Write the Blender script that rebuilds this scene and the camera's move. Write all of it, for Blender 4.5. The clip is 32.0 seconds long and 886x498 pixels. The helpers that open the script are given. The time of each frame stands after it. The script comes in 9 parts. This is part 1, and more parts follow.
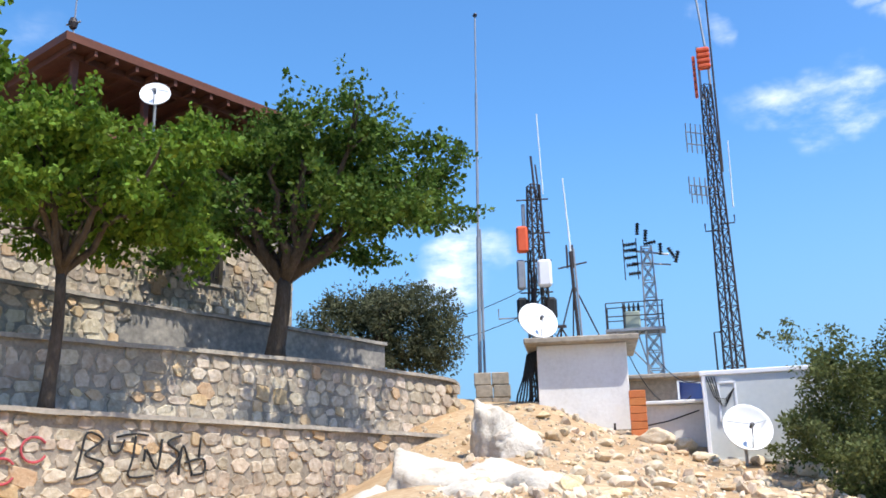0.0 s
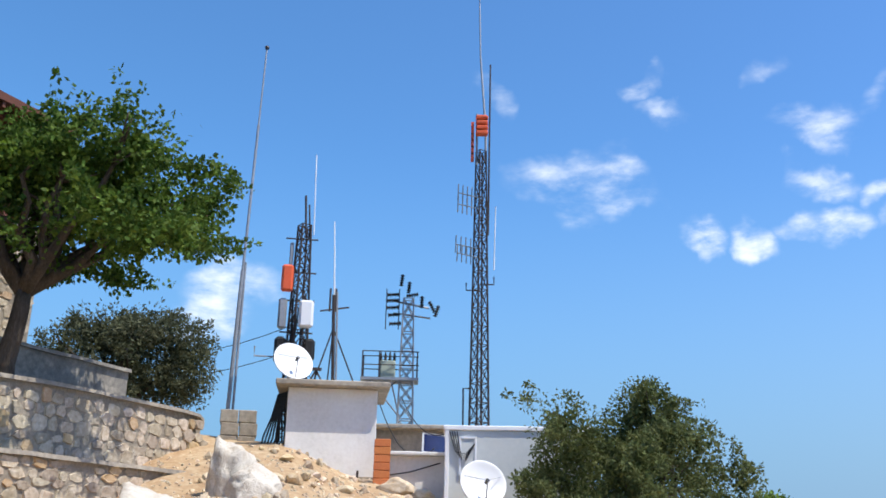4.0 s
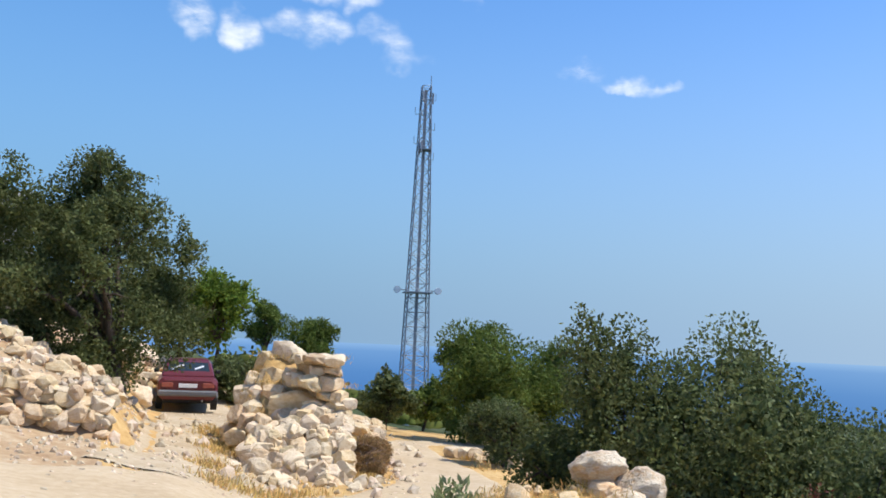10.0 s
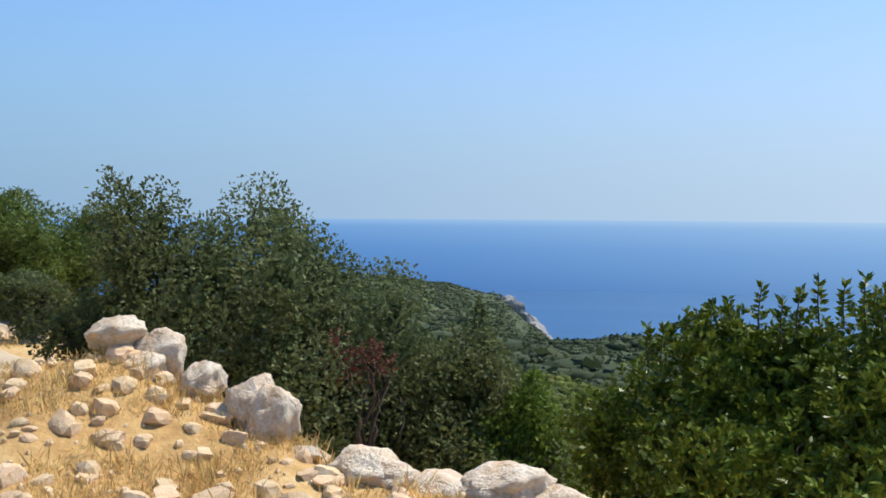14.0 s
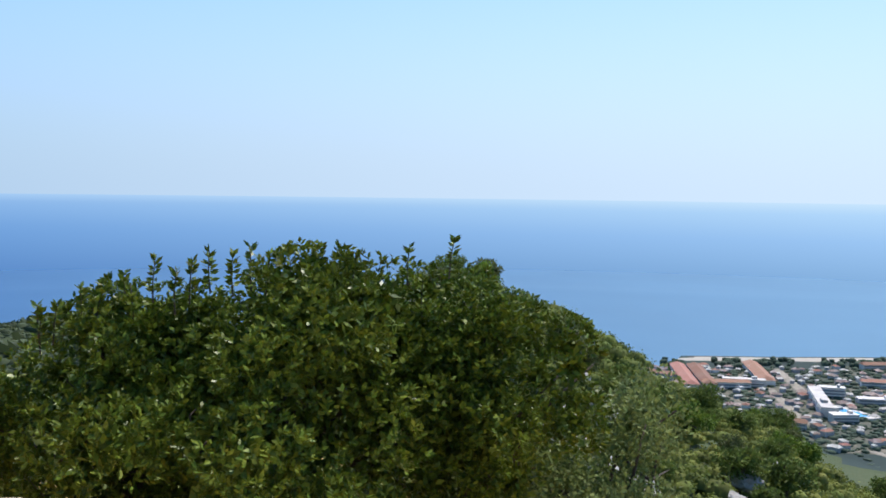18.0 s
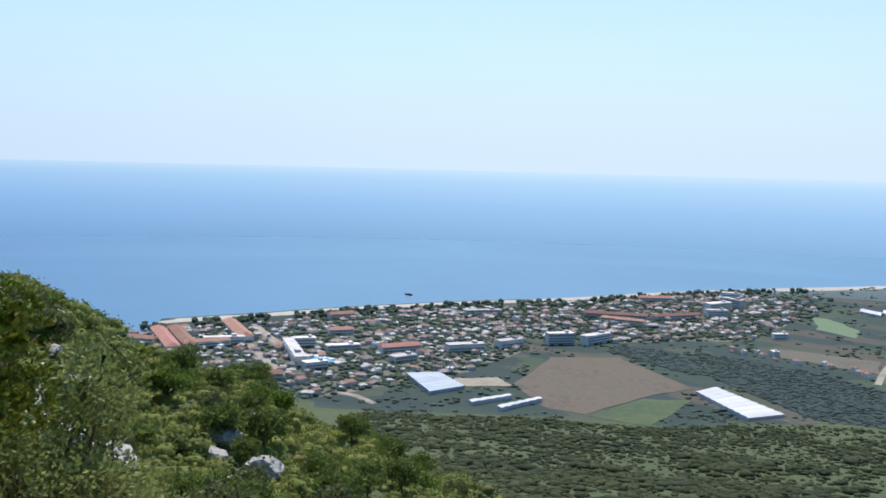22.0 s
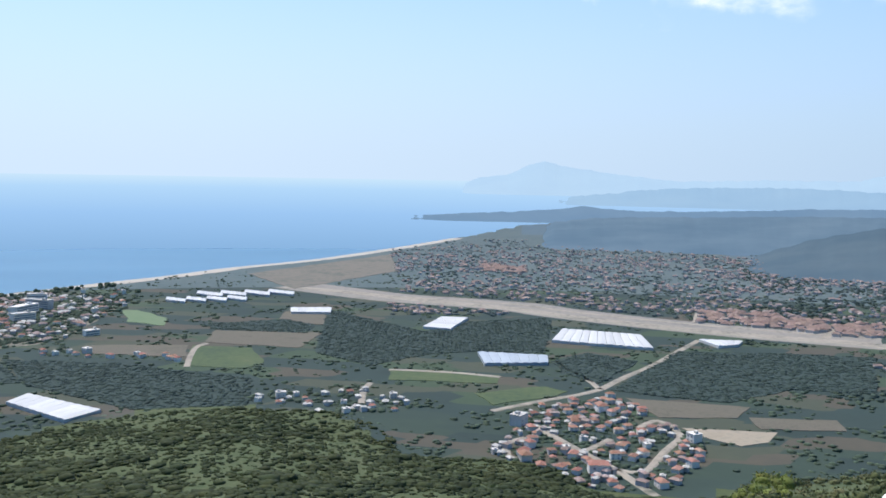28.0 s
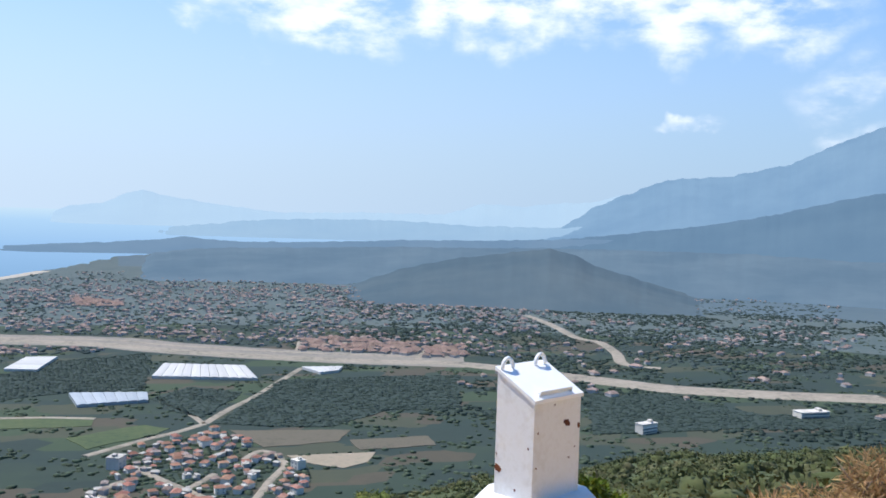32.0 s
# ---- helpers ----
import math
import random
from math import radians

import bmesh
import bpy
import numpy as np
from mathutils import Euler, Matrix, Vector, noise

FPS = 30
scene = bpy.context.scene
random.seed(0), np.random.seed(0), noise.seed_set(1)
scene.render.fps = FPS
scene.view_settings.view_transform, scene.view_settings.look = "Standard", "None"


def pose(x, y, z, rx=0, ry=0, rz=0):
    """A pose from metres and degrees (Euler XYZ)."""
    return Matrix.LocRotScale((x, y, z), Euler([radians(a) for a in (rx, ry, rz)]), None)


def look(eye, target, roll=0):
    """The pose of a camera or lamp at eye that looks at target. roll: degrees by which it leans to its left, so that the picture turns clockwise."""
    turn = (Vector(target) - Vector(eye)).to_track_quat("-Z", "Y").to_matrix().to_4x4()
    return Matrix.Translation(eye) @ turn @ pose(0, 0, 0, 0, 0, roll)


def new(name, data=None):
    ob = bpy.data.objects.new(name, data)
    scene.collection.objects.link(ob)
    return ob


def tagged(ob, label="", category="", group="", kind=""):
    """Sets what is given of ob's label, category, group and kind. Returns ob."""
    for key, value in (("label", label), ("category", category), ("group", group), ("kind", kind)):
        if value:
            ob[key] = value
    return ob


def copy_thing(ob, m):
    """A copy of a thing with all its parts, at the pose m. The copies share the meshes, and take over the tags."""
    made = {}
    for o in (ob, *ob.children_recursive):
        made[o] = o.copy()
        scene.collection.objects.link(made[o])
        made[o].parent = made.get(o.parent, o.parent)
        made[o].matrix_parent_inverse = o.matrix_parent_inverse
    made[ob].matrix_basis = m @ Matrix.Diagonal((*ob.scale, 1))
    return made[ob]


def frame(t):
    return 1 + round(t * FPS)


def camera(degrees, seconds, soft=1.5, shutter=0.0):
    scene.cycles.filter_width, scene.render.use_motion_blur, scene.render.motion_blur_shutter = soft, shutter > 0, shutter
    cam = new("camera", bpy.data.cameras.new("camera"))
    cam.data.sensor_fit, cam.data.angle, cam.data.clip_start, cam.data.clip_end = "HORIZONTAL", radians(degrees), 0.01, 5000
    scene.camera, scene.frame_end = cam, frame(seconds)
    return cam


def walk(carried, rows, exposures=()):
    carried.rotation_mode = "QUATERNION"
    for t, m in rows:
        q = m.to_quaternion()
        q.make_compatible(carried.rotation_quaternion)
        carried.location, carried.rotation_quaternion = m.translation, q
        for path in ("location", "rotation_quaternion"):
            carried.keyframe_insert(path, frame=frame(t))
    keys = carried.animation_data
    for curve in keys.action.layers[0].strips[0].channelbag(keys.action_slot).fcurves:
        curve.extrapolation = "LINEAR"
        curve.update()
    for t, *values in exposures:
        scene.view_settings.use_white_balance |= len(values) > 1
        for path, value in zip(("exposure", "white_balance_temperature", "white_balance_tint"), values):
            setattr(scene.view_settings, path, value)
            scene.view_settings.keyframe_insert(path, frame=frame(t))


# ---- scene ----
cam = camera(50.34, 32.0, soft=1.7)
PATH = [
    (0.0, -0.003, 0.450, 1.600, 105.33, 1.31, 0.36),
    (0.5, 0.017, 0.450, 1.600, 105.83, 0.93, -2.19),
    (1.0, 0.034, 0.449, 1.600, 106.27, 1.10, -4.35),
    (1.5, 0.046, 0.448, 1.600, 107.03, 0.79, -5.93),
    (2.0, 0.058, 0.446, 1.600, 107.70, 0.08, -7.40),
    (2.5, 0.073, 0.444, 1.600, 108.01, -0.07, -9.32),
    (3.0, 0.087, 0.442, 1.600, 108.16, -0.35, -11.15),
    (3.5, 0.102, 0.438, 1.600, 107.97, -1.10, -13.04),
    (5.5, 0.162, 0.420, 1.600, 108.12, -0.12, -21.04),
    (6.0, 0.185, 0.410, 1.600, 108.20, -1.12, -24.25),
    (6.5, 0.213, 0.396, 1.600, 107.70, -2.54, -28.23),
    (7.0, 0.236, 0.383, 1.600, 106.69, -2.10, -31.64),
    (7.5, 0.256, 0.370, 1.600, 105.08, -2.43, -34.71),
    (8.0, 0.274, 0.357, 1.600, 103.30, -1.92, -37.54),
    (8.5, 0.291, 0.343, 1.600, 101.56, -1.89, -40.35),
    (9.0, 0.307, 0.329, 1.600, 99.36, -1.65, -42.99),
    (9.5, 0.320, 0.316, 1.600, 97.32, -2.34, -45.37),
    (10.0, 0.328, 0.308, 1.600, 95.54, -2.43, -46.82),
    (10.5, 0.335, 0.301, 1.600, 94.02, -2.13, -48.04),
    (11.0, 0.345, 0.289, 1.600, 92.63, -1.76, -50.04),
    (11.5, 0.356, 0.275, 1.600, 91.32, -2.09, -52.37),
    (12.0, 0.375, 0.249, 1.600, 90.15, -2.04, -56.37),
    (12.5, 0.397, 0.213, 1.600, 89.14, -1.67, -61.70),
    (13.0, 0.413, 0.180, 1.600, 88.32, -1.49, -66.36),
    (13.5, 0.423, 0.154, 1.600, 87.81, -0.88, -69.94),
    (15.5, 0.449, 0.027, 1.600, 88.24, -0.89, -86.61),
    (16.0, 0.450, -0.007, 1.600, 87.66, -1.41, -90.90),
    (16.5, 0.448, -0.040, 1.600, 87.36, -0.39, -95.13),
    (17.0, 0.444, -0.073, 1.600, 87.40, -0.10, -99.39),
    (17.5, 0.437, -0.107, 1.600, 86.97, -0.70, -103.69),
    (18.0, 0.429, -0.136, 1.600, 86.55, -0.72, -107.59),
    (18.5, 0.421, -0.160, 1.600, 86.73, -0.92, -110.85),
    (19.0, 0.412, -0.180, 1.600, 86.59, -0.56, -113.64),
    (19.5, 0.396, -0.214, 1.600, 86.17, -0.49, -118.35),
    (20.0, 0.378, -0.244, 1.600, 85.75, -0.98, -122.91),
    (20.5, 0.362, -0.268, 1.600, 85.22, -1.09, -126.49),
    (21.0, 0.342, -0.293, 1.600, 85.03, -1.57, -130.60),
    (21.5, 0.317, -0.319, 1.600, 85.02, -1.20, -135.14),
    (22.0, 0.298, -0.337, 1.600, 84.83, -1.48, -138.55),
    (22.5, 0.279, -0.353, 1.600, 84.60, -2.01, -141.63),
    (23.0, 0.257, -0.369, 1.600, 84.39, -1.60, -145.17),
    (23.5, 0.232, -0.386, 1.600, 84.23, -1.55, -148.96),
    (24.0, 0.206, -0.400, 1.600, 84.12, -1.60, -152.82),
    (24.5, 0.179, -0.413, 1.600, 84.22, -1.74, -156.59),
    (25.0, 0.151, -0.424, 1.600, 84.55, -1.72, -160.34),
    (25.5, 0.123, -0.433, 1.600, 84.64, -1.13, -164.11),
    (27.5, -0.070, -0.401, 1.599, 84.97, -1.41, -176.06),
    (28.0, -0.120, -0.390, 1.599, 85.46, -1.01, -179.16),
    (28.5, -0.167, -0.378, 1.598, 85.65, -0.53, -181.90),
    (29.0, -0.133, -0.400, 1.603, 85.76, -0.85, -184.66),
    (29.5, -0.100, -0.426, 1.603, 86.00, -1.80, -187.75),
    (30.0, -0.085, -0.442, 1.600, 86.37, -0.98, -190.95),
    (30.5, -0.076, -0.454, 1.598, 87.02, -0.91, -194.12),
    (31.0, -0.065, -0.467, 1.594, 87.47, -0.72, -197.33),
    (31.5, -0.079, -0.461, 1.588, 87.68, -1.05, -200.59),
    (32.0, -0.130, -0.434, 1.588, 87.90, -1.84, -202.94),
]
walk(cam, [(r[0], pose(*r[1:])) for r in PATH],
     exposures=[(0.0, 0.50), (0.8, 0.30), (3.0, 0.24), (6.0, 0.14), (9.0, 0.08), (13.0, 0.06), (17.0, 0.22), (21.0, 0.22), (32.0, 0.17)])

# ---- plan: bearings in degrees, anticlockwise from +y; metres ----
SEA = -200.0
EYE = 1.6


def at(az, r, z=0.0):
    """A place at a bearing and a distance from where the walker stands."""
    a = radians(az)
    return Vector((-r * math.sin(a), r * math.cos(a), z))


# ---- sky and sun ----
SUN_AZ, SUN_EL = -136.0, 62.0
HAZE_AZ = -150.0


def ray_of(az, el):
    a, e = radians(az), radians(el)
    return Vector((-math.sin(a) * math.cos(e), math.cos(a) * math.cos(e), math.sin(e)))


def make_world():
    world = bpy.data.worlds.new("sky")
    scene.world = world
    world.use_nodes = True
    nt = world.node_tree
    nt.nodes.clear()
    N, L = nt.nodes.new, nt.links.new

    def math_node(op, a, b=None, c=None, clamp=False):
        n = N("ShaderNodeMath")
        n.operation, n.use_clamp = op, clamp
        for i, v in enumerate((a, b, c)):
            if v is None:
                continue
            if isinstance(v, (int, float)):
                n.inputs[i].default_value = v
            else:
                L(v, n.inputs[i])
        return n.outputs[0]

    sky = N("ShaderNodeTexSky")
    sky.sky_type = "NISHITA"
    sky.sun_disc = False
    sky.sun_elevation = radians(SUN_EL)
    sky.sun_rotation = radians(-SUN_AZ)
    sky.altitude, sky.air_density, sky.dust_density, sky.ozone_density = 200, 1.0, 0.6, 3.0
    coord = N("ShaderNodeTexCoord").outputs["Generated"]
    warp = N("ShaderNodeTexNoise")
    warp.inputs["Scale"].default_value, warp.inputs["Detail"].default_value = 9, 5
    L(coord, warp.inputs["Vector"])
    sub = N("ShaderNodeVectorMath")
    sub.operation = "MULTIPLY_ADD"
    L(warp.outputs["Color"], sub.inputs[0])
    sub.inputs[1].default_value, sub.inputs[2].default_value = (0.17,) * 3, (-0.085,) * 3
    add = N("ShaderNodeVectorMath")
    L(coord, add.inputs[0]), L(sub.outputs[0], add.inputs[1])
    way = add.outputs[0]

    def patch(az, el, wide, high, power, tilt=0):
        f = ray_of(az, el)
        side = Vector((-math.cos(radians(az)), -math.sin(radians(az)), 0)) * -1
        up = side.cross(f)
        t = radians(tilt)
        side, up = side * math.cos(t) + up * math.sin(t), up * math.cos(t) - side * math.sin(t)
        out = []
        for v, s in ((side, wide), (up, high)):
            d = N("ShaderNodeVectorMath")
            d.operation = "DOT_PRODUCT"
            L(way, d.inputs[0])
            d.inputs[1].default_value = v / math.sin(radians(s))
            out.append(d.outputs["Value"])
        d = N("ShaderNodeVectorMath")
        d.operation = "DOT_PRODUCT"
        L(coord, d.inputs[0])
        d.inputs[1].default_value = f
        front = math_node("GREATER_THAN", d.outputs["Value"], 0.5)
        q = math_node("MULTIPLY_ADD", out[0], out[0], math_node("MULTIPLY", out[1], out[1]))
        q = math_node("SUBTRACT", 1.0, q, clamp=True)
        return math_node("MULTIPLY", math_node("MULTIPLY", q, front), power)

    total = None
    for p in CLOUDS:
        v = patch(*p)
        total = v if total is None else math_node("MAXIMUM", total, v)
    puff = N("ShaderNodeTexNoise")
    puff.inputs["Scale"].default_value, puff.inputs["Detail"].default_value, puff.inputs["Roughness"].default_value = 16, 8, 0.58
    streak = N("ShaderNodeMapping")
    streak.inputs["Scale"].default_value = (1, 1, 2.3)
    L(coord, streak.inputs["Vector"])
    L(streak.outputs[0], puff.inputs["Vector"])
    shape = math_node("MULTIPLY_ADD", puff.outputs["Fac"], 2.5, -0.8, clamp=True)
    cover = math_node("MULTIPLY", total, shape)
    ramp = N("ShaderNodeMapRange")
    ramp.interpolation_type = "SMOOTHSTEP"
    L(cover, ramp.inputs[0])
    ramp.inputs[1].default_value, ramp.inputs[2].default_value, ramp.inputs[4].default_value = 0.0, 1.0, 0.88
    # summer haze: whitest at the skyline and towards the sun
    split = N("ShaderNodeSeparateXYZ")
    L(coord, split.inputs[0])
    level = N("ShaderNodeMapRange")
    level.interpolation_type = "SMOOTHSTEP"
    L(split.outputs["Z"], level.inputs[0])
    level.inputs[1].default_value, level.inputs[2].default_value, level.inputs[3].default_value, level.inputs[4].default_value = -0.02, 0.42, 1.0, 0.0
    sunward = N("ShaderNodeVectorMath")
    sunward.operation = "DOT_PRODUCT"
    L(coord, sunward.inputs[0])
    sunward.inputs[1].default_value = ray_of(HAZE_AZ, 20)
    glare = N("ShaderNodeMapRange")
    L(sunward.outputs["Value"], glare.inputs[0])
    glare.inputs[1].default_value, glare.inputs[2].default_value, glare.inputs[3].default_value, glare.inputs[4].default_value = -0.8, 1.0, 0.0, 1.0
    glow_side = math_node("POWER", glare.outputs[0], 1.5)
    haze = N("ShaderNodeMix")
    haze.data_type = "RGBA"
    L(glow_side, haze.inputs[0])
    haze.inputs[6].default_value, haze.inputs[7].default_value = (1.62, 3.0, 4.7, 1), (5.05, 6.2, 7.6, 1)
    tint = N("ShaderNodeMix")
    tint.data_type, tint.blend_type = "RGBA", "MULTIPLY"
    tint.inputs[0].default_value = 1.0
    L(sky.outputs[0], tint.inputs[6])
    hue = N("ShaderNodeMix")
    hue.data_type = "RGBA"
    L(glare.outputs[0], hue.inputs[0])
    hue.inputs[6].default_value, hue.inputs[7].default_value = (0.77, 1.3, 1.6, 1), (0.86, 1.17, 1.7, 1)
    L(hue.outputs[2], tint.inputs[7])
    veil = N("ShaderNodeMix")
    veil.data_type = "RGBA"
    L(level.outputs[0], veil.inputs[0]), L(tint.outputs[2], veil.inputs[6]), L(haze.outputs[2], veil.inputs[7])
    mix = N("ShaderNodeMix")
    mix.data_type = "RGBA"
    L(ramp.outputs[0], mix.inputs[0])
    L(veil.outputs[2], mix.inputs[6])
    mix.inputs[7].default_value = (8.2, 8.7, 9.4, 1)
    bg = N("ShaderNodeBackground")
    bg.inputs["Strength"].default_value = 0.12
    L(mix.outputs[2], bg.inputs["Color"])
    out = N("ShaderNodeOutputWorld")
    L(bg.outputs[0], out.inputs["Surface"])


# bearing, elevation, half width, half height, thickness, tilt
CLOUDS = [
    (-22.8, 22.6, 4.2, 1.6, 0.8, -6), (-25.5, 21.5, 2.6, 1.3, 0.8, -20), (-23.2, 20.4, 1.8, 1.2, 0.6, 0), (-30.6, 19.1, 2.2, 1.7, 1.3, 0),
    (-34.2, 18.2, 1.7, 1.8, 1.3, 0), (-37.1, 20.8, 3.0, 1.2, 1.0, -28), (-37.9, 17.8, 2.6, 1.4, 1.2, -10), (-42.5, 17.4, 2.8, 0.9, 0.8, 10),
    (-40.5, 19.2, 1.2, 1.1, 0.9, 0), (-37.4, 23.9, 3.0, 1.4, 0.9, -10), (-40.5, 24.8, 1.0, 1.3, 0.6, 0), (-27.0, 27.4, 1.0, 1.8, 0.8, -20),
    (-28.9, 25.4, 2.0, 1.5, 0.8, -15), (-18.9, 27.7, 0.9, 1.4, 0.5, 0), (-48.5, 20.2, 1.0, 0.8, 0.9, 0), (-54.1, 16.5, 1.9, 0.7, 1.2, 0),
    (-58.0, 15.8, 2.6, 0.7, 1.2, -6), (-36.2, 28.4, 1.4, 1.0, 0.5, 20), (-0.6, 14.0, 5.0, 2.6, 1.15, 10), (25.5, 25.5, 2.0, 3.0, 0.35, -30),
    (172.0, 11.8, 7.0, 1.9, 1.4, -6), (164.0, 11.6, 9.0, 2.4, 1.6, -4), (154.0, 12.4, 10.0, 2.6, 1.6, 0), (150.0, 14.5, 16.0, 2.6, 1.7, 0), (150.5, 11.0, 2.2, 1.1, 0.9, -20),
    (141.5, 11.8, 9.0, 2.9, 1.5, 0), (143.3, 5.7, 1.9, 0.7, 1.2, -8), (134.0, 8.0, 5.0, 2.2, 0.8, 10), (133.0, 5.6, 3.5, 0.9, 0.7, 0),
]
make_world()
sun = new("sun", bpy.data.lights.new("sun", "SUN"))
sun.data.energy, sun.data.angle, sun.data.color = 5.0, radians(0.53), (1.0, 0.95, 0.87)
sun.matrix_world = look(ray_of(SUN_AZ, SUN_EL) * 300, (0, 0, 0))


# ---- materials ----
def material(name, colours, scale=1.0, fine=8.0, rough=0.9, bump=0.3, depth=0.02, metal=0.0, vary=0.0, spec=0.3, mixing=0.5, islands=False, through_light=0.0, stretch=(1, 1, 1), local=False):
    """Colours blended by noise at two scales (patches per metre), with relief; vary: spread of tone from piece to piece."""
    m = bpy.data.materials.new(name)
    m.use_nodes = True
    nt = m.node_tree
    nt.nodes.clear()
    N, L = nt.nodes.new, nt.links.new
    out, b = N("ShaderNodeOutputMaterial"), N("ShaderNodeBsdfPrincipled")
    L(b.outputs[0], out.inputs["Surface"])
    if local:
        src = N("ShaderNodeTexCoord").outputs["Object"]
    else:
        src = N("ShaderNodeNewGeometry").outputs["Position"]
    mp = N("ShaderNodeMapping")
    mp.inputs["Scale"].default_value = stretch
    L(src, mp.inputs["Vector"])
    noises = []
    for s, detail in ((scale, 4), (scale * fine, 5)):
        n = N("ShaderNodeTexNoise")
        n.inputs["Scale"].default_value, n.inputs["Detail"].default_value = s, detail
        n.inputs["Roughness"].default_value = 0.6
        L(mp.outputs[0], n.inputs["Vector"])
        noises.append(n.outputs["Fac"])
    blend = N("ShaderNodeMix")
    blend.inputs[0].default_value = mixing
    L(noises[0], blend.inputs[2]), L(noises[1], blend.inputs[3])
    ramp = N("ShaderNodeValToRGB")
    els = ramp.color_ramp.elements
    n = len(colours)
    for i, c in enumerate(colours):
        p = 0.5 if n == 1 else 0.3 + 0.4 * i / (n - 1)
        e = els[i] if i < 2 else els.new(p)
        e.position, e.color = p, (*c, 1)
    if n == 1:
        els[1].position, els[1].color = 0.6, (*colours[0], 1)
    L(blend.outputs[0], ramp.inputs[0])
    col = ramp.outputs[0]
    if vary:
        if islands:
            rnd = N("ShaderNodeNewGeometry").outputs["Random Per Island"]
        else:
            rnd = N("ShaderNodeObjectInfo").outputs["Random"]
        mr = N("ShaderNodeMapRange")
        L(rnd, mr.inputs[0])
        mr.inputs[3].default_value, mr.inputs[4].default_value = 1 - vary, 1 + vary
        hs = N("ShaderNodeHueSaturation")
        L(mr.outputs[0], hs.inputs["Value"])
        mh = N("ShaderNodeMapRange")
        frac = N("ShaderNodeMath")
        frac.operation = "FRACT"
        mul = N("ShaderNodeMath")
        mul.operation = "MULTIPLY"
        L(rnd, mul.inputs[0])
        mul.inputs[1].default_value = 7.3
        L(mul.outputs[0], frac.inputs[0])
        L(frac.outputs[0], mh.inputs[0])
        mh.inputs[3].default_value, mh.inputs[4].default_value = 0.5 - 0.04 * vary, 0.5 + 0.05 * vary
        L(mh.outputs[0], hs.inputs["Hue"])
        L(col, hs.inputs["Color"])
        col = hs.outputs[0]
    L(col, b.inputs["Base Color"])
    b.inputs["Roughness"].default_value, b.inputs["Metallic"].default_value = rough, metal
    b.inputs["Specular IOR Level"].default_value = spec
    if bump:
        bp = N("ShaderNodeBump")
        bp.inputs["Strength"].default_value, bp.inputs["Distance"].default_value = bump, depth
        L(noises[1], bp.inputs["Height"])
        L(bp.outputs[0], b.inputs["Normal"])
    if through_light:
        tr, ms = N("ShaderNodeBsdfTranslucent"), N("ShaderNodeMixShader")
        ms.inputs[0].default_value = through_light
        L(col, tr.inputs["Color"])
        L(b.outputs[0], ms.inputs[1]), L(tr.outputs[0], ms.inputs[2])
        L(ms.outputs[0], out.inputs["Surface"])
    return m


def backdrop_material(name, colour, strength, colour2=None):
    """Far distance: hazy air is put into a glowing colour, with soft patches."""
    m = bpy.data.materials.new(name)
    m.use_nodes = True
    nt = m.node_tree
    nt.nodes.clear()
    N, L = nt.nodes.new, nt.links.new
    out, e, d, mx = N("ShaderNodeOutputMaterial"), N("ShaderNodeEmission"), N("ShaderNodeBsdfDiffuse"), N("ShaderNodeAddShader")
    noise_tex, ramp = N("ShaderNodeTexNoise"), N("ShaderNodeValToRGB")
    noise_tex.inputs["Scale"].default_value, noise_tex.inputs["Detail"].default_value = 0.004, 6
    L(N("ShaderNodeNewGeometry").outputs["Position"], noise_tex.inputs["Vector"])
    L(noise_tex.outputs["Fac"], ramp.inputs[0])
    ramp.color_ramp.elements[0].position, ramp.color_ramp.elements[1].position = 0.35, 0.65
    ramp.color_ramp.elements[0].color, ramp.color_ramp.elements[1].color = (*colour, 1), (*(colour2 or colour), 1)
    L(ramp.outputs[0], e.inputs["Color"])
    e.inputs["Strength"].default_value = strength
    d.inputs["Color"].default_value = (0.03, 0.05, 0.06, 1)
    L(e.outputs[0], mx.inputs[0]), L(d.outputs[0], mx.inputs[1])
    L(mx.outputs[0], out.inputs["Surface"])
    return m


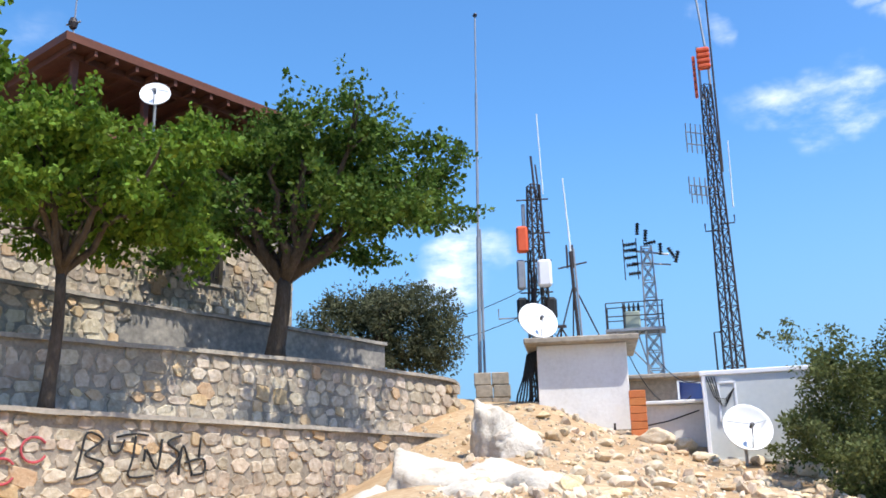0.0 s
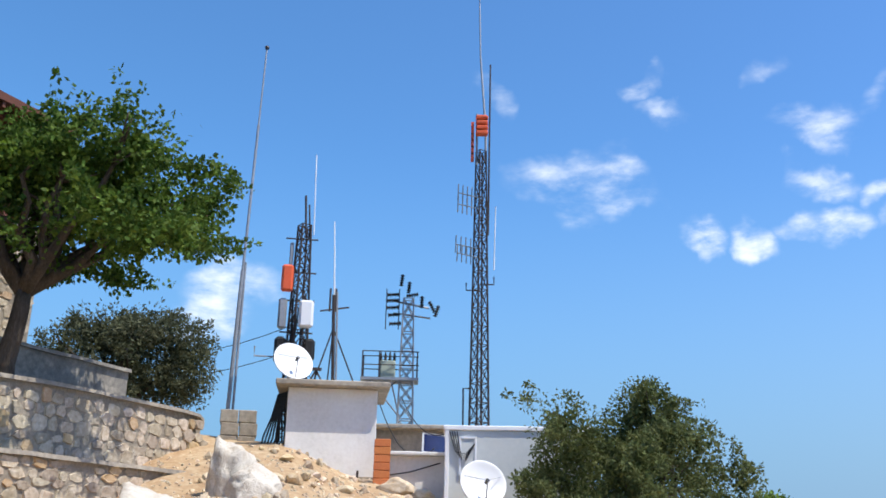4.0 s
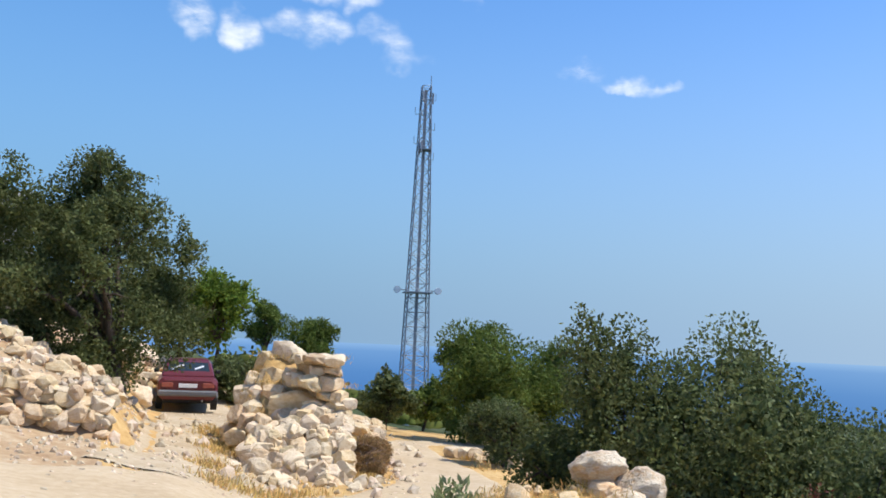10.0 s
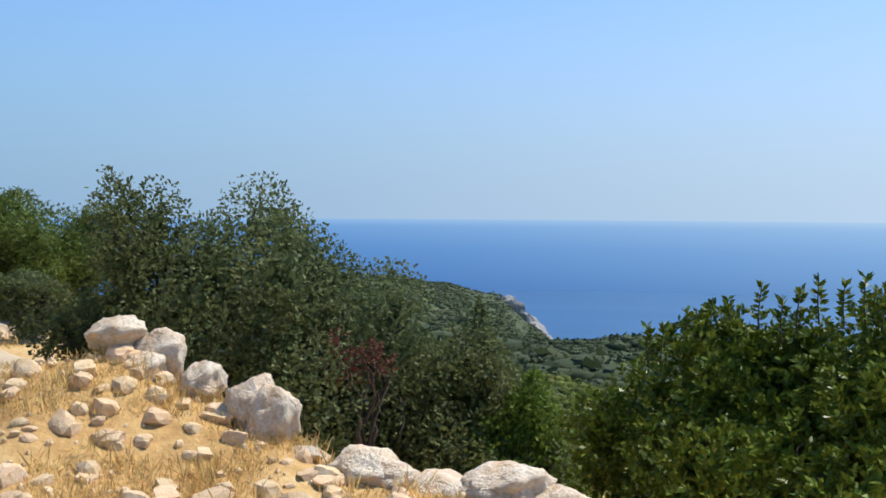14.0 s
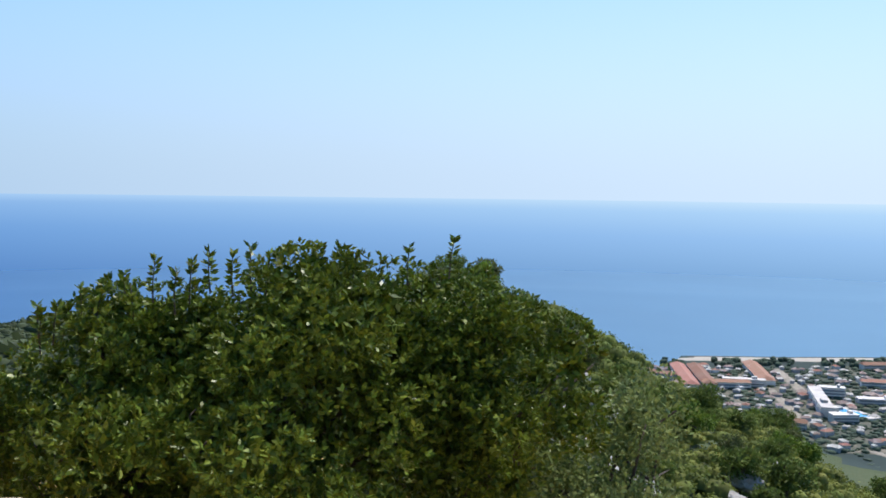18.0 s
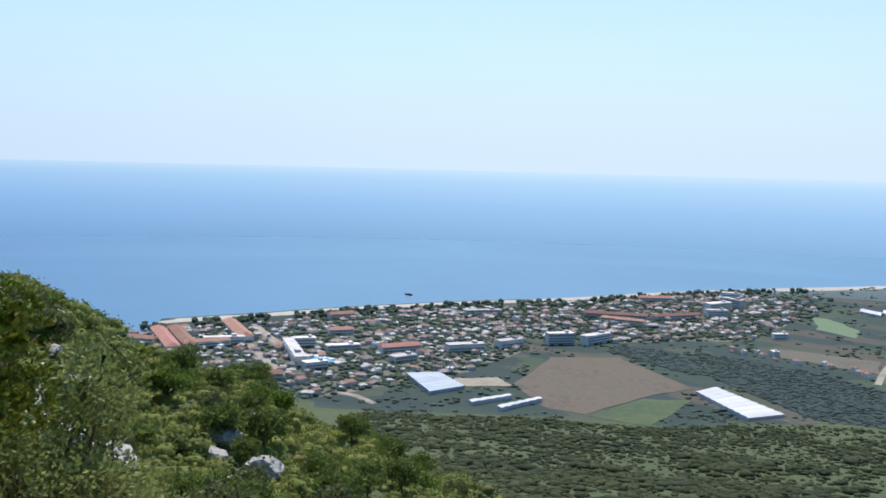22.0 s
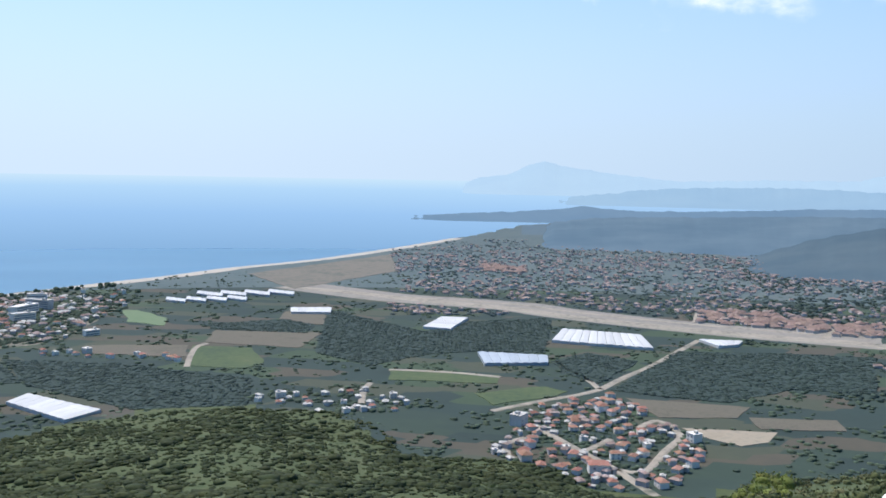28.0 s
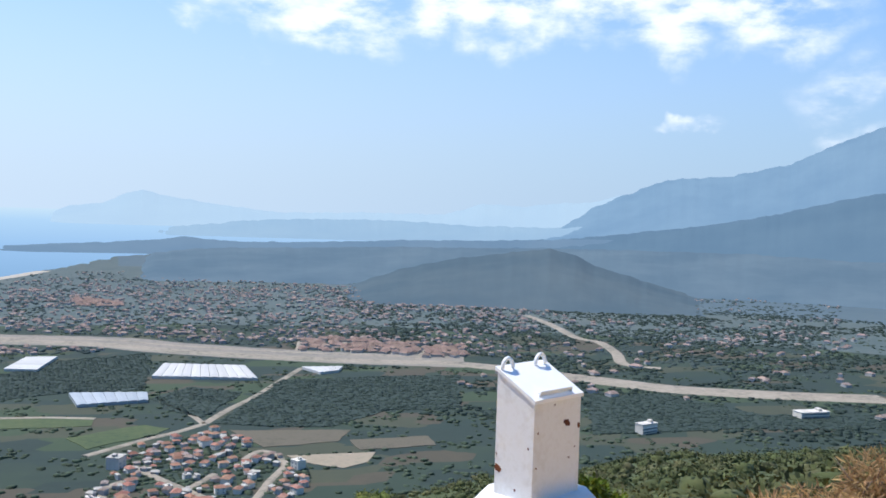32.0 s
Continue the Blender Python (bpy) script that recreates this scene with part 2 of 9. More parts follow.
def farmland():
    """Far farmland: a patchwork of small plots in greens and browns."""
    m = material("farmland", [(0.9, 0.9, 0.9), (1.0, 1.0, 1.0), (1.15, 1.1, 1.05)], 0.012, 9, 0.95, 0, 0.1)
    nt = m.node_tree
    N, L = nt.nodes.new, nt.links.new
    b = nt.nodes["Principled BSDF"]
    grain = b.inputs["Base Color"].links[0].from_socket
    mp, cell, ramp, mul = N("ShaderNodeMapping"), N("ShaderNodeTexVoronoi"), N("ShaderNodeValToRGB"), N("ShaderNodeMix")
    mp.inputs["Scale"].default_value, mp.inputs["Rotation"].default_value = (0.014, 0.027, 0.014), (0, 0, 0.35)
    L(N("ShaderNodeNewGeometry").outputs["Position"], mp.inputs["Vector"])
    cell.distance = "CHEBYCHEV"
    cell.inputs["Scale"].default_value = 1.0
    L(mp.outputs[0], cell.inputs["Vector"])
    tone = N("ShaderNodeSeparateColor")
    L(cell.outputs["Color"], tone.inputs[0])
    els = ramp.color_ramp.elements
    ramp.color_ramp.interpolation = "CONSTANT"
    tones = [(0.023, 0.038, 0.031), (0.03, 0.048, 0.033), (0.04, 0.062, 0.033), (0.025, 0.042, 0.034), (0.066, 0.06, 0.042), (0.028, 0.045, 0.033), (0.052, 0.06, 0.038), (0.026, 0.042, 0.034)]
    for i, c in enumerate(tones):
        e = els[i] if i < 2 else els.new(i / 8)
        e.position, e.color = i / 8, (*c, 1)
    L(tone.outputs[0], ramp.inputs[0])
    mul.data_type, mul.blend_type = "RGBA", "MULTIPLY"
    mul.inputs[0].default_value = 1.0
    L(ramp.outputs[0], mul.inputs[6]), L(grain, mul.inputs[7])
    L(mul.outputs[2], b.inputs["Base Color"])
    return m


SOIL = material("dry_soil", [(0.31, 0.165, 0.052), (0.50, 0.315, 0.118), (0.62, 0.455, 0.22)], 0.8, 9, 0.95, 0.8, 0.05)
SLOPE_SOIL = material("brown_slope_soil", [(0.27, 0.155, 0.075), (0.41, 0.28, 0.155), (0.56, 0.45, 0.30)], 0.5, 12, 0.95, 0.8, 0.06)
SCRUB = material("scrub_ground", [(0.035, 0.055, 0.018), (0.055, 0.072, 0.024), (0.09, 0.09, 0.04)], 0.08, 14, 0.95, 0.6, 0.3)
PLAIN = farmland()
# far ground colours carry the haze: bluer and paler than PLAIN
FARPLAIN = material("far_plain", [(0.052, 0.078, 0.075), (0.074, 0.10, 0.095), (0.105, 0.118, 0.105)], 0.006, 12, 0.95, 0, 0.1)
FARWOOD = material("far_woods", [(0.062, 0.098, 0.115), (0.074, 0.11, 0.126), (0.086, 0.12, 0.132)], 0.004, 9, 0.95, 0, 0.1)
GRAVEL = material("pale_gravel_track", [(0.40, 0.295, 0.17), (0.49, 0.375, 0.235), (0.56, 0.455, 0.305)], 0.6, 16, 0.95, 0.7, 0.03)
LIMESTONE = material("limestone", [(0.46, 0.30, 0.15), (0.63, 0.51, 0.35), (0.73, 0.64, 0.49)], 1.3, 9, 0.92, 0.35, 0.03, vary=0.13, local=True)
CRAG = material("grey_crag", [(0.17, 0.15, 0.125), (0.32, 0.30, 0.265), (0.46, 0.44, 0.40)], 0.8, 9, 0.92, 0.5, 0.04, vary=0.1, local=True)
CHALK = material("white_limestone", [(0.42, 0.34, 0.245), (0.55, 0.495, 0.41), (0.63, 0.585, 0.50)], 1.1, 9, 0.92, 0.6, 0.06, vary=0.06, local=True)
RUBBLE = material("rubble_stone", [(0.42, 0.25, 0.11), (0.60, 0.45, 0.27), (0.69, 0.58, 0.41)], 1.3, 6, 0.92, 0.35, 0.03, vary=0.2, local=True)
WALLSTONE = material("wall_stone", [(0.25, 0.19, 0.125), (0.43, 0.355, 0.26), (0.58, 0.51, 0.405)], 1.1, 8, 0.92, 0.9, 0.04, vary=0.24)
OCHRESTONE = material("ochre_stone", [(0.36, 0.22, 0.11), (0.50, 0.35, 0.20), (0.58, 0.46, 0.32)], 2.5, 6, 0.92, 0.8, 0.03, vary=0.2)
MORTAR = material("mortar", [(0.17, 0.145, 0.11), (0.28, 0.24, 0.185), (0.40, 0.345, 0.265)], 0.9, 14, 0.95, 0.8, 0.04)
DARKMORTAR = material("weathered_concrete", [(0.12, 0.112, 0.10), (0.24, 0.22, 0.19), (0.44, 0.395, 0.325)], 1.1, 6, 0.95, 0.4, 0.02)
COPING = material("concrete_coping", [(0.18, 0.16, 0.13), (0.32, 0.28, 0.225), (0.46, 0.405, 0.32)], 0.9, 9, 0.95, 0.4, 0.02)
RENDER_WHITE = material("whitewash", [(0.62, 0.60, 0.55), (0.72, 0.70, 0.66), (0.78, 0.77, 0.73)], 0.9, 12, 0.9, 0.25, 0.02)
PANEL_WHITE = material("painted_panel", [(0.50, 0.53, 0.52), (0.60, 0.62, 0.60)], 0.8, 10, 0.6, 0.05, 0.01)
CLAY = material("hollow_brick", [(0.50, 0.15, 0.05), (0.62, 0.22, 0.08)], 4, 7, 0.9, 0.4, 0.01, vary=0.1)
BROWNWOOD = material("brown_wood", [(0.10, 0.035, 0.02), (0.17, 0.06, 0.035)], 2, 8, 0.7, 0.3, 0.01, stretch=(1, 1, 4))
BARK = material("bark", [(0.035, 0.027, 0.02), (0.078, 0.06, 0.043), (0.125, 0.10, 0.078)], 5, 6, 0.95, 1.0, 0.03, stretch=(1, 1, 0.3))
DEADWOOD = material("dead_twigs", [(0.16, 0.10, 0.07), (0.30, 0.24, 0.19)], 3, 6, 0.95, 0.3, 0.01)
STEEL_DARK = material("dark_steel", [(0.035, 0.03, 0.03), (0.07, 0.055, 0.05)], 4, 6, 0.6, 0.1, 0.005, metal=0.3)
STEEL_GREY = material("galvanised_steel", [(0.26, 0.27, 0.28), (0.38, 0.39, 0.40)], 4, 6, 0.5, 0.1, 0.004, metal=0.5)
STEEL_PALE = material("weathered_galvanised", [(0.22, 0.245, 0.28), (0.33, 0.355, 0.39)], 1, 6, 0.6, 0, 0.004, metal=0.4)
WHITE_PAINT = material("white_enamel", [(0.74, 0.74, 0.74), (0.80, 0.80, 0.80)], 2, 9, 0.35, 0.05, 0.003, spec=0.5)
RED_PAINT = material("orange_red_plastic", [(0.62, 0.09, 0.03), (0.70, 0.13, 0.05)], 3, 6, 0.45, 0.05, 0.004)
BLACK = material("black_rubber", [(0.012, 0.012, 0.012), (0.025, 0.025, 0.025)], 6, 6, 0.6, 0.1, 0.004)
FIBREGLASS = material("white_fibreglass", [(0.70, 0.74, 0.76), (0.76, 0.79, 0.80)], 2, 6, 0.4, 0, 0.004)


def leaf_material(name, colours, gloss=0.62, spread=0.35, thin=0.34):
    return material(name, colours, 1.3, 9, gloss, 0.0, 0.01, vary=spread, spec=0.12, islands=True, through_light=thin)


LEAF_TERRACE = leaf_material("mulberry_leaves", [(0.06, 0.115, 0.012), (0.12, 0.195, 0.022), (0.23, 0.33, 0.046)])
LEAF_DARK = leaf_material("dark_pine_leaves", [(0.06, 0.072, 0.034), (0.10, 0.108, 0.058), (0.155, 0.155, 0.09)])
LEAF_OLIVE = leaf_material("holm_oak_leaves", [(0.062, 0.08, 0.026), (0.115, 0.135, 0.046), (0.185, 0.20, 0.09)])
LEAF_GREY = leaf_material("wild_olive_leaves", [(0.068, 0.092, 0.03), (0.128, 0.154, 0.056), (0.225, 0.245, 0.12)])
LEAF_WEED = leaf_material("pale_weed_leaves", [(0.20, 0.24, 0.11), (0.30, 0.34, 0.17)])
LEAF_CAROB = leaf_material("carob_leaves", [(0.045, 0.066, 0.008), (0.105, 0.14, 0.016), (0.22, 0.27, 0.04)], 0.36, 0.4, 0.16)
LEAF_BRIGHT = leaf_material("bright_leaves", [(0.09, 0.15, 0.02), (0.16, 0.22, 0.035)])
LEAF_SOFT = leaf_material("soft_grey_green_leaves", [(0.10, 0.14, 0.035), (0.165, 0.205, 0.06), (0.25, 0.285, 0.115)])
LEAF_PINE = leaf_material("pine_needles", [(0.085, 0.125, 0.025), (0.155, 0.195, 0.045)])
LEAF_RED = leaf_material("withered_red_leaves", [(0.10, 0.034, 0.022), (0.16, 0.06, 0.04)])
LEAF_DRY = leaf_material("dry_brown_twigs", [(0.30, 0.19, 0.085), (0.42, 0.28, 0.14)])
GRASS_DRY = leaf_material("dry_grass", [(0.55, 0.36, 0.12), (0.74, 0.54, 0.23)], 0.8)
FOREST_FAR = material("far_forest_canopy", [(0.029, 0.045, 0.019), (0.053, 0.069, 0.025), (0.092, 0.099, 0.034)], 0.018, 13, 0.9, 0.0, 0.6, vary=0.18, islands=True, through_light=0.42)
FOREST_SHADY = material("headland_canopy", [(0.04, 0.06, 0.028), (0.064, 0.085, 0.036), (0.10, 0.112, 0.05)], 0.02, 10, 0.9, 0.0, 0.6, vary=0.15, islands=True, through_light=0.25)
FOREST_SPUR = material("dry_scrub_canopy", [(0.034, 0.048, 0.015), (0.066, 0.078, 0.026), (0.12, 0.105, 0.05)], 0.09, 12, 0.9, 0.0, 0.6, vary=0.3, islands=True)
FOREST_RIDGE = material("ridge_canopy", [(0.075, 0.105, 0.022), (0.15, 0.175, 0.036), (0.28, 0.265, 0.06)], 0.05, 12, 0.9, 0.0, 0.6, vary=0.3, islands=True, through_light=0.35)
FOREST = material("forest_canopy", [(0.058, 0.084, 0.018), (0.12, 0.143, 0.03), (0.225, 0.22, 0.05)], 0.06, 12, 0.9, 0.0, 0.6, vary=0.3, islands=True, through_light=0.25)


# ---- mesh building ----
class Geo:
    """Collects faces and makes one mesh of them."""

    def __init__(self):
        self.v, self.f = [], []

    def add(self, verts, faces):
        n = len(self.v)
        self.v.extend(tuple(p) for p in verts)
        self.f.extend(tuple(i + n for i in q) for q in faces)
        return self

    def box(self, size, m=None, centre=(0, 0, 0), bevel=0.0):
        m = m or Matrix()
        sx, sy, sz = (s / 2 for s in size)
        b = min(bevel, sx * 0.9, sy * 0.9, sz * 0.9)
        c = Vector(centre)
        if not b:
            pts = [Vector((x, y, z)) for x in (-sx, sx) for y in (-sy, sy) for z in (-sz, sz)]
            faces = [(0, 1, 3, 2), (4, 6, 7, 5), (0, 4, 5, 1), (2, 3, 7, 6), (0, 2, 6, 4), (1, 5, 7, 3)]
            return self.add([m @ (p + c) for p in pts], faces)
        rings = []
        for z, k in ((-sz, b), (-sz + b, 0), (sz - b, 0), (sz, b)):
            x, y = sx - k, sy - k
            rings.append([Vector(p) for p in ((-x, -y + b * (k == 0), z), (-x + b * (k == 0), -y, z), (x - b * (k == 0), -y, z), (x, -y + b * (k == 0), z),
                                              (x, y - b * (k == 0), z), (x - b * (k == 0), y, z), (-x + b * (k == 0), y, z), (-x, y - b * (k == 0), z))])
        pts = [m @ (p + c) for r in rings for p in r]
        faces = [(i * 8 + j, i * 8 + (j + 1) % 8, i * 8 + 8 + (j + 1) % 8, i * 8 + 8 + j) for i in range(3) for j in range(8)]
        faces += [tuple(range(7, -1, -1)), tuple(range(24, 32))]
        return self.add(pts, faces)

    def tube(self, points, radii, n=8, closed=True):
        """A round bar along points."""
        pts = [Vector(p) for p in points]
        if isinstance(radii, (int, float)):
            radii = [radii] * len(pts)
        rings, ref = [], None
        for i, p in enumerate(pts):
            d = (pts[min(i + 1, len(pts) - 1)] - pts[max(i - 1, 0)]).normalized()
            if ref is None:
                ref = Vector((1, 0, 0)) if abs(d.x) < 0.8 else Vector((0, 1, 0))
            a = (ref - d * ref.dot(d)).normalized()
            ref = a
            b = d.cross(a)
            rings.append([p + (a * math.cos(2 * math.pi * k / n) + b * math.sin(2 * math.pi * k / n)) * radii[i] for k in range(n)])
        faces = [(i * n + k, i * n + (k + 1) % n, i * n + n + (k + 1) % n, i * n + n + k) for i in range(len(pts) - 1) for k in range(n)]
        if closed:
            faces += [tuple(range(n - 1, -1, -1)), tuple(range((len(pts) - 1) * n, len(pts) * n))]
        return self.add([p for r in rings for p in r], faces)

    def lathe(self, profile, m=None, n=24, scale=(1, 1)):
        """A turned form round z: profile of (radius, height)."""
        m = m or Matrix()
        pts = [m @ Vector((r * scale[0] * math.cos(2 * math.pi * k / n), r * scale[1] * math.sin(2 * math.pi * k / n), z)) for r, z in profile for k in range(n)]
        faces = [(i * n + k, i * n + (k + 1) % n, i * n + n + (k + 1) % n, i * n + n + k) for i in range(len(profile) - 1) for k in range(n)]
        return self.add(pts, faces)

    def slab(self, outline, z0, z1):
        """An upright prism over an outline of (x, y)."""
        n = len(outline)
        pts = [(x, y, z0) for x, y in outline] + [(x, y, z1) for x, y in outline]
        faces = [tuple(range(n - 1, -1, -1)), tuple(range(n, 2 * n))] + [(i, (i + 1) % n, n + (i + 1) % n, n + i) for i in range(n)]
        return self.add(pts, faces)

    def mesh(self, name, mat=None, smooth=False):
        me = bpy.data.meshes.new(name)
        me.from_pydata(self.v, [], self.f)
        if mat:
            me.materials.append(mat)
        if smooth:
            me.polygons.foreach_set("use_smooth", [True] * len(me.polygons))
        me.update()
        return me


def part(name, geo, mat, parent=None, label="", smooth=False, kind=""):
    ob = new(name, geo.mesh(name, mat, smooth) if isinstance(geo, Geo) else geo)
    if parent:
        ob.parent = parent
    return tagged(ob, label=label, kind=kind)


def thing(name, label, category, m=None, group=""):
    ob = new(name)
    ob.empty_display_size = 0.2
    if m:
        ob.matrix_world = m
    return tagged(ob, label=label, category=category, group=group)


# ---- the land ----
PROFILES = {}


def slope(az, *pairs):
    """The height of the land along one bearing: distance, height, distance, height ..."""
    PROFILES[az] = (np.array((0.0,) + pairs[0::2]), np.array((0.0,) + pairs[1::2]))


slope(180, 3, -0.2, 8, -3, 20, -12, 60, -32, 150, -72, 300, -118, 450, -160, 660, -199)
slope(168, 3, -0.2, 8, -3, 20, -11, 60, -27, 150, -66, 300, -118, 430, -160, 590, -199)
slope(161, 3, -0.1, 8, -2.5, 20, -8, 50, -16, 110, -32, 200, -70, 400, -150, 620, -199)
slope(150, 3.5, 0.0, 6, -1.2, 12, -3.5, 40, -11, 110, -28, 160, -50, 350, -130, 640, -199)
slope(142, 3.5, 0.0, 6, -0.8, 12, -2.8, 40, -9.5, 110, -25, 160, -45, 350, -120, 680, -199)
slope(130, 3, -0.1, 8, -0.9, 15, -2.5, 40, -8, 100, -20, 160, -34, 300, -90, 700, -199)
slope(90, 5, 0.2, 15, 0.8, 40, 0, 100, -10, 200, -40, 400, -120, 800, -199)
slope(45, 5, 0.2, 12, 0.8, 20, 1.2, 60, 2, 150, -20, 400, -110, 800, -199)
slope(26, 5, 0.2, 12, 0.8, 16, 1.3, 30, 1.5, 60, 2, 150, -20, 400, -110, 800, -199)
slope(8, 5, 0.3, 12, 1.0, 17, 1.6, 22, 1.8, 32, 3.0, 60, 3, 150, -20, 400, -110, 800, -199)
slope(1, 5, 0.4, 12, 1.2, 18, 2.1, 22, 2.7, 25, 3.6, 29, 4.8, 50, 5, 90, -6, 200, -50, 800, -199)
slope(-5, 5, 0.4, 12, 1.2, 18, 2.1, 22, 3.0, 26, 4.25, 30, 4.7, 50, 4, 90, -8, 200, -50, 800, -199)
slope(-10.5, 5, 0.3, 12, 1.0, 18, 1.9, 22, 2.6, 25.5, 3.3, 30, 4.2, 45, 3.4, 80, -10, 200, -50, 800, -199)
slope(-15, 5, 0.15, 12, 0.7, 16, 1.3, 20, 1.95, 23, 2.35, 30, 3.6, 45, 3, 80, -10, 200, -50, 800, -199)
slope(-20, 5, 0.05, 13, 0.2, 14.8, 0.35, 15.6, 0.95, 20, 1.7, 24, 2.3, 30, 3.0, 45, 2, 80, -10, 200, -50, 800, -199)
slope(-27.5, 5, 0, 13, 0.0, 14.9, 0.02, 15.5, 0.6, 19, 0.7, 24, 0.5, 30, 1.0, 42, 1.8, 70, -4, 200, -40, 800, -199)
slope(-30.5, 5, 0, 12, -0.1, 16, -0.3, 29, -0.75, 36, 0.6, 45, 0.8, 70, -4, 200, -40, 800, -199)
slope(-38, 4, 0, 10, -0.4, 15, -0.8, 29, -0.8, 45, -1.0, 80, -6, 200, -40, 800, -202)
slope(-45, 4, 0, 6, 0.08, 7.6, 0.24, 8.3, 0.12, 9.5, -0.3, 11, -0.5, 15, -0.8, 24, -1.05, 40, -2, 105, -8, 200, -35, 900, -204)
slope(-48, 4, 0, 5.8, 0.12, 7, 0.32, 7.7, 0.4, 8.4, 0.2, 9.5, -0.35, 11, -0.5, 15, -0.78, 24, -1.1, 40, -2.2, 105, -8, 200, -33, 900, -204)
slope(-51, 4, 0, 5.8, 0.16, 6.8, 0.46, 7.4, 0.56, 8.0, 0.2, 9, -0.3, 11, -0.5, 15, -0.75, 24, -1.2, 40, -2.5, 105, -8, 200, -32, 900, -204)
slope(-55.5, 4, 0.02, 5.8, 0.1, 6.3, 0.25, 6.8, 0.5, 7.2, 0.62, 7.7, 0.42, 8.5, -0.5, 10, -1.0, 13, -1.6, 30, -4, 105, -8, 300, -40, 1000, -204)
slope(-60, 4, 0.02, 5.8, 0.08, 6.4, 0.28, 6.9, 0.42, 7.3, 0.25, 8, -0.5, 9, -1.1, 13, -1.9, 30, -4.5, 105, -9, 400, -40, 1100, -204)
slope(-64, 4, 0.02, 5.6, 0.05, 6.3, 0.2, 6.6, 0.14, 7.2, -0.5, 9, -1.4, 13, -2.2, 30, -5, 105, -10, 500, -30, 1200, -204)
slope(-70, 4, 0.02, 5.4, 0.0, 5.9, 0.07, 6.3, -0.2, 7, -0.9, 9, -1.8, 13, -2.8, 30, -6.3, 105, -12.5, 250, -24, 500, -34, 800, -52, 1000, -66, 1200, -204)
slope(-73.5, 4, 0.0, 5.4, -0.02, 5.9, 0.03, 6.3, -0.3, 7, -1.0, 9, -2.0, 13, -3.2, 30, -7, 105, -14, 250, -27, 500, -41, 800, -58, 1000, -72, 1200, -204)
slope(-77, 4, 0.0, 5.2, -0.05, 5.7, -0.02, 6.2, -0.4, 7, -1.1, 9, -2.4, 30, -8, 105, -16, 250, -31, 500, -52, 800, -67, 880, -80, 960, -204)
slope(-79, 4, 0.0, 5.2, -0.1, 5.8, -0.2, 6.3, -0.9, 9, -2.6, 30, -8, 105, -17, 250, -33, 500, -66, 800, -92, 860, -204)
slope(-84, 2, 0, 4, 0.0, 5, -0.3, 7, -1.5, 15, -5, 40, -9.5, 110, -19, 250, -31.5, 400, -55, 600, -115, 850, -204)
slope(-97, 2, 0, 4, -0.1, 7, -1.0, 9, -2, 20, -6, 60, -10, 110, -15, 250, -36, 500, -110, 800, -204)
slope(-108.5, 2, 0, 4, -0.2, 7, -1.5, 15, -6, 50, -7.5, 110, -8.3, 200, -40, 500, -130, 850, -204)
slope(-113.6, 2, 0, 4, -0.3, 8, -3, 15, -7, 50, -10, 110, -11.8, 180, -40, 500, -140, 900, -204)
slope(-118.8, 2, 0, 4, -0.4, 8, -3.5, 15, -8, 50, -14, 110, -16.2, 180, -45, 500, -145, 880, -199)
slope(-121.5, 2, 0, 4, -0.5, 8, -4, 15, -9, 50, -16.5, 110, -20.8, 180, -55, 500, -145, 850, -199)
slope(-126, 2, 0, 4, -0.6, 8, -4, 15, -9, 50, -18, 110, -23.8, 180, -60, 500, -148, 820, -199)
slope(-133, 2, 0, 4, -0.6, 8, -4.2, 15, -9, 50, -20, 110, -31, 180, -65, 500, -150, 760, -199)
slope(-139, 3, -0.1, 6, -1.5, 12, -6, 50, -21, 110, -36, 180, -72, 350, -125, 500, -155, 745, -199)
slope(-150, 3, -0.1, 6, -1.5, 12, -6, 40, -20, 100, -42, 200, -80, 350, -125, 500, -162, 745, -199)
slope(-165, 3, -0.1, 6, -1.5, 12, -6, 40, -20, 100, -44, 200, -84, 350, -125, 500, -158, 810, -199)

AZS = np.array(sorted(PROFILES))


def base_height(r):
    """The level of sea and plain, lifted in the far distance so that the skyline stands at eye height."""
    t0 = 201.6 / 2000
    rise = t0 - (np.maximum(r, 2000) - 2000) * (t0 - 0.0078) / 2900
    return np.where(r < 2000, SEA, EYE - r * rise)


# the shore, as bearing and distance
SHORE_AZ = np.array([-260.0, -200.0, -188.0, -186.0, -184.0, -182.5, -181.5, -178.0, -176.3, -171.6, -168.7, -162.6, -156.2, -145.9, -135.7, -127.5, -120.0, -110.0])
SHORE_R = np.array([3900.0, 3900.0, 3840.0, 3620.0, 3500.0, 3330.0, 3190.0, 2830.0, 2660.0, 2260.0, 2090.0, 1820.0, 1675.0, 1440.0, 1326.0, 1240.0, 1192.0, 1150.0])


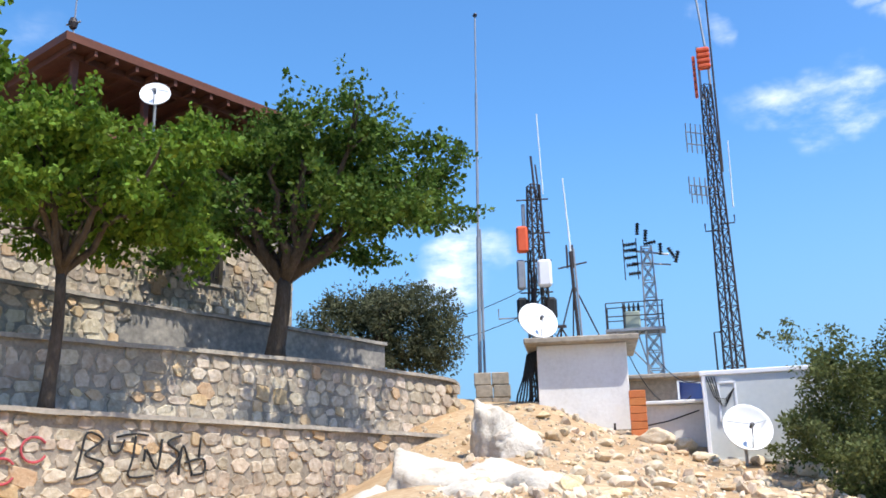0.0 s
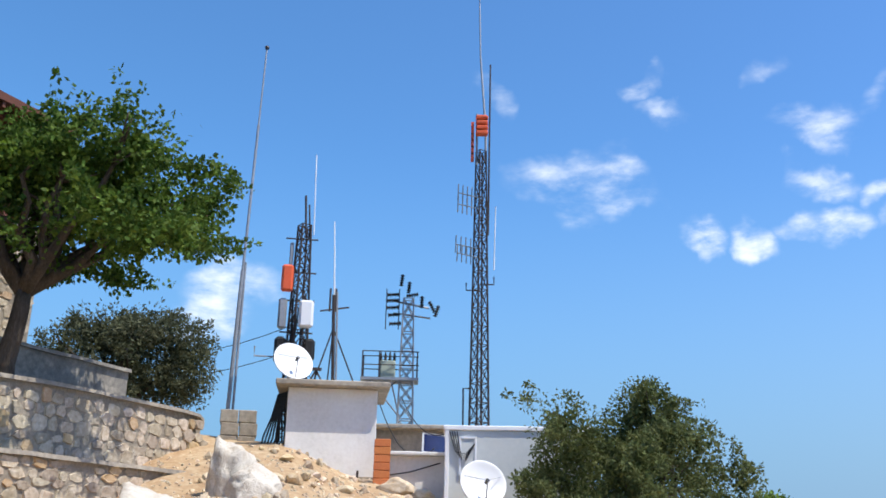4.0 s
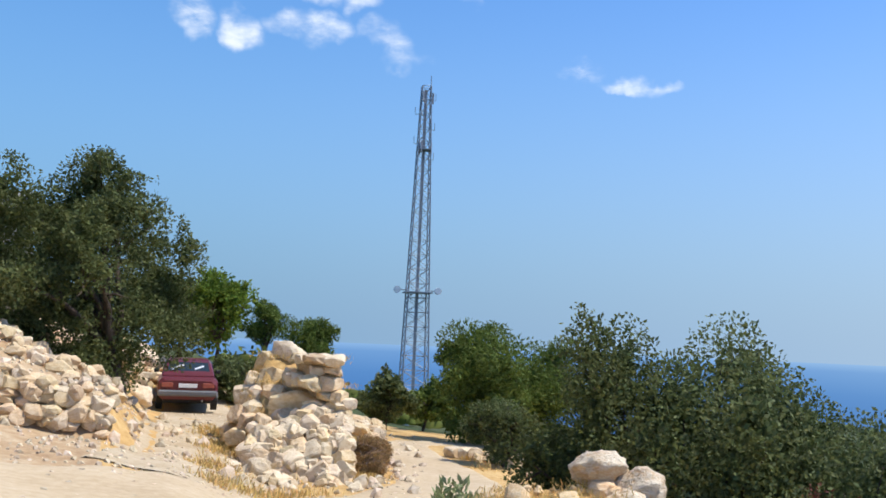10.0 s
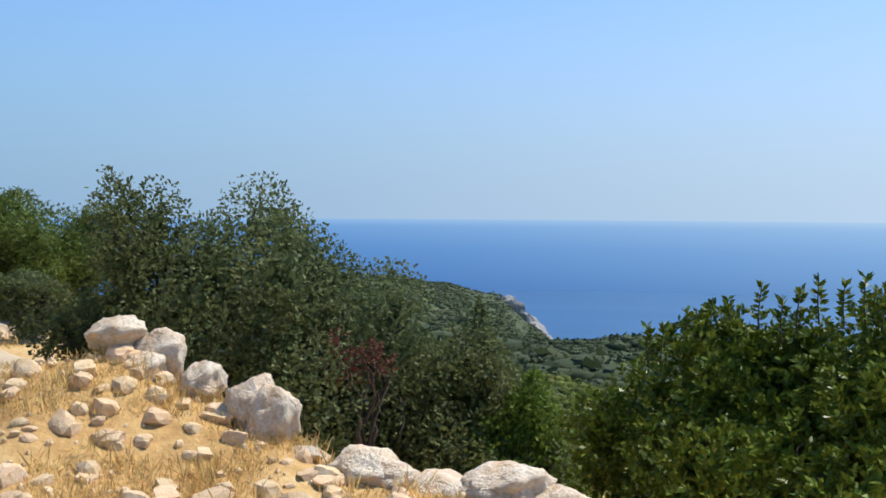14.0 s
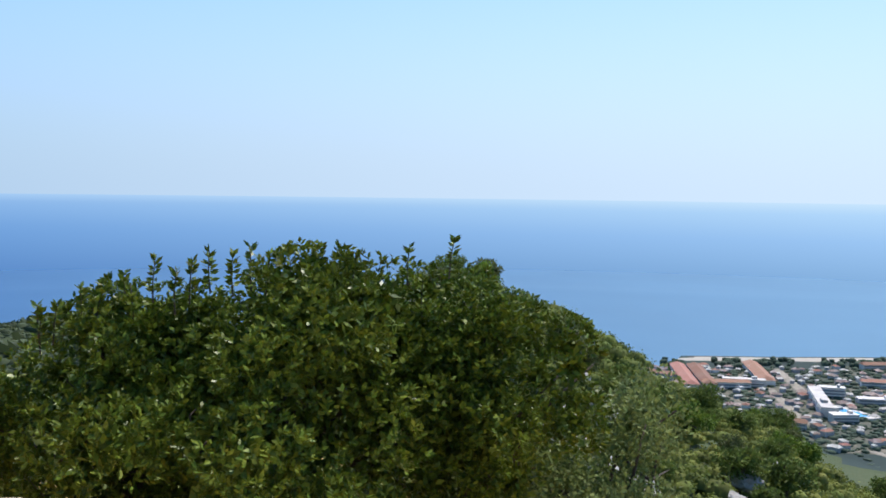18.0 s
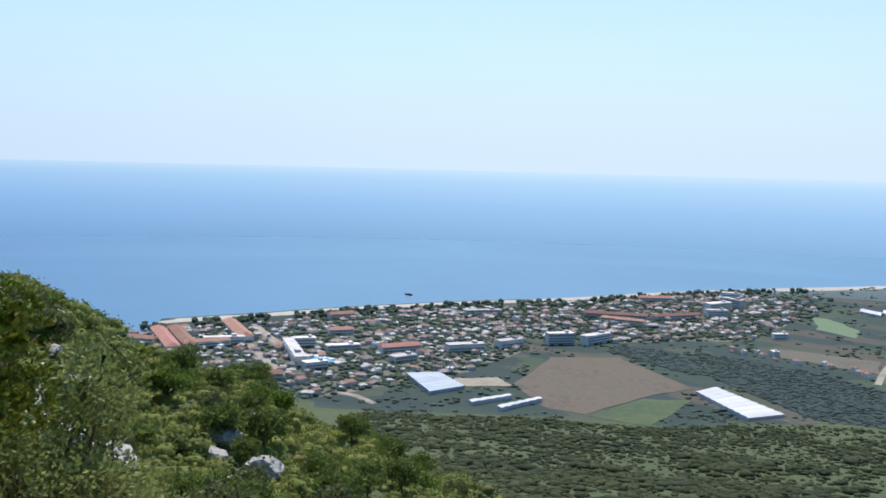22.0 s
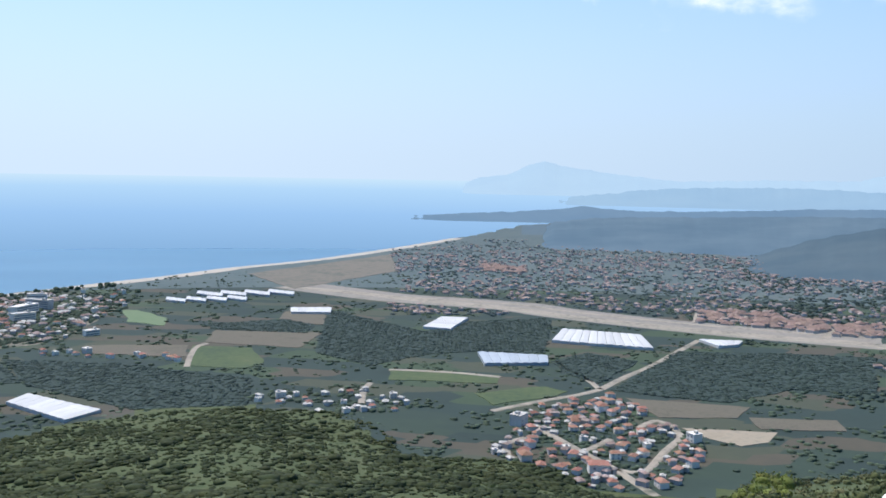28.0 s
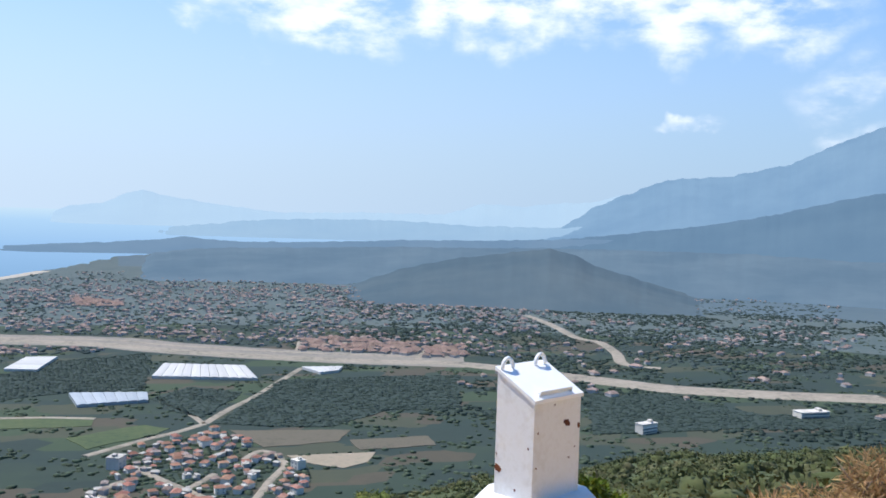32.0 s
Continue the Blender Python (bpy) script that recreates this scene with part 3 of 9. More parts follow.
def land_heights(x, y):
    x, y = np.asarray(x, float), np.asarray(y, float)
    r = np.hypot(x, y)
    az = np.degrees(np.arctan2(-x, y))
    k = np.searchsorted(AZS, az, side="right") - 1
    lo = AZS[k % len(AZS)]
    hi = AZS[(k + 1) % len(AZS)]
    gap = (hi - lo) % 360
    w = ((az - lo) % 360) / gap
    w = w * w * (3 - 2 * w)
    z = np.zeros_like(r)
    for a in AZS:
        zz = np.interp(r, *PROFILES[a])
        z += zz * (np.where(lo == a, 1 - w, 0) + np.where(hi == a, w, 0))
    far = base_height(r)
    coast = np.interp(np.where(az > 0, az - 360, az), SHORE_AZ, SHORE_R)
    beach = far + np.clip((coast - r) * 0.03, -6, 1.2) + 0.3
    seaward = (az > -122) & (az < 0)
    z = np.where(r > 880, np.where(seaward, np.minimum(z, far - 4), beach), np.where(z < SEA + 3, np.where(seaward, z, beach), z))
    return z


def ground_z(x, y):
    v = float(land_heights(np.array([x]), np.array([y]))[0])
    r = math.hypot(x, y)
    return v + relief(x, y, r)


def relief(x, y, r):
    if r > 560:
        return 0.0
    fade = min(1.0, (640 - r) / 200)
    return (noise.noise((x * 0.9, y * 0.9, 3.0)) * 0.05 * min(1, r / 4) + noise.noise((x * 0.12, y * 0.12, 7.0)) * 0.25 * min(1, max(0, r - 26) / 20)
            + noise.noise((x * 0.02, y * 0.02, 1.0)) * 4.0 * min(1, max(0, r - 120) / 150)) * fade


def build_land():
    radii = [0.0] + [0.5 * 1.045 ** i for i in range(1, 215)]
    radii = [r for r in radii if r < 4930] + [4930.0]
    az = np.arange(0, 360, 1.0)
    verts, faces, mats = [(0, 0, 0)], [], []
    a = np.radians(az)
    for r in radii[1:]:
        x, y = -r * np.sin(a), r * np.cos(a)
        z = land_heights(x, y)
        for i in range(len(az)):
            verts.append((x[i], y[i], z[i] + relief(x[i], y[i], r)))
    n = len(az)
    for j in range(n):
        faces.append((0, 1 + j, 1 + (j + 1) % n))
        mats.append(0)
    for i in range(len(radii) - 2):
        r = radii[i + 1]
        for j in range(n):
            p = 1 + i * n + j
            q = 1 + i * n + (j + 1) % n
            faces.append((p, p + n, q + n, q))
            z = verts[p][2]
            a0 = az[j] if az[j] < 180 else az[j] - 360
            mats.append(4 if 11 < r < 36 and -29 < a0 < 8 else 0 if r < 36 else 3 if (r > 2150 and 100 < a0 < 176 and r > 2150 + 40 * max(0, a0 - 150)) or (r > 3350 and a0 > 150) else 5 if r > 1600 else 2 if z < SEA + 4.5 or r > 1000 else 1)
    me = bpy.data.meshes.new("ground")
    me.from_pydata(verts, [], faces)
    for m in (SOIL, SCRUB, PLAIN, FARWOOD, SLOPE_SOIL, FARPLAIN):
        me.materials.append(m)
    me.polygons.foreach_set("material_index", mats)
    me.polygons.foreach_set("use_smooth", [True] * len(faces))
    me.update()
    return tagged(new("ground", me), "dry stony hilltop soil falling through scrub to a hazy green coastal plain", "ground", kind="structure")


build_land()


def ring_sheet(name, radii, mat, label, sink=0.0):
    verts, faces = [], []
    n = 240
    for r in radii:
        z = float(base_height(np.array(r))) - sink
        verts.extend(tuple(at(360 * k / n, r, z)) for k in range(n))
    for i in range(len(radii) - 1):
        for k in range(n):
            faces.append((i * n + k, i * n + n + k, i * n + n + (k + 1) % n, i * n + (k + 1) % n))
    me = bpy.data.meshes.new(name)
    me.from_pydata(verts, [], faces)
    me.materials.append(mat)
    me.polygons.foreach_set("use_smooth", [True] * len(faces))
    tagged(new(name, me), label, "sea", kind="structure")


def build_sea():
    m = bpy.data.materials.new("sea_water")
    m.use_nodes = True
    nt = m.node_tree
    b = nt.nodes["Principled BSDF"]
    tex, ramp = nt.nodes.new("ShaderNodeTexNoise"), nt.nodes.new("ShaderNodeValToRGB")
    tex.inputs["Scale"].default_value, tex.inputs["Detail"].default_value = 0.003, 8
    nt.links.new(nt.nodes.new("ShaderNodeNewGeometry").outputs["Position"], tex.inputs["Vector"])
    nt.links.new(tex.outputs["Fac"], ramp.inputs[0])
    ramp.color_ramp.elements[0].position, ramp.color_ramp.elements[1].position = 0.3, 0.7
    ramp.color_ramp.elements[0].color, ramp.color_ramp.elements[1].color = (0.95, 0.95, 0.95, 1), (1.05, 1.05, 1.05, 1)
    # base colour paler towards bearing -175: haze and sun glitter put into the water
    way, haze_side, depth, body = nt.nodes.new("ShaderNodeVectorMath"), nt.nodes.new("ShaderNodeVectorMath"), nt.nodes.new("ShaderNodeMapRange"), nt.nodes.new("ShaderNodeMix")
    way.operation, haze_side.operation = "NORMALIZE", "DOT_PRODUCT"
    nt.links.new(tex.inputs["Vector"].links[0].from_socket, way.inputs[0])
    nt.links.new(way.outputs[0], haze_side.inputs[0])
    haze_side.inputs[1].default_value = ray_of(-175, 0)
    nt.links.new(haze_side.outputs["Value"], depth.inputs[0])
    # depth is only the blend weight by bearing
    depth.inputs[1].default_value, depth.inputs[2].default_value = -0.35, 0.85
    body.data_type = "RGBA"
    nt.links.new(depth.outputs[0], body.inputs[0])
    body.inputs[6].default_value, body.inputs[7].default_value = (0.021, 0.08, 0.19, 1), (0.10, 0.20, 0.272, 1)
    grain = nt.nodes.new("ShaderNodeMix")
    grain.data_type, grain.blend_type = "RGBA", "MULTIPLY"
    grain.inputs[0].default_value = 1.0
    nt.links.new(body.outputs[2], grain.inputs[6]), nt.links.new(ramp.outputs[0], grain.inputs[7])
    nt.links.new(grain.outputs[2], b.inputs["Base Color"])
    b.inputs["Roughness"].default_value, b.inputs["Specular IOR Level"].default_value = 0.45, 0.1
    ring_sheet("water", [300 * 1.03 ** i for i in range(73)] + [NEAR_SEA], m, "calm blue sea off the coast")

    # the far sea: summer haze is put into a glowing colour, paling with distance
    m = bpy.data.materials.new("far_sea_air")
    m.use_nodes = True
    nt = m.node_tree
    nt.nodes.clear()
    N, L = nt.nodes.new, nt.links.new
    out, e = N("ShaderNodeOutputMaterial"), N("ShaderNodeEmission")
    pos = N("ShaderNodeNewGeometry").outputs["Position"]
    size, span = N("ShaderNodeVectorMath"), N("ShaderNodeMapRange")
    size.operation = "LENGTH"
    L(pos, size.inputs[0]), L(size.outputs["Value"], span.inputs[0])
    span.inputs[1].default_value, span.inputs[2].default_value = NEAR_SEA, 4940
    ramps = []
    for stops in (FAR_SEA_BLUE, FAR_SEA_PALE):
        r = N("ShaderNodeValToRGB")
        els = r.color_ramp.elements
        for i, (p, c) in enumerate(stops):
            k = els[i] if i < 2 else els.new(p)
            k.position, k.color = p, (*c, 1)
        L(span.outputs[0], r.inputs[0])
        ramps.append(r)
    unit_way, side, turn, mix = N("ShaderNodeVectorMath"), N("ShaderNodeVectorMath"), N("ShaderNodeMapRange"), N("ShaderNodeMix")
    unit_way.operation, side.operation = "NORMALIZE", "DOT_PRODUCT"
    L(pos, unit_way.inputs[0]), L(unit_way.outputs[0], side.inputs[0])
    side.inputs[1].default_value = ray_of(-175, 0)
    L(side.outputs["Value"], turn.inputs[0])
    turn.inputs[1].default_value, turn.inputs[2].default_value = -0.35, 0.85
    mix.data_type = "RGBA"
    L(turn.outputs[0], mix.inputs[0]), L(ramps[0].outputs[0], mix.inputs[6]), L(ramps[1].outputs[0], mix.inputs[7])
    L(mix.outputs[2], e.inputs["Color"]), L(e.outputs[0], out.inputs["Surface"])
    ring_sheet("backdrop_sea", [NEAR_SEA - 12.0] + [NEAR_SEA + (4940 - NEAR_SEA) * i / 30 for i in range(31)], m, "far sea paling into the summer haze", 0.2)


NEAR_SEA = 2620.0
# glow colours with the haze painted in, from near edge to skyline
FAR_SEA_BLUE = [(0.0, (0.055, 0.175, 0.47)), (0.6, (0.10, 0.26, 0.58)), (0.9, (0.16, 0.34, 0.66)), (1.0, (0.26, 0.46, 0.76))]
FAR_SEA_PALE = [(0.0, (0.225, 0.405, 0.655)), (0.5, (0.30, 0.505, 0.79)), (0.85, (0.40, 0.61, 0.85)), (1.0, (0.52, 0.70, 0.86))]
build_sea()


# ---- far ranges ----
def range_of(name, label, mat, r0, r1, crest, foot, rough=0.06, seed=0):
    """A ridge in the distance: crest is bearing, elevation in degrees; it rises from r0 to its crest at r1."""
    caz, cel = np.array(crest[0::2], float), np.array(crest[1::2], float)
    order = np.argsort(caz)
    caz, cel = caz[order], cel[order]
    span = np.arange(caz[0], caz[-1] + 0.01, 0.12)
    rows = 14
    verts, faces = [], []
    for i, a in enumerate(span):
        top = np.interp(a, caz, cel) + rough * noise.fractal((a * 1.3, seed, 0), 0.8, 2.1, 5)
        for j in range(rows + 1):
            t = j / rows
            r = r0 + (r1 - r0) * t
            z0, z1 = float(base_height(np.array(r0))) + foot, EYE + r1 * math.tan(radians(top))
            k = t ** 0.8
            z = z0 + (z1 - z0) * k
            if 0 < j < rows:
                z += (r1 - r0) * 0.006 * noise.fractal((a * 0.55, t * 4.5, seed + 5), 0.8, 2.1, 4)
            verts.append(tuple(at(a, r, z)))
    n = rows + 1
    for i in range(len(span) - 1):
        for j in range(rows):
            faces.append((i * n + j, i * n + n + j, i * n + n + j + 1, i * n + j + 1))
    me = bpy.data.meshes.new(name)
    me.from_pydata(verts, [], faces)
    me.materials.append(mat)
    me.polygons.foreach_set("use_smooth", [True] * len(faces))
    tagged(new(name, me), label, "mountain", kind="structure")


# each glow colour holds its range's haze, bluer and paler with distance
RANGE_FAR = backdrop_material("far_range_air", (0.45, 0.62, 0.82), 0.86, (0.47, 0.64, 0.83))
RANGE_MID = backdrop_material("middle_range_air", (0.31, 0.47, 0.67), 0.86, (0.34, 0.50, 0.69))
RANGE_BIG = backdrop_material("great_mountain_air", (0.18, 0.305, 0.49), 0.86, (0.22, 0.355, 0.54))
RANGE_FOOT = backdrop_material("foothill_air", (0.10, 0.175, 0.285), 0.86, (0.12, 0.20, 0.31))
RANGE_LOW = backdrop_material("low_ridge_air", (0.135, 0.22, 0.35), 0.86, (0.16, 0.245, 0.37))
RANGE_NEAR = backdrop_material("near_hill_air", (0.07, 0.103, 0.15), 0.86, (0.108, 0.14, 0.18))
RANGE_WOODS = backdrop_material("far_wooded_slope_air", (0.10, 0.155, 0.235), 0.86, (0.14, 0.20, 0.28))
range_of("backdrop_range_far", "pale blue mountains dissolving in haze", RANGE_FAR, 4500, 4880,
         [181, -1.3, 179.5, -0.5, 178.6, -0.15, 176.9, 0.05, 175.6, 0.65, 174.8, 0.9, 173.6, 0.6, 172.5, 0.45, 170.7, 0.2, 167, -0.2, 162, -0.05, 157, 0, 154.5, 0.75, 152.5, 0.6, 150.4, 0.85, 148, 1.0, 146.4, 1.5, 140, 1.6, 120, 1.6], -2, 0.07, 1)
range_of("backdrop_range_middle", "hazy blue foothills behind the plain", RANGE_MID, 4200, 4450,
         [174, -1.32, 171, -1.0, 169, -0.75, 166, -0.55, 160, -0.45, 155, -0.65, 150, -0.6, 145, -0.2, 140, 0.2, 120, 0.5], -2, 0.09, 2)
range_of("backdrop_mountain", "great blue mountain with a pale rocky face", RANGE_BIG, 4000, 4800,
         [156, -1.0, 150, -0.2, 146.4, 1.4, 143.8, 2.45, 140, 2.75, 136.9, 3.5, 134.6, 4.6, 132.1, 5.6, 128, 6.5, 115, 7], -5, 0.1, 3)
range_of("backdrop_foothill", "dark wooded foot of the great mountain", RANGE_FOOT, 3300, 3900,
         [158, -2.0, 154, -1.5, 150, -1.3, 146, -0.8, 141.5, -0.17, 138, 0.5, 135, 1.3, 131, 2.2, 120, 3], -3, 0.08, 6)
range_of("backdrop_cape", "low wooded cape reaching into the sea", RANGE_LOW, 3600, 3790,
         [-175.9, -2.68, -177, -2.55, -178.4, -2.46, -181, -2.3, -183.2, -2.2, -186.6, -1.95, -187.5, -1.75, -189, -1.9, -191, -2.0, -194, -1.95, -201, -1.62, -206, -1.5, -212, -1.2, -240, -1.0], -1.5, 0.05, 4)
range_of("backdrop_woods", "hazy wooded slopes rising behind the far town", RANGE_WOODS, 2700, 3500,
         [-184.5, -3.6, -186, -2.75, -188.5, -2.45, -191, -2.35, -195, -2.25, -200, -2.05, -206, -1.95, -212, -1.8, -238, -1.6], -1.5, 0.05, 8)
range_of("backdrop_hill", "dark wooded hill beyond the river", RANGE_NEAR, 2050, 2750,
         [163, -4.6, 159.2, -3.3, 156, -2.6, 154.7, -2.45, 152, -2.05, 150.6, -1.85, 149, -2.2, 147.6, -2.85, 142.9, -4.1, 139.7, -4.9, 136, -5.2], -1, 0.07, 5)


# ---- vegetation ----
def leaf_mesh(name, points, axes, sides, mat):
    """Many small pointed leaves, one diamond each."""
    n = len(points)
    v = np.empty((n, 4, 3))
    v[:, 0], v[:, 2] = points, points + axes
    mid = points + axes * 0.5
    v[:, 1], v[:, 3] = mid + sides, mid - sides
    me = bpy.data.meshes.new(name)
    me.vertices.add(n * 4)
    me.vertices.foreach_set("co", v.ravel())
    me.loops.add(n * 4)
    me.loops.foreach_set("vertex_index", np.arange(n * 4, dtype=np.int32))
    me.polygons.add(n)
    me.polygons.foreach_set("loop_start", np.arange(0, n * 4, 4, dtype=np.int32))
    me.materials.append(mat)
    me.update(calc_edges=True)
    return me


def unit(a):
    return a / np.maximum(np.linalg.norm(a, axis=1, keepdims=True), 1e-9)


def crown_lobes(rng, centre, radii, count, size=0.42, low=-0.5, reach=0.84, heart=0.6):
    c, r = np.array(centre, float), np.array(radii, float)
    lobes = [(c, r * heart)]
    for i in range(count):
        d = rng.normal(size=3)
        d /= np.linalg.norm(d)
        if d[2] < low:
            d[2] = -d[2]
        k = rng.uniform(0.48, reach)
        lobes.append((c + d * r * k, r * rng.uniform(size * 0.55, size)))
    return lobes


def crown_mesh(name, rng, lobes, count, leaf, mat, rosette=0, gaps=0.0, droop=0.0, shell=0.45, slim=0.32, inner=True, thin=0.012, core=16):
    weights = np.array([np.prod(r) ** (2 / 3) for _, r in lobes])
    weights = np.maximum(weights, weights.max() * thin)
    pick = rng.choice(len(lobes), count, p=weights / weights.sum())
    C, R = np.array([l[0] for l in lobes])[pick], np.array([l[1] for l in lobes])[pick]
    d = unit(rng.normal(size=(count, 3)))
    p = C + d * R * (rng.uniform(shell, 1.0, (count, 1)) ** 0.7)
    if gaps:
        s = 2.2 / np.mean(lobes[0][1])
        q = np.sin(p[:, 0] * s * 2.1 + 1) + np.sin(p[:, 1] * s * 2.3 + 2) + np.sin(p[:, 2] * s * 2.7) + rng.normal(size=count) * 0.5
        keep = q > -1.9 + gaps
        p, d = p[keep], d[keep]
    if rosette:
        n = len(p)
        p = np.repeat(p, rosette, axis=0)
        base = np.repeat(unit(d * 0.8 + np.array((0, 0, 0.7))), rosette, axis=0)
        spread = np.cross(base, rng.normal(size=p.shape))
        way = unit(base * rng.uniform(0.35, 0.9, (len(p), 1)) + unit(spread) * 0.8)
        p = p + base * rng.uniform(0, leaf * 1.1, (len(p), 1))
    else:
        way = unit(d * 0.5 + rng.normal(size=p.shape) * 0.75 + np.array((0, 0, -droop)))
    size = leaf * rng.uniform(0.6, 1.25, (len(p), 1))
    # shaded inner foliage
    m = max(min(40, len(p) // 6), len(p) // core)
    solid = weights * (weights > weights.max() * 0.04)
    pick = rng.choice(len(lobes), m, p=solid / solid.sum())
    q = np.array([l[0] for l in lobes])[pick] + unit(rng.normal(size=(m, 3))) * np.array([l[1] for l in lobes])[pick] * rng.uniform(0, 0.5, (m, 1))
    p, way = np.concatenate([p, q]), np.concatenate([way, unit(rng.normal(size=(m, 3)))])
    size = np.concatenate([size, np.full((m, 1), leaf * 1.7 if inner else leaf)])
    side = unit(np.cross(way, rng.normal(size=p.shape))) * size * slim
    return leaf_mesh(name, p, way * size, side, mat)


def wood_mesh(name, rng, base, tips, radius, mat, wander=0.12, fork=0.45):
    """A tapered trunk that forks into limbs towards the tips."""
    g = Geo()
    base = Vector(base)
    mean = sum((Vector(t) for t in tips), Vector()) / len(tips)
    top = base.lerp(mean, fork)
    top.x, top.y = base.x + (top.x - base.x) * 0.6, base.y + (top.y - base.y) * 0.6
    pts, rad = [], []
    for i in range(6):
        t = i / 5
        p = base.lerp(top, t) + Vector((math.sin(t * 4 + radius * 50), math.cos(t * 3 + radius * 31) - 1, 0)) * wander * 0.5 * t
        pts.append(p)
        rad.append(radius * (1.35 if i == 0 else 1.0 - 0.3 * t))
    pts[0].z -= 0.15
    g.tube(pts, rad, 10)
    for tip in tips:
        tip = Vector(tip)
        k = rng.uniform(0.0, 0.3)
        start = pts[-1].lerp(pts[-2], k)
        line = []
        for i in range(6):
            t = i / 5
            bow = Vector((rng.normal() * wander, rng.normal() * wander, (1 - (2 * t - 1) ** 2) * wander * 1.5))
            line.append(start.lerp(tip, t) + bow * (0 if i == 0 else 1))
        g.tube(line, [radius * 0.62 * (1 - 0.85 * i / 5) for i in range(6)], 7)
        for _ in range(3):
            i = int(rng.integers(2, 5))
            e = line[i] + Vector(np.clip(rng.normal(size=3), -1.2, 1.2)) * 0.17 * (tip - start).length + Vector((0, 0, 0.08))
            g.tube([line[i], line[i].lerp(e, 0.5) + Vector(rng.normal(size=3)) * wander * 0.4, e], [radius * 0.25, radius * 0.15, radius * 0.05], 5)
    return g.mesh(name, mat, True)


def tree(name, label, category, base, centre, radii, leaves, leaf, mat, trunk=0.14, lobes=14, seed=1, gaps=0.5, rosette=0, droop=0.0, bark=None, group="", tips=9, low=-0.5, slim=0.32, size=0.42, fork=0.45, shell=0.45, shoots=0, thin=0.012, core=16, reach=0.84, heart=0.6, long=1.0):
    """A tree or bush with its crown in world places about a local origin at its base."""
    rng = np.random.default_rng(seed)
    b = Vector(base)
    top = thing(name, label, category, Matrix.Translation(b), group)
    c = Vector(centre) - b
    ls = crown_lobes(rng, c, radii, lobes, size, low, reach, heart)
    for _ in range(shoots):
        d = unit(rng.normal(size=(1, 3)) + np.array((0, 0, 0.35)))[0]
        l = ls[1 + int(rng.integers(0, lobes))]
        s = rng.uniform(0.5, 1.0)
        for k in range(4):
            ls.append((l[0] + d * l[1] * (0.8 + 0.2 * k * s * long), np.array(radii).mean() * np.ones(3) * (0.085 - 0.016 * k)))
    part("trunk", wood_mesh("trunk", rng, (0, 0, 0), [tuple(l[0]) for l in sorted(ls[1:1 + lobes], key=lambda l: -l[0][2])[:max(tips, lobes * 2 // 3):max(1, (lobes * 2 // 3) // tips)]], trunk, bark or BARK, fork=fork), None, top)
    part("crown", crown_mesh("crown", rng, ls, leaves, leaf, mat, rosette, gaps, droop, shell, slim, True, thin, core), None, top)
    return top


# ---- stones ----
def icosphere(level):
    bm = bmesh.new()
    bmesh.ops.create_icosphere(bm, subdivisions=level, radius=1.0)
    v = [p.co.copy() for p in bm.verts]
    f = [tuple(p.index for p in q.verts) for q in bm.faces]
    bm.free()
    return v, f


ICO = {k: icosphere(k) for k in (1, 2, 3, 4)}


def rock_mesh(name, mat, seed, level=2, rough=0.35, smooth=False, squared=False, hard=False):
    v, f = ICO[level]
    out = []
    rng = random.Random(seed)
    cuts = []
    for i in range(11):
        n = Vector((rng.gauss(0, 1), rng.gauss(0, 1), rng.gauss(0, 1))).normalized()
        cuts.append((n, rng.uniform(0.68, 0.95) if level > 2 and not hard else rng.uniform(0.5, 0.85)))
    if squared:
        axes = [Vector(a) for a in ((1, 0, 0), (-1, 0, 0), (0, 1, 0), (0, -1, 0), (0, 0, 1), (0, 0, -1))]
        cuts = [((n + Vector((rng.uniform(-0.34, 0.34), rng.uniform(-0.34, 0.34), rng.uniform(-0.34, 0.34)))).normalized(), rng.uniform(0.5, 0.72)) for n in axes] + [(c[0], 0.74) for c in cuts[:5]]
    for p in v:
        a = noise.fractal(p * 0.9 + Vector((seed * 7.1, 0, 0)), 0.9, 2.0, 3)
        q = p * (1 + 0.5 * rough * a)
        for n, d in cuts:
            over = q.dot(n) - d
            if over > 0:
                q = q - n * over * 0.93
        if level > 2:
            q = q * (1 + (0.09 if squared else 0.13) * noise.fractal(p * 2.3 + Vector((seed, 5, 0)), 0.7, 2.2, 5))
        out.append(q)
    return Geo().add(out, f).mesh(name, mat, smooth)


ROCKS = [rock_mesh("rock", LIMESTONE, i, 2) for i in range(9)]
RUBBLES = [rock_mesh("rubble", RUBBLE, 20 + i, 2, 0.4) for i in range(6)]
BLOCKS = [rock_mesh("block", LIMESTONE, 60 + i, 3, 0.2, False, True) for i in range(5)] + [rock_mesh("block", RUBBLE, 70 + i, 3, 0.2, False, True) for i in range(3)]
CRAGS = [rock_mesh("outcrop", CRAG, 90 + i, 4, 0.6, False, False, True) for i in range(3)]
OUTCROPS = [rock_mesh("outcrop", CHALK, 80 + i, 4, 0.9, True) for i in range(3)]
RIMSTONE = material("weathered_rim_limestone", [(0.54, 0.30, 0.12), (0.70, 0.57, 0.40), (0.80, 0.72, 0.58)], 1.5, 6, 0.92, 0.8, 0.035, vary=0.06, local=True)
MOUNDSTONE = material("cream_mound_stone", [(0.48, 0.25, 0.09), (0.62, 0.45, 0.26), (0.70, 0.58, 0.40)], 1.6, 6, 0.92, 0.3, 0.02, vary=0.14, local=True)
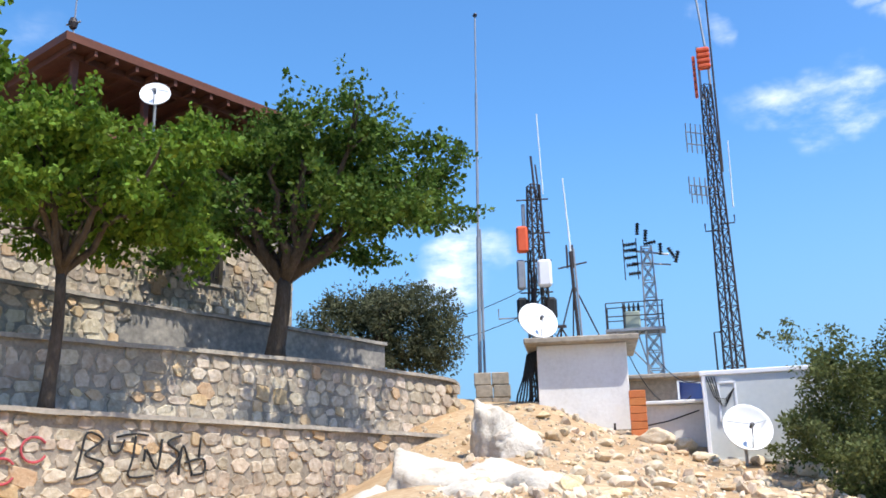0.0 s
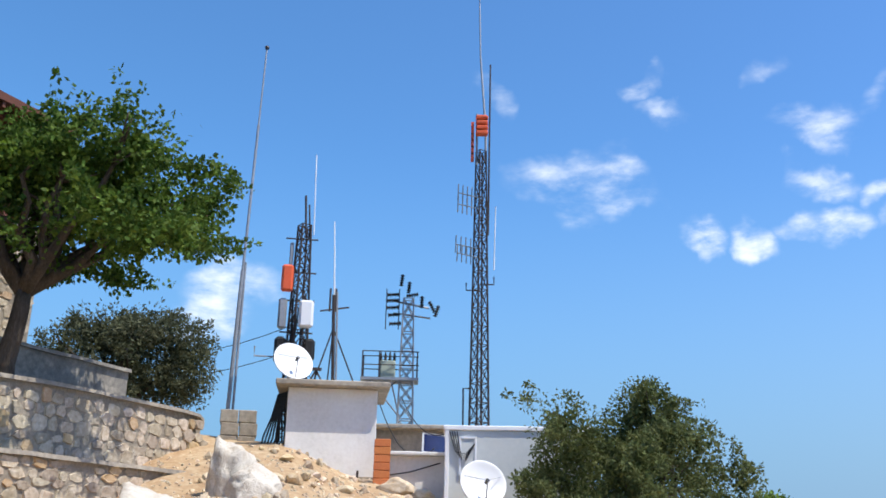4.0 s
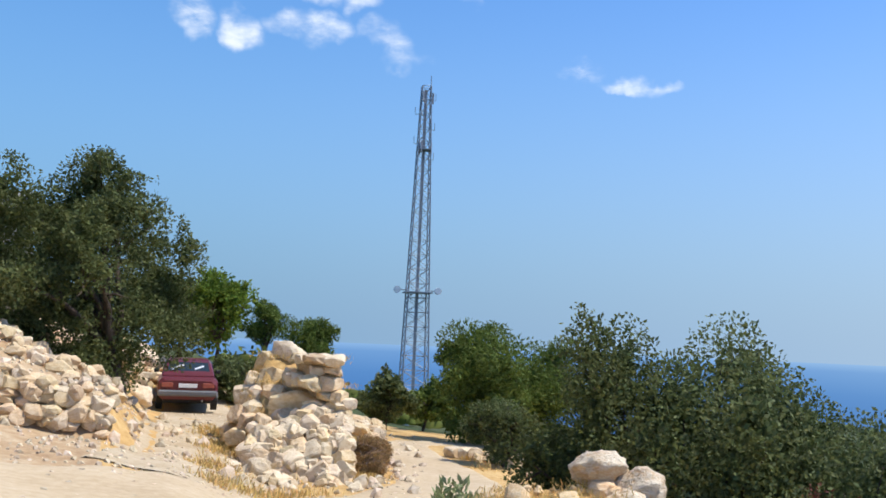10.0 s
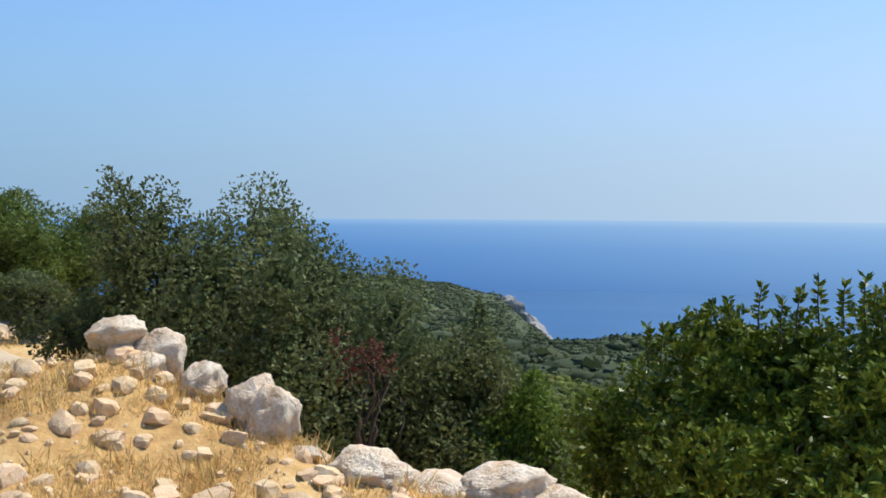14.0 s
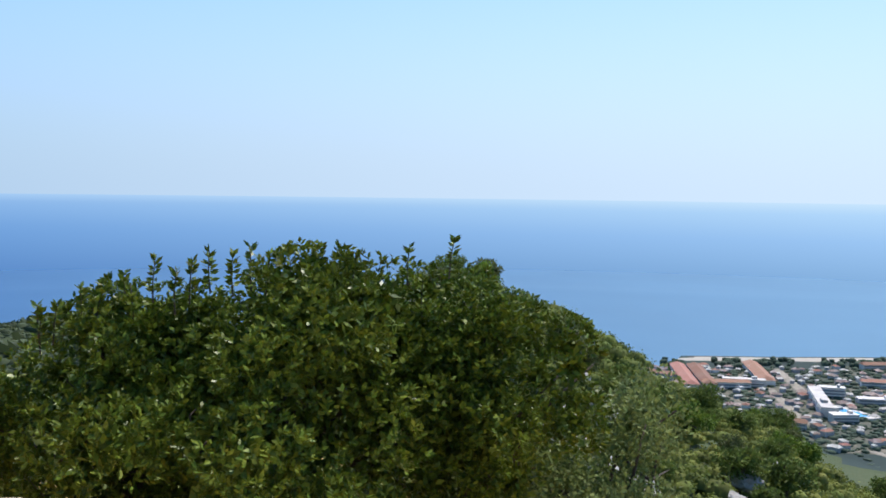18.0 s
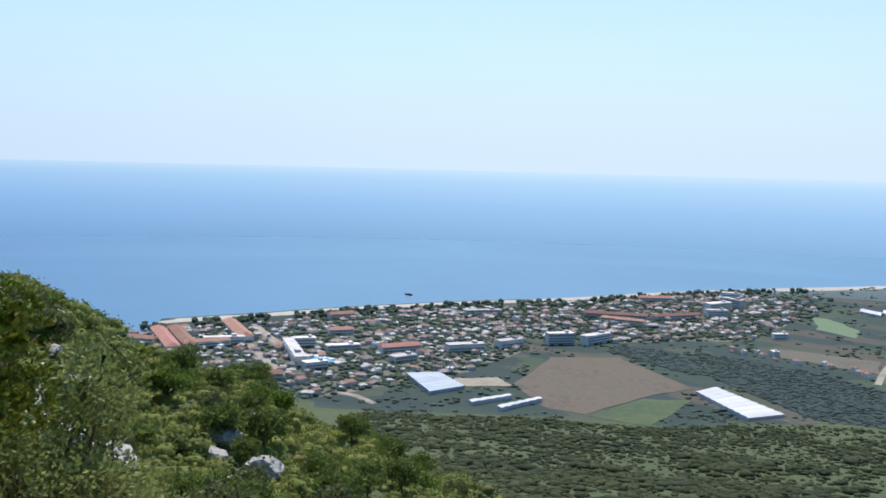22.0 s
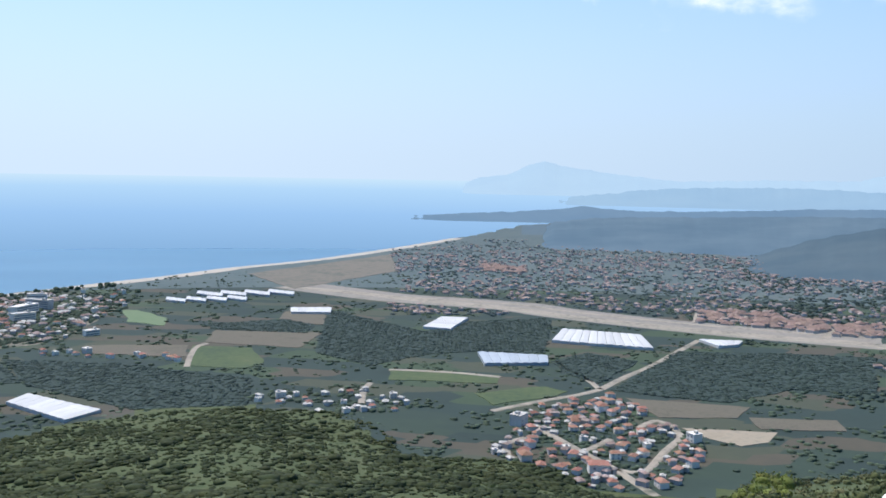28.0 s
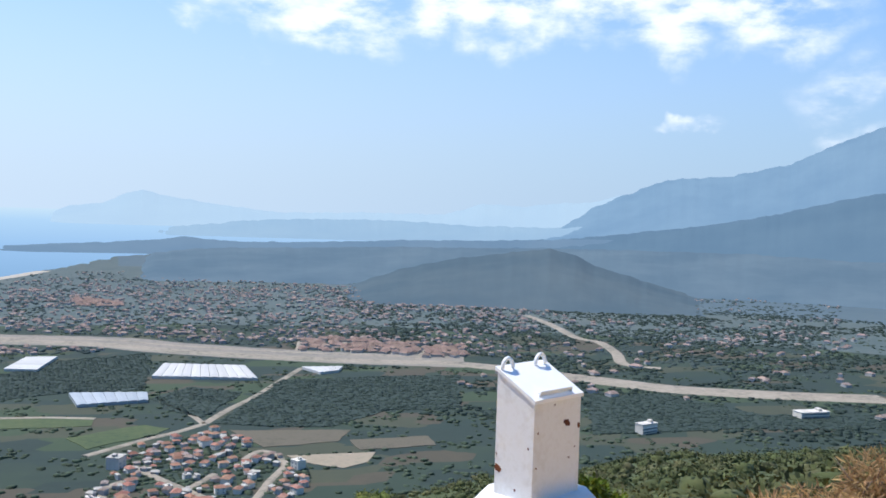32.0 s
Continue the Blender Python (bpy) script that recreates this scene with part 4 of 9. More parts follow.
BOULDERS = [rock_mesh("boulder", LIMESTONE, 40 + i, 4, 0.42, True) for i in range(4)]
RIMROCKS = [rock_mesh("boulder", RIMSTONE, 140 + i, 4, 0.6, True) for i in range(5)]
MOUNDROCKS = [rock_mesh("rock", MOUNDSTONE, 160 + i, 2, 0.45) for i in range(6)] + [rock_mesh("rock", MOUNDSTONE, 170 + i, 3, 0.3, False, True) for i in range(4)]


def stone_mesh(seed, mat):
    """A rough facing stone, one metre across, its front towards -y."""
    rng = random.Random(seed)
    n = rng.randint(6, 8)
    angles = [2 * math.pi * (i + rng.uniform(-0.25, 0.25)) / n for i in range(n)]
    ring = []
    for a in angles:
        k = 0.53 / max(abs(math.cos(a)), abs(math.sin(a))) ** 0.85 * rng.uniform(0.82, 1.04)
        ring.append((math.cos(a) * k, math.sin(a) * k))
    g = Geo()
    pts = []
    for s, y in ((1.0, 0.5), (1.0, -0.26), (0.87, -0.5)):
        for x, z in ring:
            pts.append((x * s, y + rng.uniform(-0.07, 0.07) * (y < 0), z * s))
    faces = [(j * n + i, j * n + n + i, j * n + n + (i + 1) % n, j * n + (i + 1) % n) for j in range(2) for i in range(n)]
    faces.append(tuple(2 * n + i for i in range(n - 1, -1, -1)))
    return g.add(pts, faces).mesh("stone", mat)


STONES = [stone_mesh(i, WALLSTONE) for i in range(9)] + [stone_mesh(30 + i, OCHRESTONE) for i in range(2)]


def face_stones(parent, p0, p1, low, high, seed, size=(0.24, 0.56), row=(0.19, 0.34), proud=0.05, limit=300, skip=None):
    """Stones set into a wall's face from p0 to p1 (left to right as it is looked at); low and high: heights as functions of the way along."""
    rng = random.Random(seed)
    a, b = Vector((*p0, 0)), Vector((*p1, 0))
    length = (b - a).length
    u = (b - a) / length
    turn = math.atan2(u.y, u.x)
    made = 0
    z = min(low(0), low(length))
    top = max(high(0), high(length))
    while z < top:
        h = rng.uniform(*row)
        s = rng.uniform(-0.2, 0.0)
        while s < length:
            w = rng.uniform(*size)
            mid = s + w / 2
            zc = z + h / 2 + rng.uniform(-0.05, 0.05)
            if 0.05 < mid < length - 0.05 and low(mid) - 0.1 < zc < high(mid) - 0.06 and made < limit and not (skip and skip(mid, zc)):
                p = a + u * mid
                ob = new("stone", STONES[rng.choice((0, 1, 2, 3, 4, 5, 6, 7, 8, 0, 1, 2, 3, 4, 5, 6, 7, 8, 9, 10))])
                ob.parent = parent
                flip = rng.choice((0, math.pi))
                p = p + Vector((-u.y, u.x, 0)) * 0.05
                m = Matrix.Translation((p.x, p.y, zc)) @ Matrix.Rotation(turn, 4, "Z") @ Matrix.Rotation(flip + rng.uniform(-0.2, 0.2), 4, "Y") @ Matrix.Diagonal((w * rng.uniform(0.8, 1.1), 0.12 + proud * rng.uniform(0.2, 1.2), h * rng.uniform(0.78, 1.2), 1))
                ob.matrix_basis = parent.matrix_world.inverted() @ m
                made += 1
            s += w
        z += h * 0.93


# ---- terraces beneath the house ----
ALONG, BACK = Vector((0.64, 0.77, 0)).normalized(), Vector((-0.77, 0.64, 0)).normalized()
CORNER = Vector((-7.24, 15.38, 0))


def terrace_point(s, back):
    return CORNER + ALONG * s + BACK * back


def xy(v):
    return (v.x, v.y)


def terrace(name, label, s0, s1, back, depth, z0, z1, stones, seed, core, coping=True, coping_mat=None, end_curve=0.0):
    """One retaining wall with its filled terrace behind; the top runs from z1[0] to z1[1]."""
    w = tagged(new(name), label, "retaining wall", kind="structure")
    g = Geo()
    n = 24
    pts = []
    for i in range(n + 1):
        t = i / n
        s = s0 + (s1 - s0) * t
        bend = end_curve * max(0, (t - 0.86) / 0.14) ** 2
        ztop = z1[0] + (z1[1] - z1[0]) * min(1, t * 1.6)
        for bk, z in ((back + bend, z0), (back + bend, ztop), (back + depth + bend, ztop), (back + depth + bend, z0)):
            p = terrace_point(s, bk)
            pts.append((p.x, p.y, z))
    faces = [(i * 4 + k, i * 4 + 4 + k, i * 4 + 4 + (k + 1) % 4, i * 4 + (k + 1) % 4) for i in range(n) for k in range(4)]
    faces += [(0, 1, 2, 3), (n * 4 + 3, n * 4 + 2, n * 4 + 1, n * 4)]
    g.add(pts, faces)
    part("core", g, core, w)
    if coping:
        g = Geo()
        pts = []
        for i in range(n + 1):
            t = i / n
            s = s0 + (s1 - s0) * t
            bend = end_curve * max(0, (t - 0.86) / 0.14) ** 2
            ztop = z1[0] + (z1[1] - z1[0]) * min(1, t * 1.6)
            wob = 0.012 * noise.noise((s * 1.7, back, 0))
            for bk, z in ((back - 0.11 + bend, ztop - 0.035 + 2 * wob), (back - 0.10 + bend, ztop + 0.055 + wob), (back + 0.38 + bend, ztop + 0.065 + wob), (back + 0.38 + bend, ztop + 0.003)):
                p = terrace_point(s, bk)
                pts.append((p.x, p.y, z))
        part("coping", Geo().add(pts, faces), coping_mat or COPING, w)
    if stones:
        t0, t1 = xy(terrace_point(s0, back)), xy(terrace_point(s1 - (1.2 if end_curve else 0), back))
        face_stones(w, t0, t1, lambda s: z0, lambda s: z1[0] + (z1[1] - z1[0]) * min(1, s / (s1 - s0) * 1.6) - 0.04, seed, limit=stones)
    return w


terrace("wall_terrace_low", "low rubble stone retaining wall with spray-painted graffiti", -2.5, 11.3, 0, 1.45, 0.9, (3.27, 3.27), 520, 1, MORTAR)
terrace("wall_terrace_middle", "middle rubble stone retaining wall with concrete coping and a rounded end", -3.0, 15.2, 1.5, 2.0, 2.6, (4.6, 5.0), 560, 2, MORTAR, end_curve=1.4)
terrace("wall_terrace_upper", "upper weathered grey concrete parapet wall in tree shade", -3.0, 12.9, 3.6, 1.9, 4.4, (6.2, 6.2), 0, 3, DARKMORTAR, coping_mat=DARKMORTAR)
upper_face = tagged(new("wall_terrace_upper_face"), "pale rubble stone facing on the far end of the parapet", "retaining wall", kind="structure")
face_stones(upper_face, xy(terrace_point(-3.0, 3.6)), xy(terrace_point(4.6, 3.6)), lambda s: 4.9, lambda s: 6.15, 8, limit=140)


def rounded(line, steps=5):
    """A line of (s, z) drawn as one soft curve through its points."""
    out = []
    for k in range(len(line) - 1):
        p0, p1, p2, p3 = (np.array(line[max(0, min(len(line) - 1, j))]) for j in (k - 1, k, k + 1, k + 2))
        for i in range(steps):
            f = i / steps
            out.append(0.5 * (2 * p1 + (p2 - p0) * f + (2 * p0 - 5 * p1 + 4 * p2 - p3) * f * f + (3 * p1 - p0 - 3 * p2 + p3) * f ** 3))
    return out + [np.array(line[-1])]


def graffiti():
    """Black and faded red spray strokes on the low wall, as unreadable bars and loops."""
    front = BACK * -1
    for name, colour, strokes in (("black_spray_strokes", (0.02, 0.02, 0.02), 0), ("red_spray_strokes", (0.30, 0.05, 0.06), 1)):
        m = material(name, [colour, tuple(c * 1.6 for c in colour)], 6, 4, 0.8, 0)
        top = thing("graffiti", "black scrawled spray paint on the stones" if not strokes else "faded red spray-painted loops on the stones", "graffiti")
        if not strokes:
            lines = [[(1.54, 2.18), (1.62, 2.6), (1.71, 2.96), (2.0, 2.85), (1.69, 2.6), (2.03, 2.47), (1.92, 2.29), (1.54, 2.19)],
                     [(2.11, 2.85), (2.19, 2.65), (2.34, 2.69), (2.42, 2.87)],
                     [(2.27, 2.91), (2.59, 2.98), (2.89, 2.96)],
                     [(2.64, 2.94), (2.6, 2.55), (2.55, 2.24), (3.03, 2.27)],
                     [(2.83, 2.5), (2.87, 2.71), (3.1, 2.38), (3.18, 2.91)],
                     [(3.59, 2.99), (3.3, 2.85), (3.57, 2.64), (3.29, 2.33)],
                     [(3.56, 2.28), (3.63, 2.81), (3.86, 2.28)],
                     [(4.01, 2.97), (3.99, 2.55)],
                     [(3.68, 2.5), (4.08, 2.58), (4.11, 2.34), (3.83, 2.28)]]
        else:
            lines = [[(c + 0.22 * math.cos(a / 10 * 5.2 + 0.6), z + 0.2 * math.sin(a / 10 * 5.2 + 0.6)) for a in range(11)] for c, z in ((0.15, 2.75), (0.8, 2.65), (0.3, 2.3))]
        for line in lines:
            g = Geo()
            g.tube([terrace_point(s, -0.055) + Vector((0, 0, z)) for s, z in rounded(line)], 0.021, 6)
            part("stroke", g, m, top)


graffiti()


# ---- stone house ----
def build_house():
    h = thing("stone_house", "rubble stone house with brown timber eaves and a shaded balcony", "house")
    f0 = 5.5
    def block(name, s0, s1, b0, b1, z0, z1, mat, parent=h, bevel=0.0, label=""):
        c = terrace_point((s0 + s1) / 2, (b0 + b1) / 2)
        m = Matrix.Translation((c.x, c.y, (z0 + z1) / 2)) @ Matrix.Rotation(math.atan2(ALONG.y, ALONG.x), 4, "Z")
        return part(name, Geo().box((abs(s1 - s0), abs(b1 - b0), z1 - z0), m, bevel=bevel), mat, parent, label)
    # front wall in pieces round the window
    w0, w1, wz0, wz1 = 7.55, 8.55, 7.55, 9.15
    wall = block("wall", -2, w0, f0, f0 + 0.4, 4.0, 9.6, MORTAR)
    block("wall", w1, 11.0, f0, f0 + 0.4, 4.0, 9.6, MORTAR)
    block("wall", w0, w1, f0, f0 + 0.4, 4.0, wz0, MORTAR)
    block("wall", w0, w1, f0, f0 + 0.4, wz1, 9.6, MORTAR)
    block("wall", 10.6, 11.0, f0 + 0.4, f0 + 6.5, 4.0, 12.4, MORTAR)
    block("wall", 3.6, 11.0, f0 + 2.2, f0 + 2.5, 9.6, 12.6, BROWNWOOD, label="dark timber wall at the back of the balcony")
    block("balcony_floor", -2, 11.2, f0 - 0.3, f0 + 6.5, 9.6, 9.8, COPING)
    win = block("window", w0 + 0.06, w1 - 0.06, f0 + 0.16, f0 + 0.2, wz0 + 0.06, wz1 - 0.06, BLACK)
    for s0, s1, z0, z1 in ((w0, w0 + 0.08, wz0, wz1), (w1 - 0.08, w1, wz0, wz1), (w0, w1, wz1 - 0.08, wz1), (w0 - 0.1, w1 + 0.1, wz0 - 0.08, wz0)):
        block("window_frame", s0, s1, f0 - 0.05, f0 + 0.15, z0, z1, COPING, win)
    for i in range(7):
        s = w0 + 0.13 + i * 0.12
        block("window_bar", s, s + 0.018, f0 + 0.05, f0 + 0.07, wz0 + 0.05, wz1 - 0.05, STEEL_DARK, win)
    # balcony posts, rail and roof
    for s in (3.6, 5.6, 7.6, 9.4, 10.9):
        block("post", s, s + 0.16, f0 - 0.25, f0 - 0.09, 9.8, 12.5, BROWNWOOD, bevel=0.01)
    block("rail", 3.6, 11.0, f0 - 0.23, f0 - 0.12, 10.7, 10.8, BROWNWOOD)
    for i in range(24):
        s = 3.75 + i * 0.3
        block("baluster", s, s + 0.05, f0 - 0.2, f0 - 0.15, 9.8, 10.7, BROWNWOOD)
    block("tie_beam", 3.4, 11.0, f0 - 0.28, f0 - 0.08, 12.42, 12.59, BROWNWOOD)
    g = Geo()
    e = [terrace_point(s, b) for s, b in ((3.1, 4.7), (11.0, 4.7), (11.0, 12.4), (3.1, 12.4))]
    lo, hi = 12.6, 12.82
    r0, r1 = terrace_point(6.4, 8.5), terrace_point(8.4, 8.5)
    pts = [(p.x, p.y, lo) for p in e] + [(p.x, p.y, hi) for p in e] + [(r0.x, r0.y, 14.0), (r1.x, r1.y, 14.0)]
    g.add(pts, [(3, 2, 1, 0), (0, 1, 5, 4), (1, 2, 6, 5), (2, 3, 7, 6), (3, 0, 4, 7), (4, 5, 9, 8), (5, 6, 9), (6, 7, 8, 9), (7, 4, 8)])
    roof = part("roof", g, BROWNWOOD, h, "brown timber hip roof with deep eaves")
    for i in range(14):
        s = 3.3 + i * 0.57
        block("rafter", s, s + 0.09, 4.75, 8.0, 12.44, 12.595, BROWNWOOD, roof)
    def skip(s, z):
        return w0 - 0.15 < s - 2 < w1 + 0.15 and wz0 - 0.15 < z < wz1 + 0.1
    face_stones(h, xy(terrace_point(-2, f0)), xy(terrace_point(11, f0)), lambda s: 6.2, lambda s: 9.55, 5, (0.25, 0.5), (0.2, 0.34), limit=560, skip=skip)


build_house()


# ---- dishes ----
def dish(name, label, place, toward, radius, stand, mat=None, squash=1.0, foot=None):
    """A satellite dish with rim, feed arm and receiver; it looks along toward. foot: where its mast stands."""
    d = Vector(toward).normalized()
    m = Matrix.Translation(place) @ d.to_track_quat("Z", "Y").to_matrix().to_4x4()
    top = thing(name, label, "satellite dish", Matrix.Translation(place))
    inv = Matrix.Translation(-Vector(place))
    prof = [(radius * k / 8, 0.22 * radius * (k / 8) ** 2) for k in range(9)]
    back = [(r, z - 0.02) for r, z in prof[::-1]]
    part("bowl", Geo().lathe(prof + [(radius * 1.03, 0.22 * radius), (radius * 1.03, 0.22 * radius - 0.03)] + back, inv @ m, 36, (1, squash)), mat or WHITE_PAINT, top, "white bowl", True)
    tip = m @ Vector((0, -radius * 0.15, radius * 0.75))
    low = m @ Vector((0, -radius * 0.95 * squash, 0.2 * radius))
    g = Geo().tube([inv @ low, inv @ tip], 0.018, 6)
    g.tube([inv @ (m @ Vector((radius * 0.8, 0.3 * radius * squash, 0.18 * radius))), inv @ tip], 0.008, 5)
    g.tube([inv @ (m @ Vector((-radius * 0.8, 0.3 * radius * squash, 0.18 * radius))), inv @ tip], 0.008, 5)
    part("feed_arm", g, STEEL_GREY, top)
    part("receiver", Geo().tube([inv @ tip, inv @ (tip - d * 0.14)], [0.05, 0.035], 10), BLACK, top)
    g = Geo()
    hub = m @ Vector((0, 0, -0.04))
    if foot is None:
        foot = Vector(place) + Vector((0, 0, -stand))
    elbow = Vector((foot[0], foot[1], place[2]))
    g.tube([inv @ Vector(foot), inv @ elbow], 0.04, 8)
    g.tube([inv @ elbow, inv @ hub], 0.035, 8)
    part("mast", g, STEEL_GREY, top)
    return top


def roof_antenna():
    t = thing("roof_antenna", "thin grey rod antenna with a dark bulb above the roof", "antenna", Matrix.Translation(at(22.9, 27.0, 13.3)))
    part("rod", Geo().tube([(0, 0, -0.6), (0.05, 0, 3.2)], 0.025, 6), STEEL_GREY, t)
    part("bulb", Geo().lathe([(0, 1.75), (0.1, 1.85), (0.14, 2.0), (0.09, 2.15), (0, 2.2)], None, 10), STEEL_DARK, t)
    part("cross_arm", Geo().tube([(-0.2, 0, 1.95), (0.22, 0, 2.05)], 0.03, 6), STEEL_GREY, t)


roof_antenna()
dish("roof_dish", "white dish on the balcony front", tuple(at(17.8, 23.6, 11.85)), (0.15, -0.9, 0.35), 0.37, 0.6, foot=tuple(at(17.8, 24.1, 9.8)))


# ---- transmitter hut, sheds and container ----
def local_frame(az, r, z, turn=0.0):
    """A frame at a bearing whose -y looks back at the walker."""
    return Matrix.Translation(at(az, r, z)) @ Matrix.Rotation(radians(az + turn), 4, "Z")


def build_hut():
    m = local_frame(-8.1, 26.0, 3.2)
    h = thing("transmitter_hut", "whitewashed concrete hut with a flat slab roof", "hut", m)
    part("wall", Geo().box((2.4, 2.4, 2.75), None, (0, 1.2, 1.2), 0.015), RENDER_WHITE, h)
    part("roof_slab", Geo().box((3.05, 3.1, 0.16), None, (0, 1.15, 2.66), 0.03), COPING, h, "weathered concrete roof slab")
    part("plinth", Geo().box((2.46, 0.04, 0.35), None, (0, 0.0, 0.1), 0.01), MORTAR, h)
    part("pipe_stub", Geo().tube([(0.75, -0.02, 0.2), (0.75, -0.12, 0.42)], 0.03, 8), STEEL_DARK, h)
    g = Geo()
    for k in range(7):
        g.tube([(-1.22 - 0.05 * k, 0.6 + 0.1 * k, 2.55), (-1.35 - 0.05 * k, 0.5 + 0.1 * k, 1.9), (-1.3 - 0.09 * k, 0.5 + 0.1 * k, 1.2 + 0.03 * k), (-1.55 - 0.06 * k, 0.7, 0.75)], 0.025, 6)
    part("cable_bundle", g, BLACK, h, "black cables hanging down the side")
    m2 = local_frame(-2.7, 28.2, 4.3)
    b = thing("masonry_pier", "squat pier of pale concrete blocks beside the mast", "pier", m2)
    for j in range(3):
        for i in range(2):
            part("block", Geo().box((0.5, 0.8, 0.36), None, (-0.26 + i * 0.52 + (j % 2) * 0.04, 0.4, 0.18 + j * 0.37), 0.02), COPING, b)


build_hut()


def build_sheds():
    m = local_frame(-13.0, 29.5, 2.9)
    s = thing("long_shed", "low concrete building with a flat overhanging roof", "building", m)
    part("wall", Geo().box((6.4, 3.0, 2.35), None, (0.6, 1.6, 1.1), 0.02), COPING, s)
    part("roof_slab", Geo().box((6.9, 3.6, 0.14), None, (0.6, 1.5, 2.33), 0.03), COPING, s)
    m = local_frame(-12.6, 26.2, 2.6)
    w = thing("white_lean_to", "white rendered lean-to with a slab cover", "outbuilding", m)
    part("wall", Geo().box((1.9, 1.6, 1.55), None, (0.2, 0.9, 0.7), 0.015), RENDER_WHITE, w)
    part("cover_slab", Geo().box((2.15, 1.9, 0.1), None, (0.2, 0.85, 1.53), 0.02), RENDER_WHITE, w)
    part("loose_cable", Geo().tube([(-0.75, 0.05, 1.2), (-0.5, 0.0, 0.95), (0.1, 0.0, 1.05), (0.9, 0.02, 1.3)], 0.018, 6), BLACK, w)
    m = local_frame(-11.15, 25.4, 3.0)
    b = thing("brick_pillar", "stack of orange hollow clay bricks", "brick pillar", m)
    for j in range(7):
        part("brick", Geo().box((0.42, 0.22, 0.19), Matrix.Rotation(0.03 * (-1) ** j, 4, "Z"), (0.0, 0.0, 0.3 + 0.2 * j - 0.2), 0.012), CLAY, b)
    glass = material("solar_glass", [(0.012, 0.02, 0.06), (0.02, 0.03, 0.09)], 3, 6, 0.12, 0, spec=0.6)
    m = local_frame(-14.2, 26.6, 4.15) @ Matrix.Rotation(radians(40), 4, "X") @ Matrix.Rotation(radians(8), 4, "Y")
    p = thing("solar_panel", "dark blue solar panel in a pale frame on the roof", "solar panel", m)
    part("cell_sheet", Geo().box((0.62, 0.9, 0.02), None, (0, 0.45, 0.03)), glass, p)
    for x0, y0, sx, sy in ((0, 0, 0.7, 0.05), (0, 0.9, 0.7, 0.05), (-0.33, 0.45, 0.05, 0.9), (0.33, 0.45, 0.05, 0.9)):
        part("frame", Geo().box((sx, sy, 0.05), None, (x0, y0, 0.03)), STEEL_GREY, p)
    for x0 in (-0.3, 0.3):
        part("leg", Geo().tube([(x0, 0.9, 0), (x0, 0.62, -0.75)], 0.02, 6), STEEL_GREY, p)


build_sheds()


def build_container():
    m = local_frame(-18.9, 24.0, 2.42, 3)
    c = thing("site_container", "pale grey prefabricated equipment cabin raised on blocks", "container", m)
    part("body", Geo().box((3.6, 2.4, 2.0), None, (0.1, 1.2, 1.1), 0.03), PANEL_WHITE, c)
    part("roof_edge", Geo().box((3.7, 2.5, 0.12), None, (0.1, 1.2, 2.14), 0.02), WHITE_PAINT, c)
    part("base_frame", Geo().box((3.66, 2.44, 0.1), None, (0.1, 1.2, 0.08), 0.01), PANEL_WHITE, c)
    for x0 in (-1.66, 1.86):
        part("corner_post", Geo().box((0.1, 0.05, 2.0), None, (x0, -0.01, 1.1), 0.01), WHITE_PAINT, c)
    w = part("window", Geo().box((0.34, 0.03, 0.85), None, (-1.15, -0.005, 1.45), 0.005), PANEL_WHITE, c)
    for x0, z0, sx, sz in ((-1.34, 1.45, 0.05, 0.95), (-0.96, 1.45, 0.05, 0.95), (-1.15, 1.9, 0.43, 0.05), (-1.15, 1.0, 0.43, 0.05)):
        part("window_frame", Geo().box((sx, 0.05, sz), None, (x0, -0.02, z0), 0.005), WHITE_PAINT, w)
    for x0 in (-1.5, 0.1, 1.7):
        part("foot_block", Geo().box((0.35, 0.5, 0.7), None, (x0, 0.5, -0.3), 0.02), MORTAR, c)
    g = Geo()
    for k in range(4):
        g.tube([(-1.6 + 0.06 * k, -0.05, 2.05), (-1.45 + 0.05 * k, -0.07, 1.55 - 0.06 * k), (-1.2, -0.07, 1.5 - 0.05 * k), (-0.98, -0.06, 1.75)], 0.012, 5)
    part("cable", g, BLACK, c)
    dish("ground_dish", "large white dish on a short post before the cabin", tuple(at(-17.0, 23.2, 3.15)), (0.02, -0.9, 0.36), 0.55, 1.0, foot=tuple(at(-16.85, 23.35, 2.3)))


build_container()


# ---- masts ----
def lattice(name, label, base, height, w0, w1, panels, mat, sides=4, leg=0.05, brace=0.022, turn=0.0, group="", single=False):
    t = thing(name, label, "lattice mast", Matrix.Translation(base) @ Matrix.Rotation(radians(turn), 4, "Z"), group)

    def corner(k, f):
        a = 2 * math.pi * (k + 0.5) / sides
        r = (w0 + (w1 - w0) * f) / (2 * math.sin(math.pi / sides))
        return Vector((r * math.cos(a), r * math.sin(a), height * f))

    for k in range(sides):
        part("leg", Geo().tube([corner(k, 0) - Vector((0, 0, 0.4)), corner(k, 1)], [leg, leg * 0.7], 6), mat, t)
    for k in range(sides):
        for i in range(panels):
            f0, f1 = i / panels, (i + 1) / panels
            a0, a1, b0, b1 = corner(k, f0), corner(k, f1), corner(k + 1, f0), corner(k + 1, f1)
            part("brace", Geo().tube([a0, b1] if i % 2 or not single else [b0, a1], brace, 4), mat, t)
            if not single:
                part("brace", Geo().tube([b0, a1], brace, 4), mat, t)
            part("cross_bar", Geo().tube([a1, b1], brace, 4), mat, t)
    return t, corner


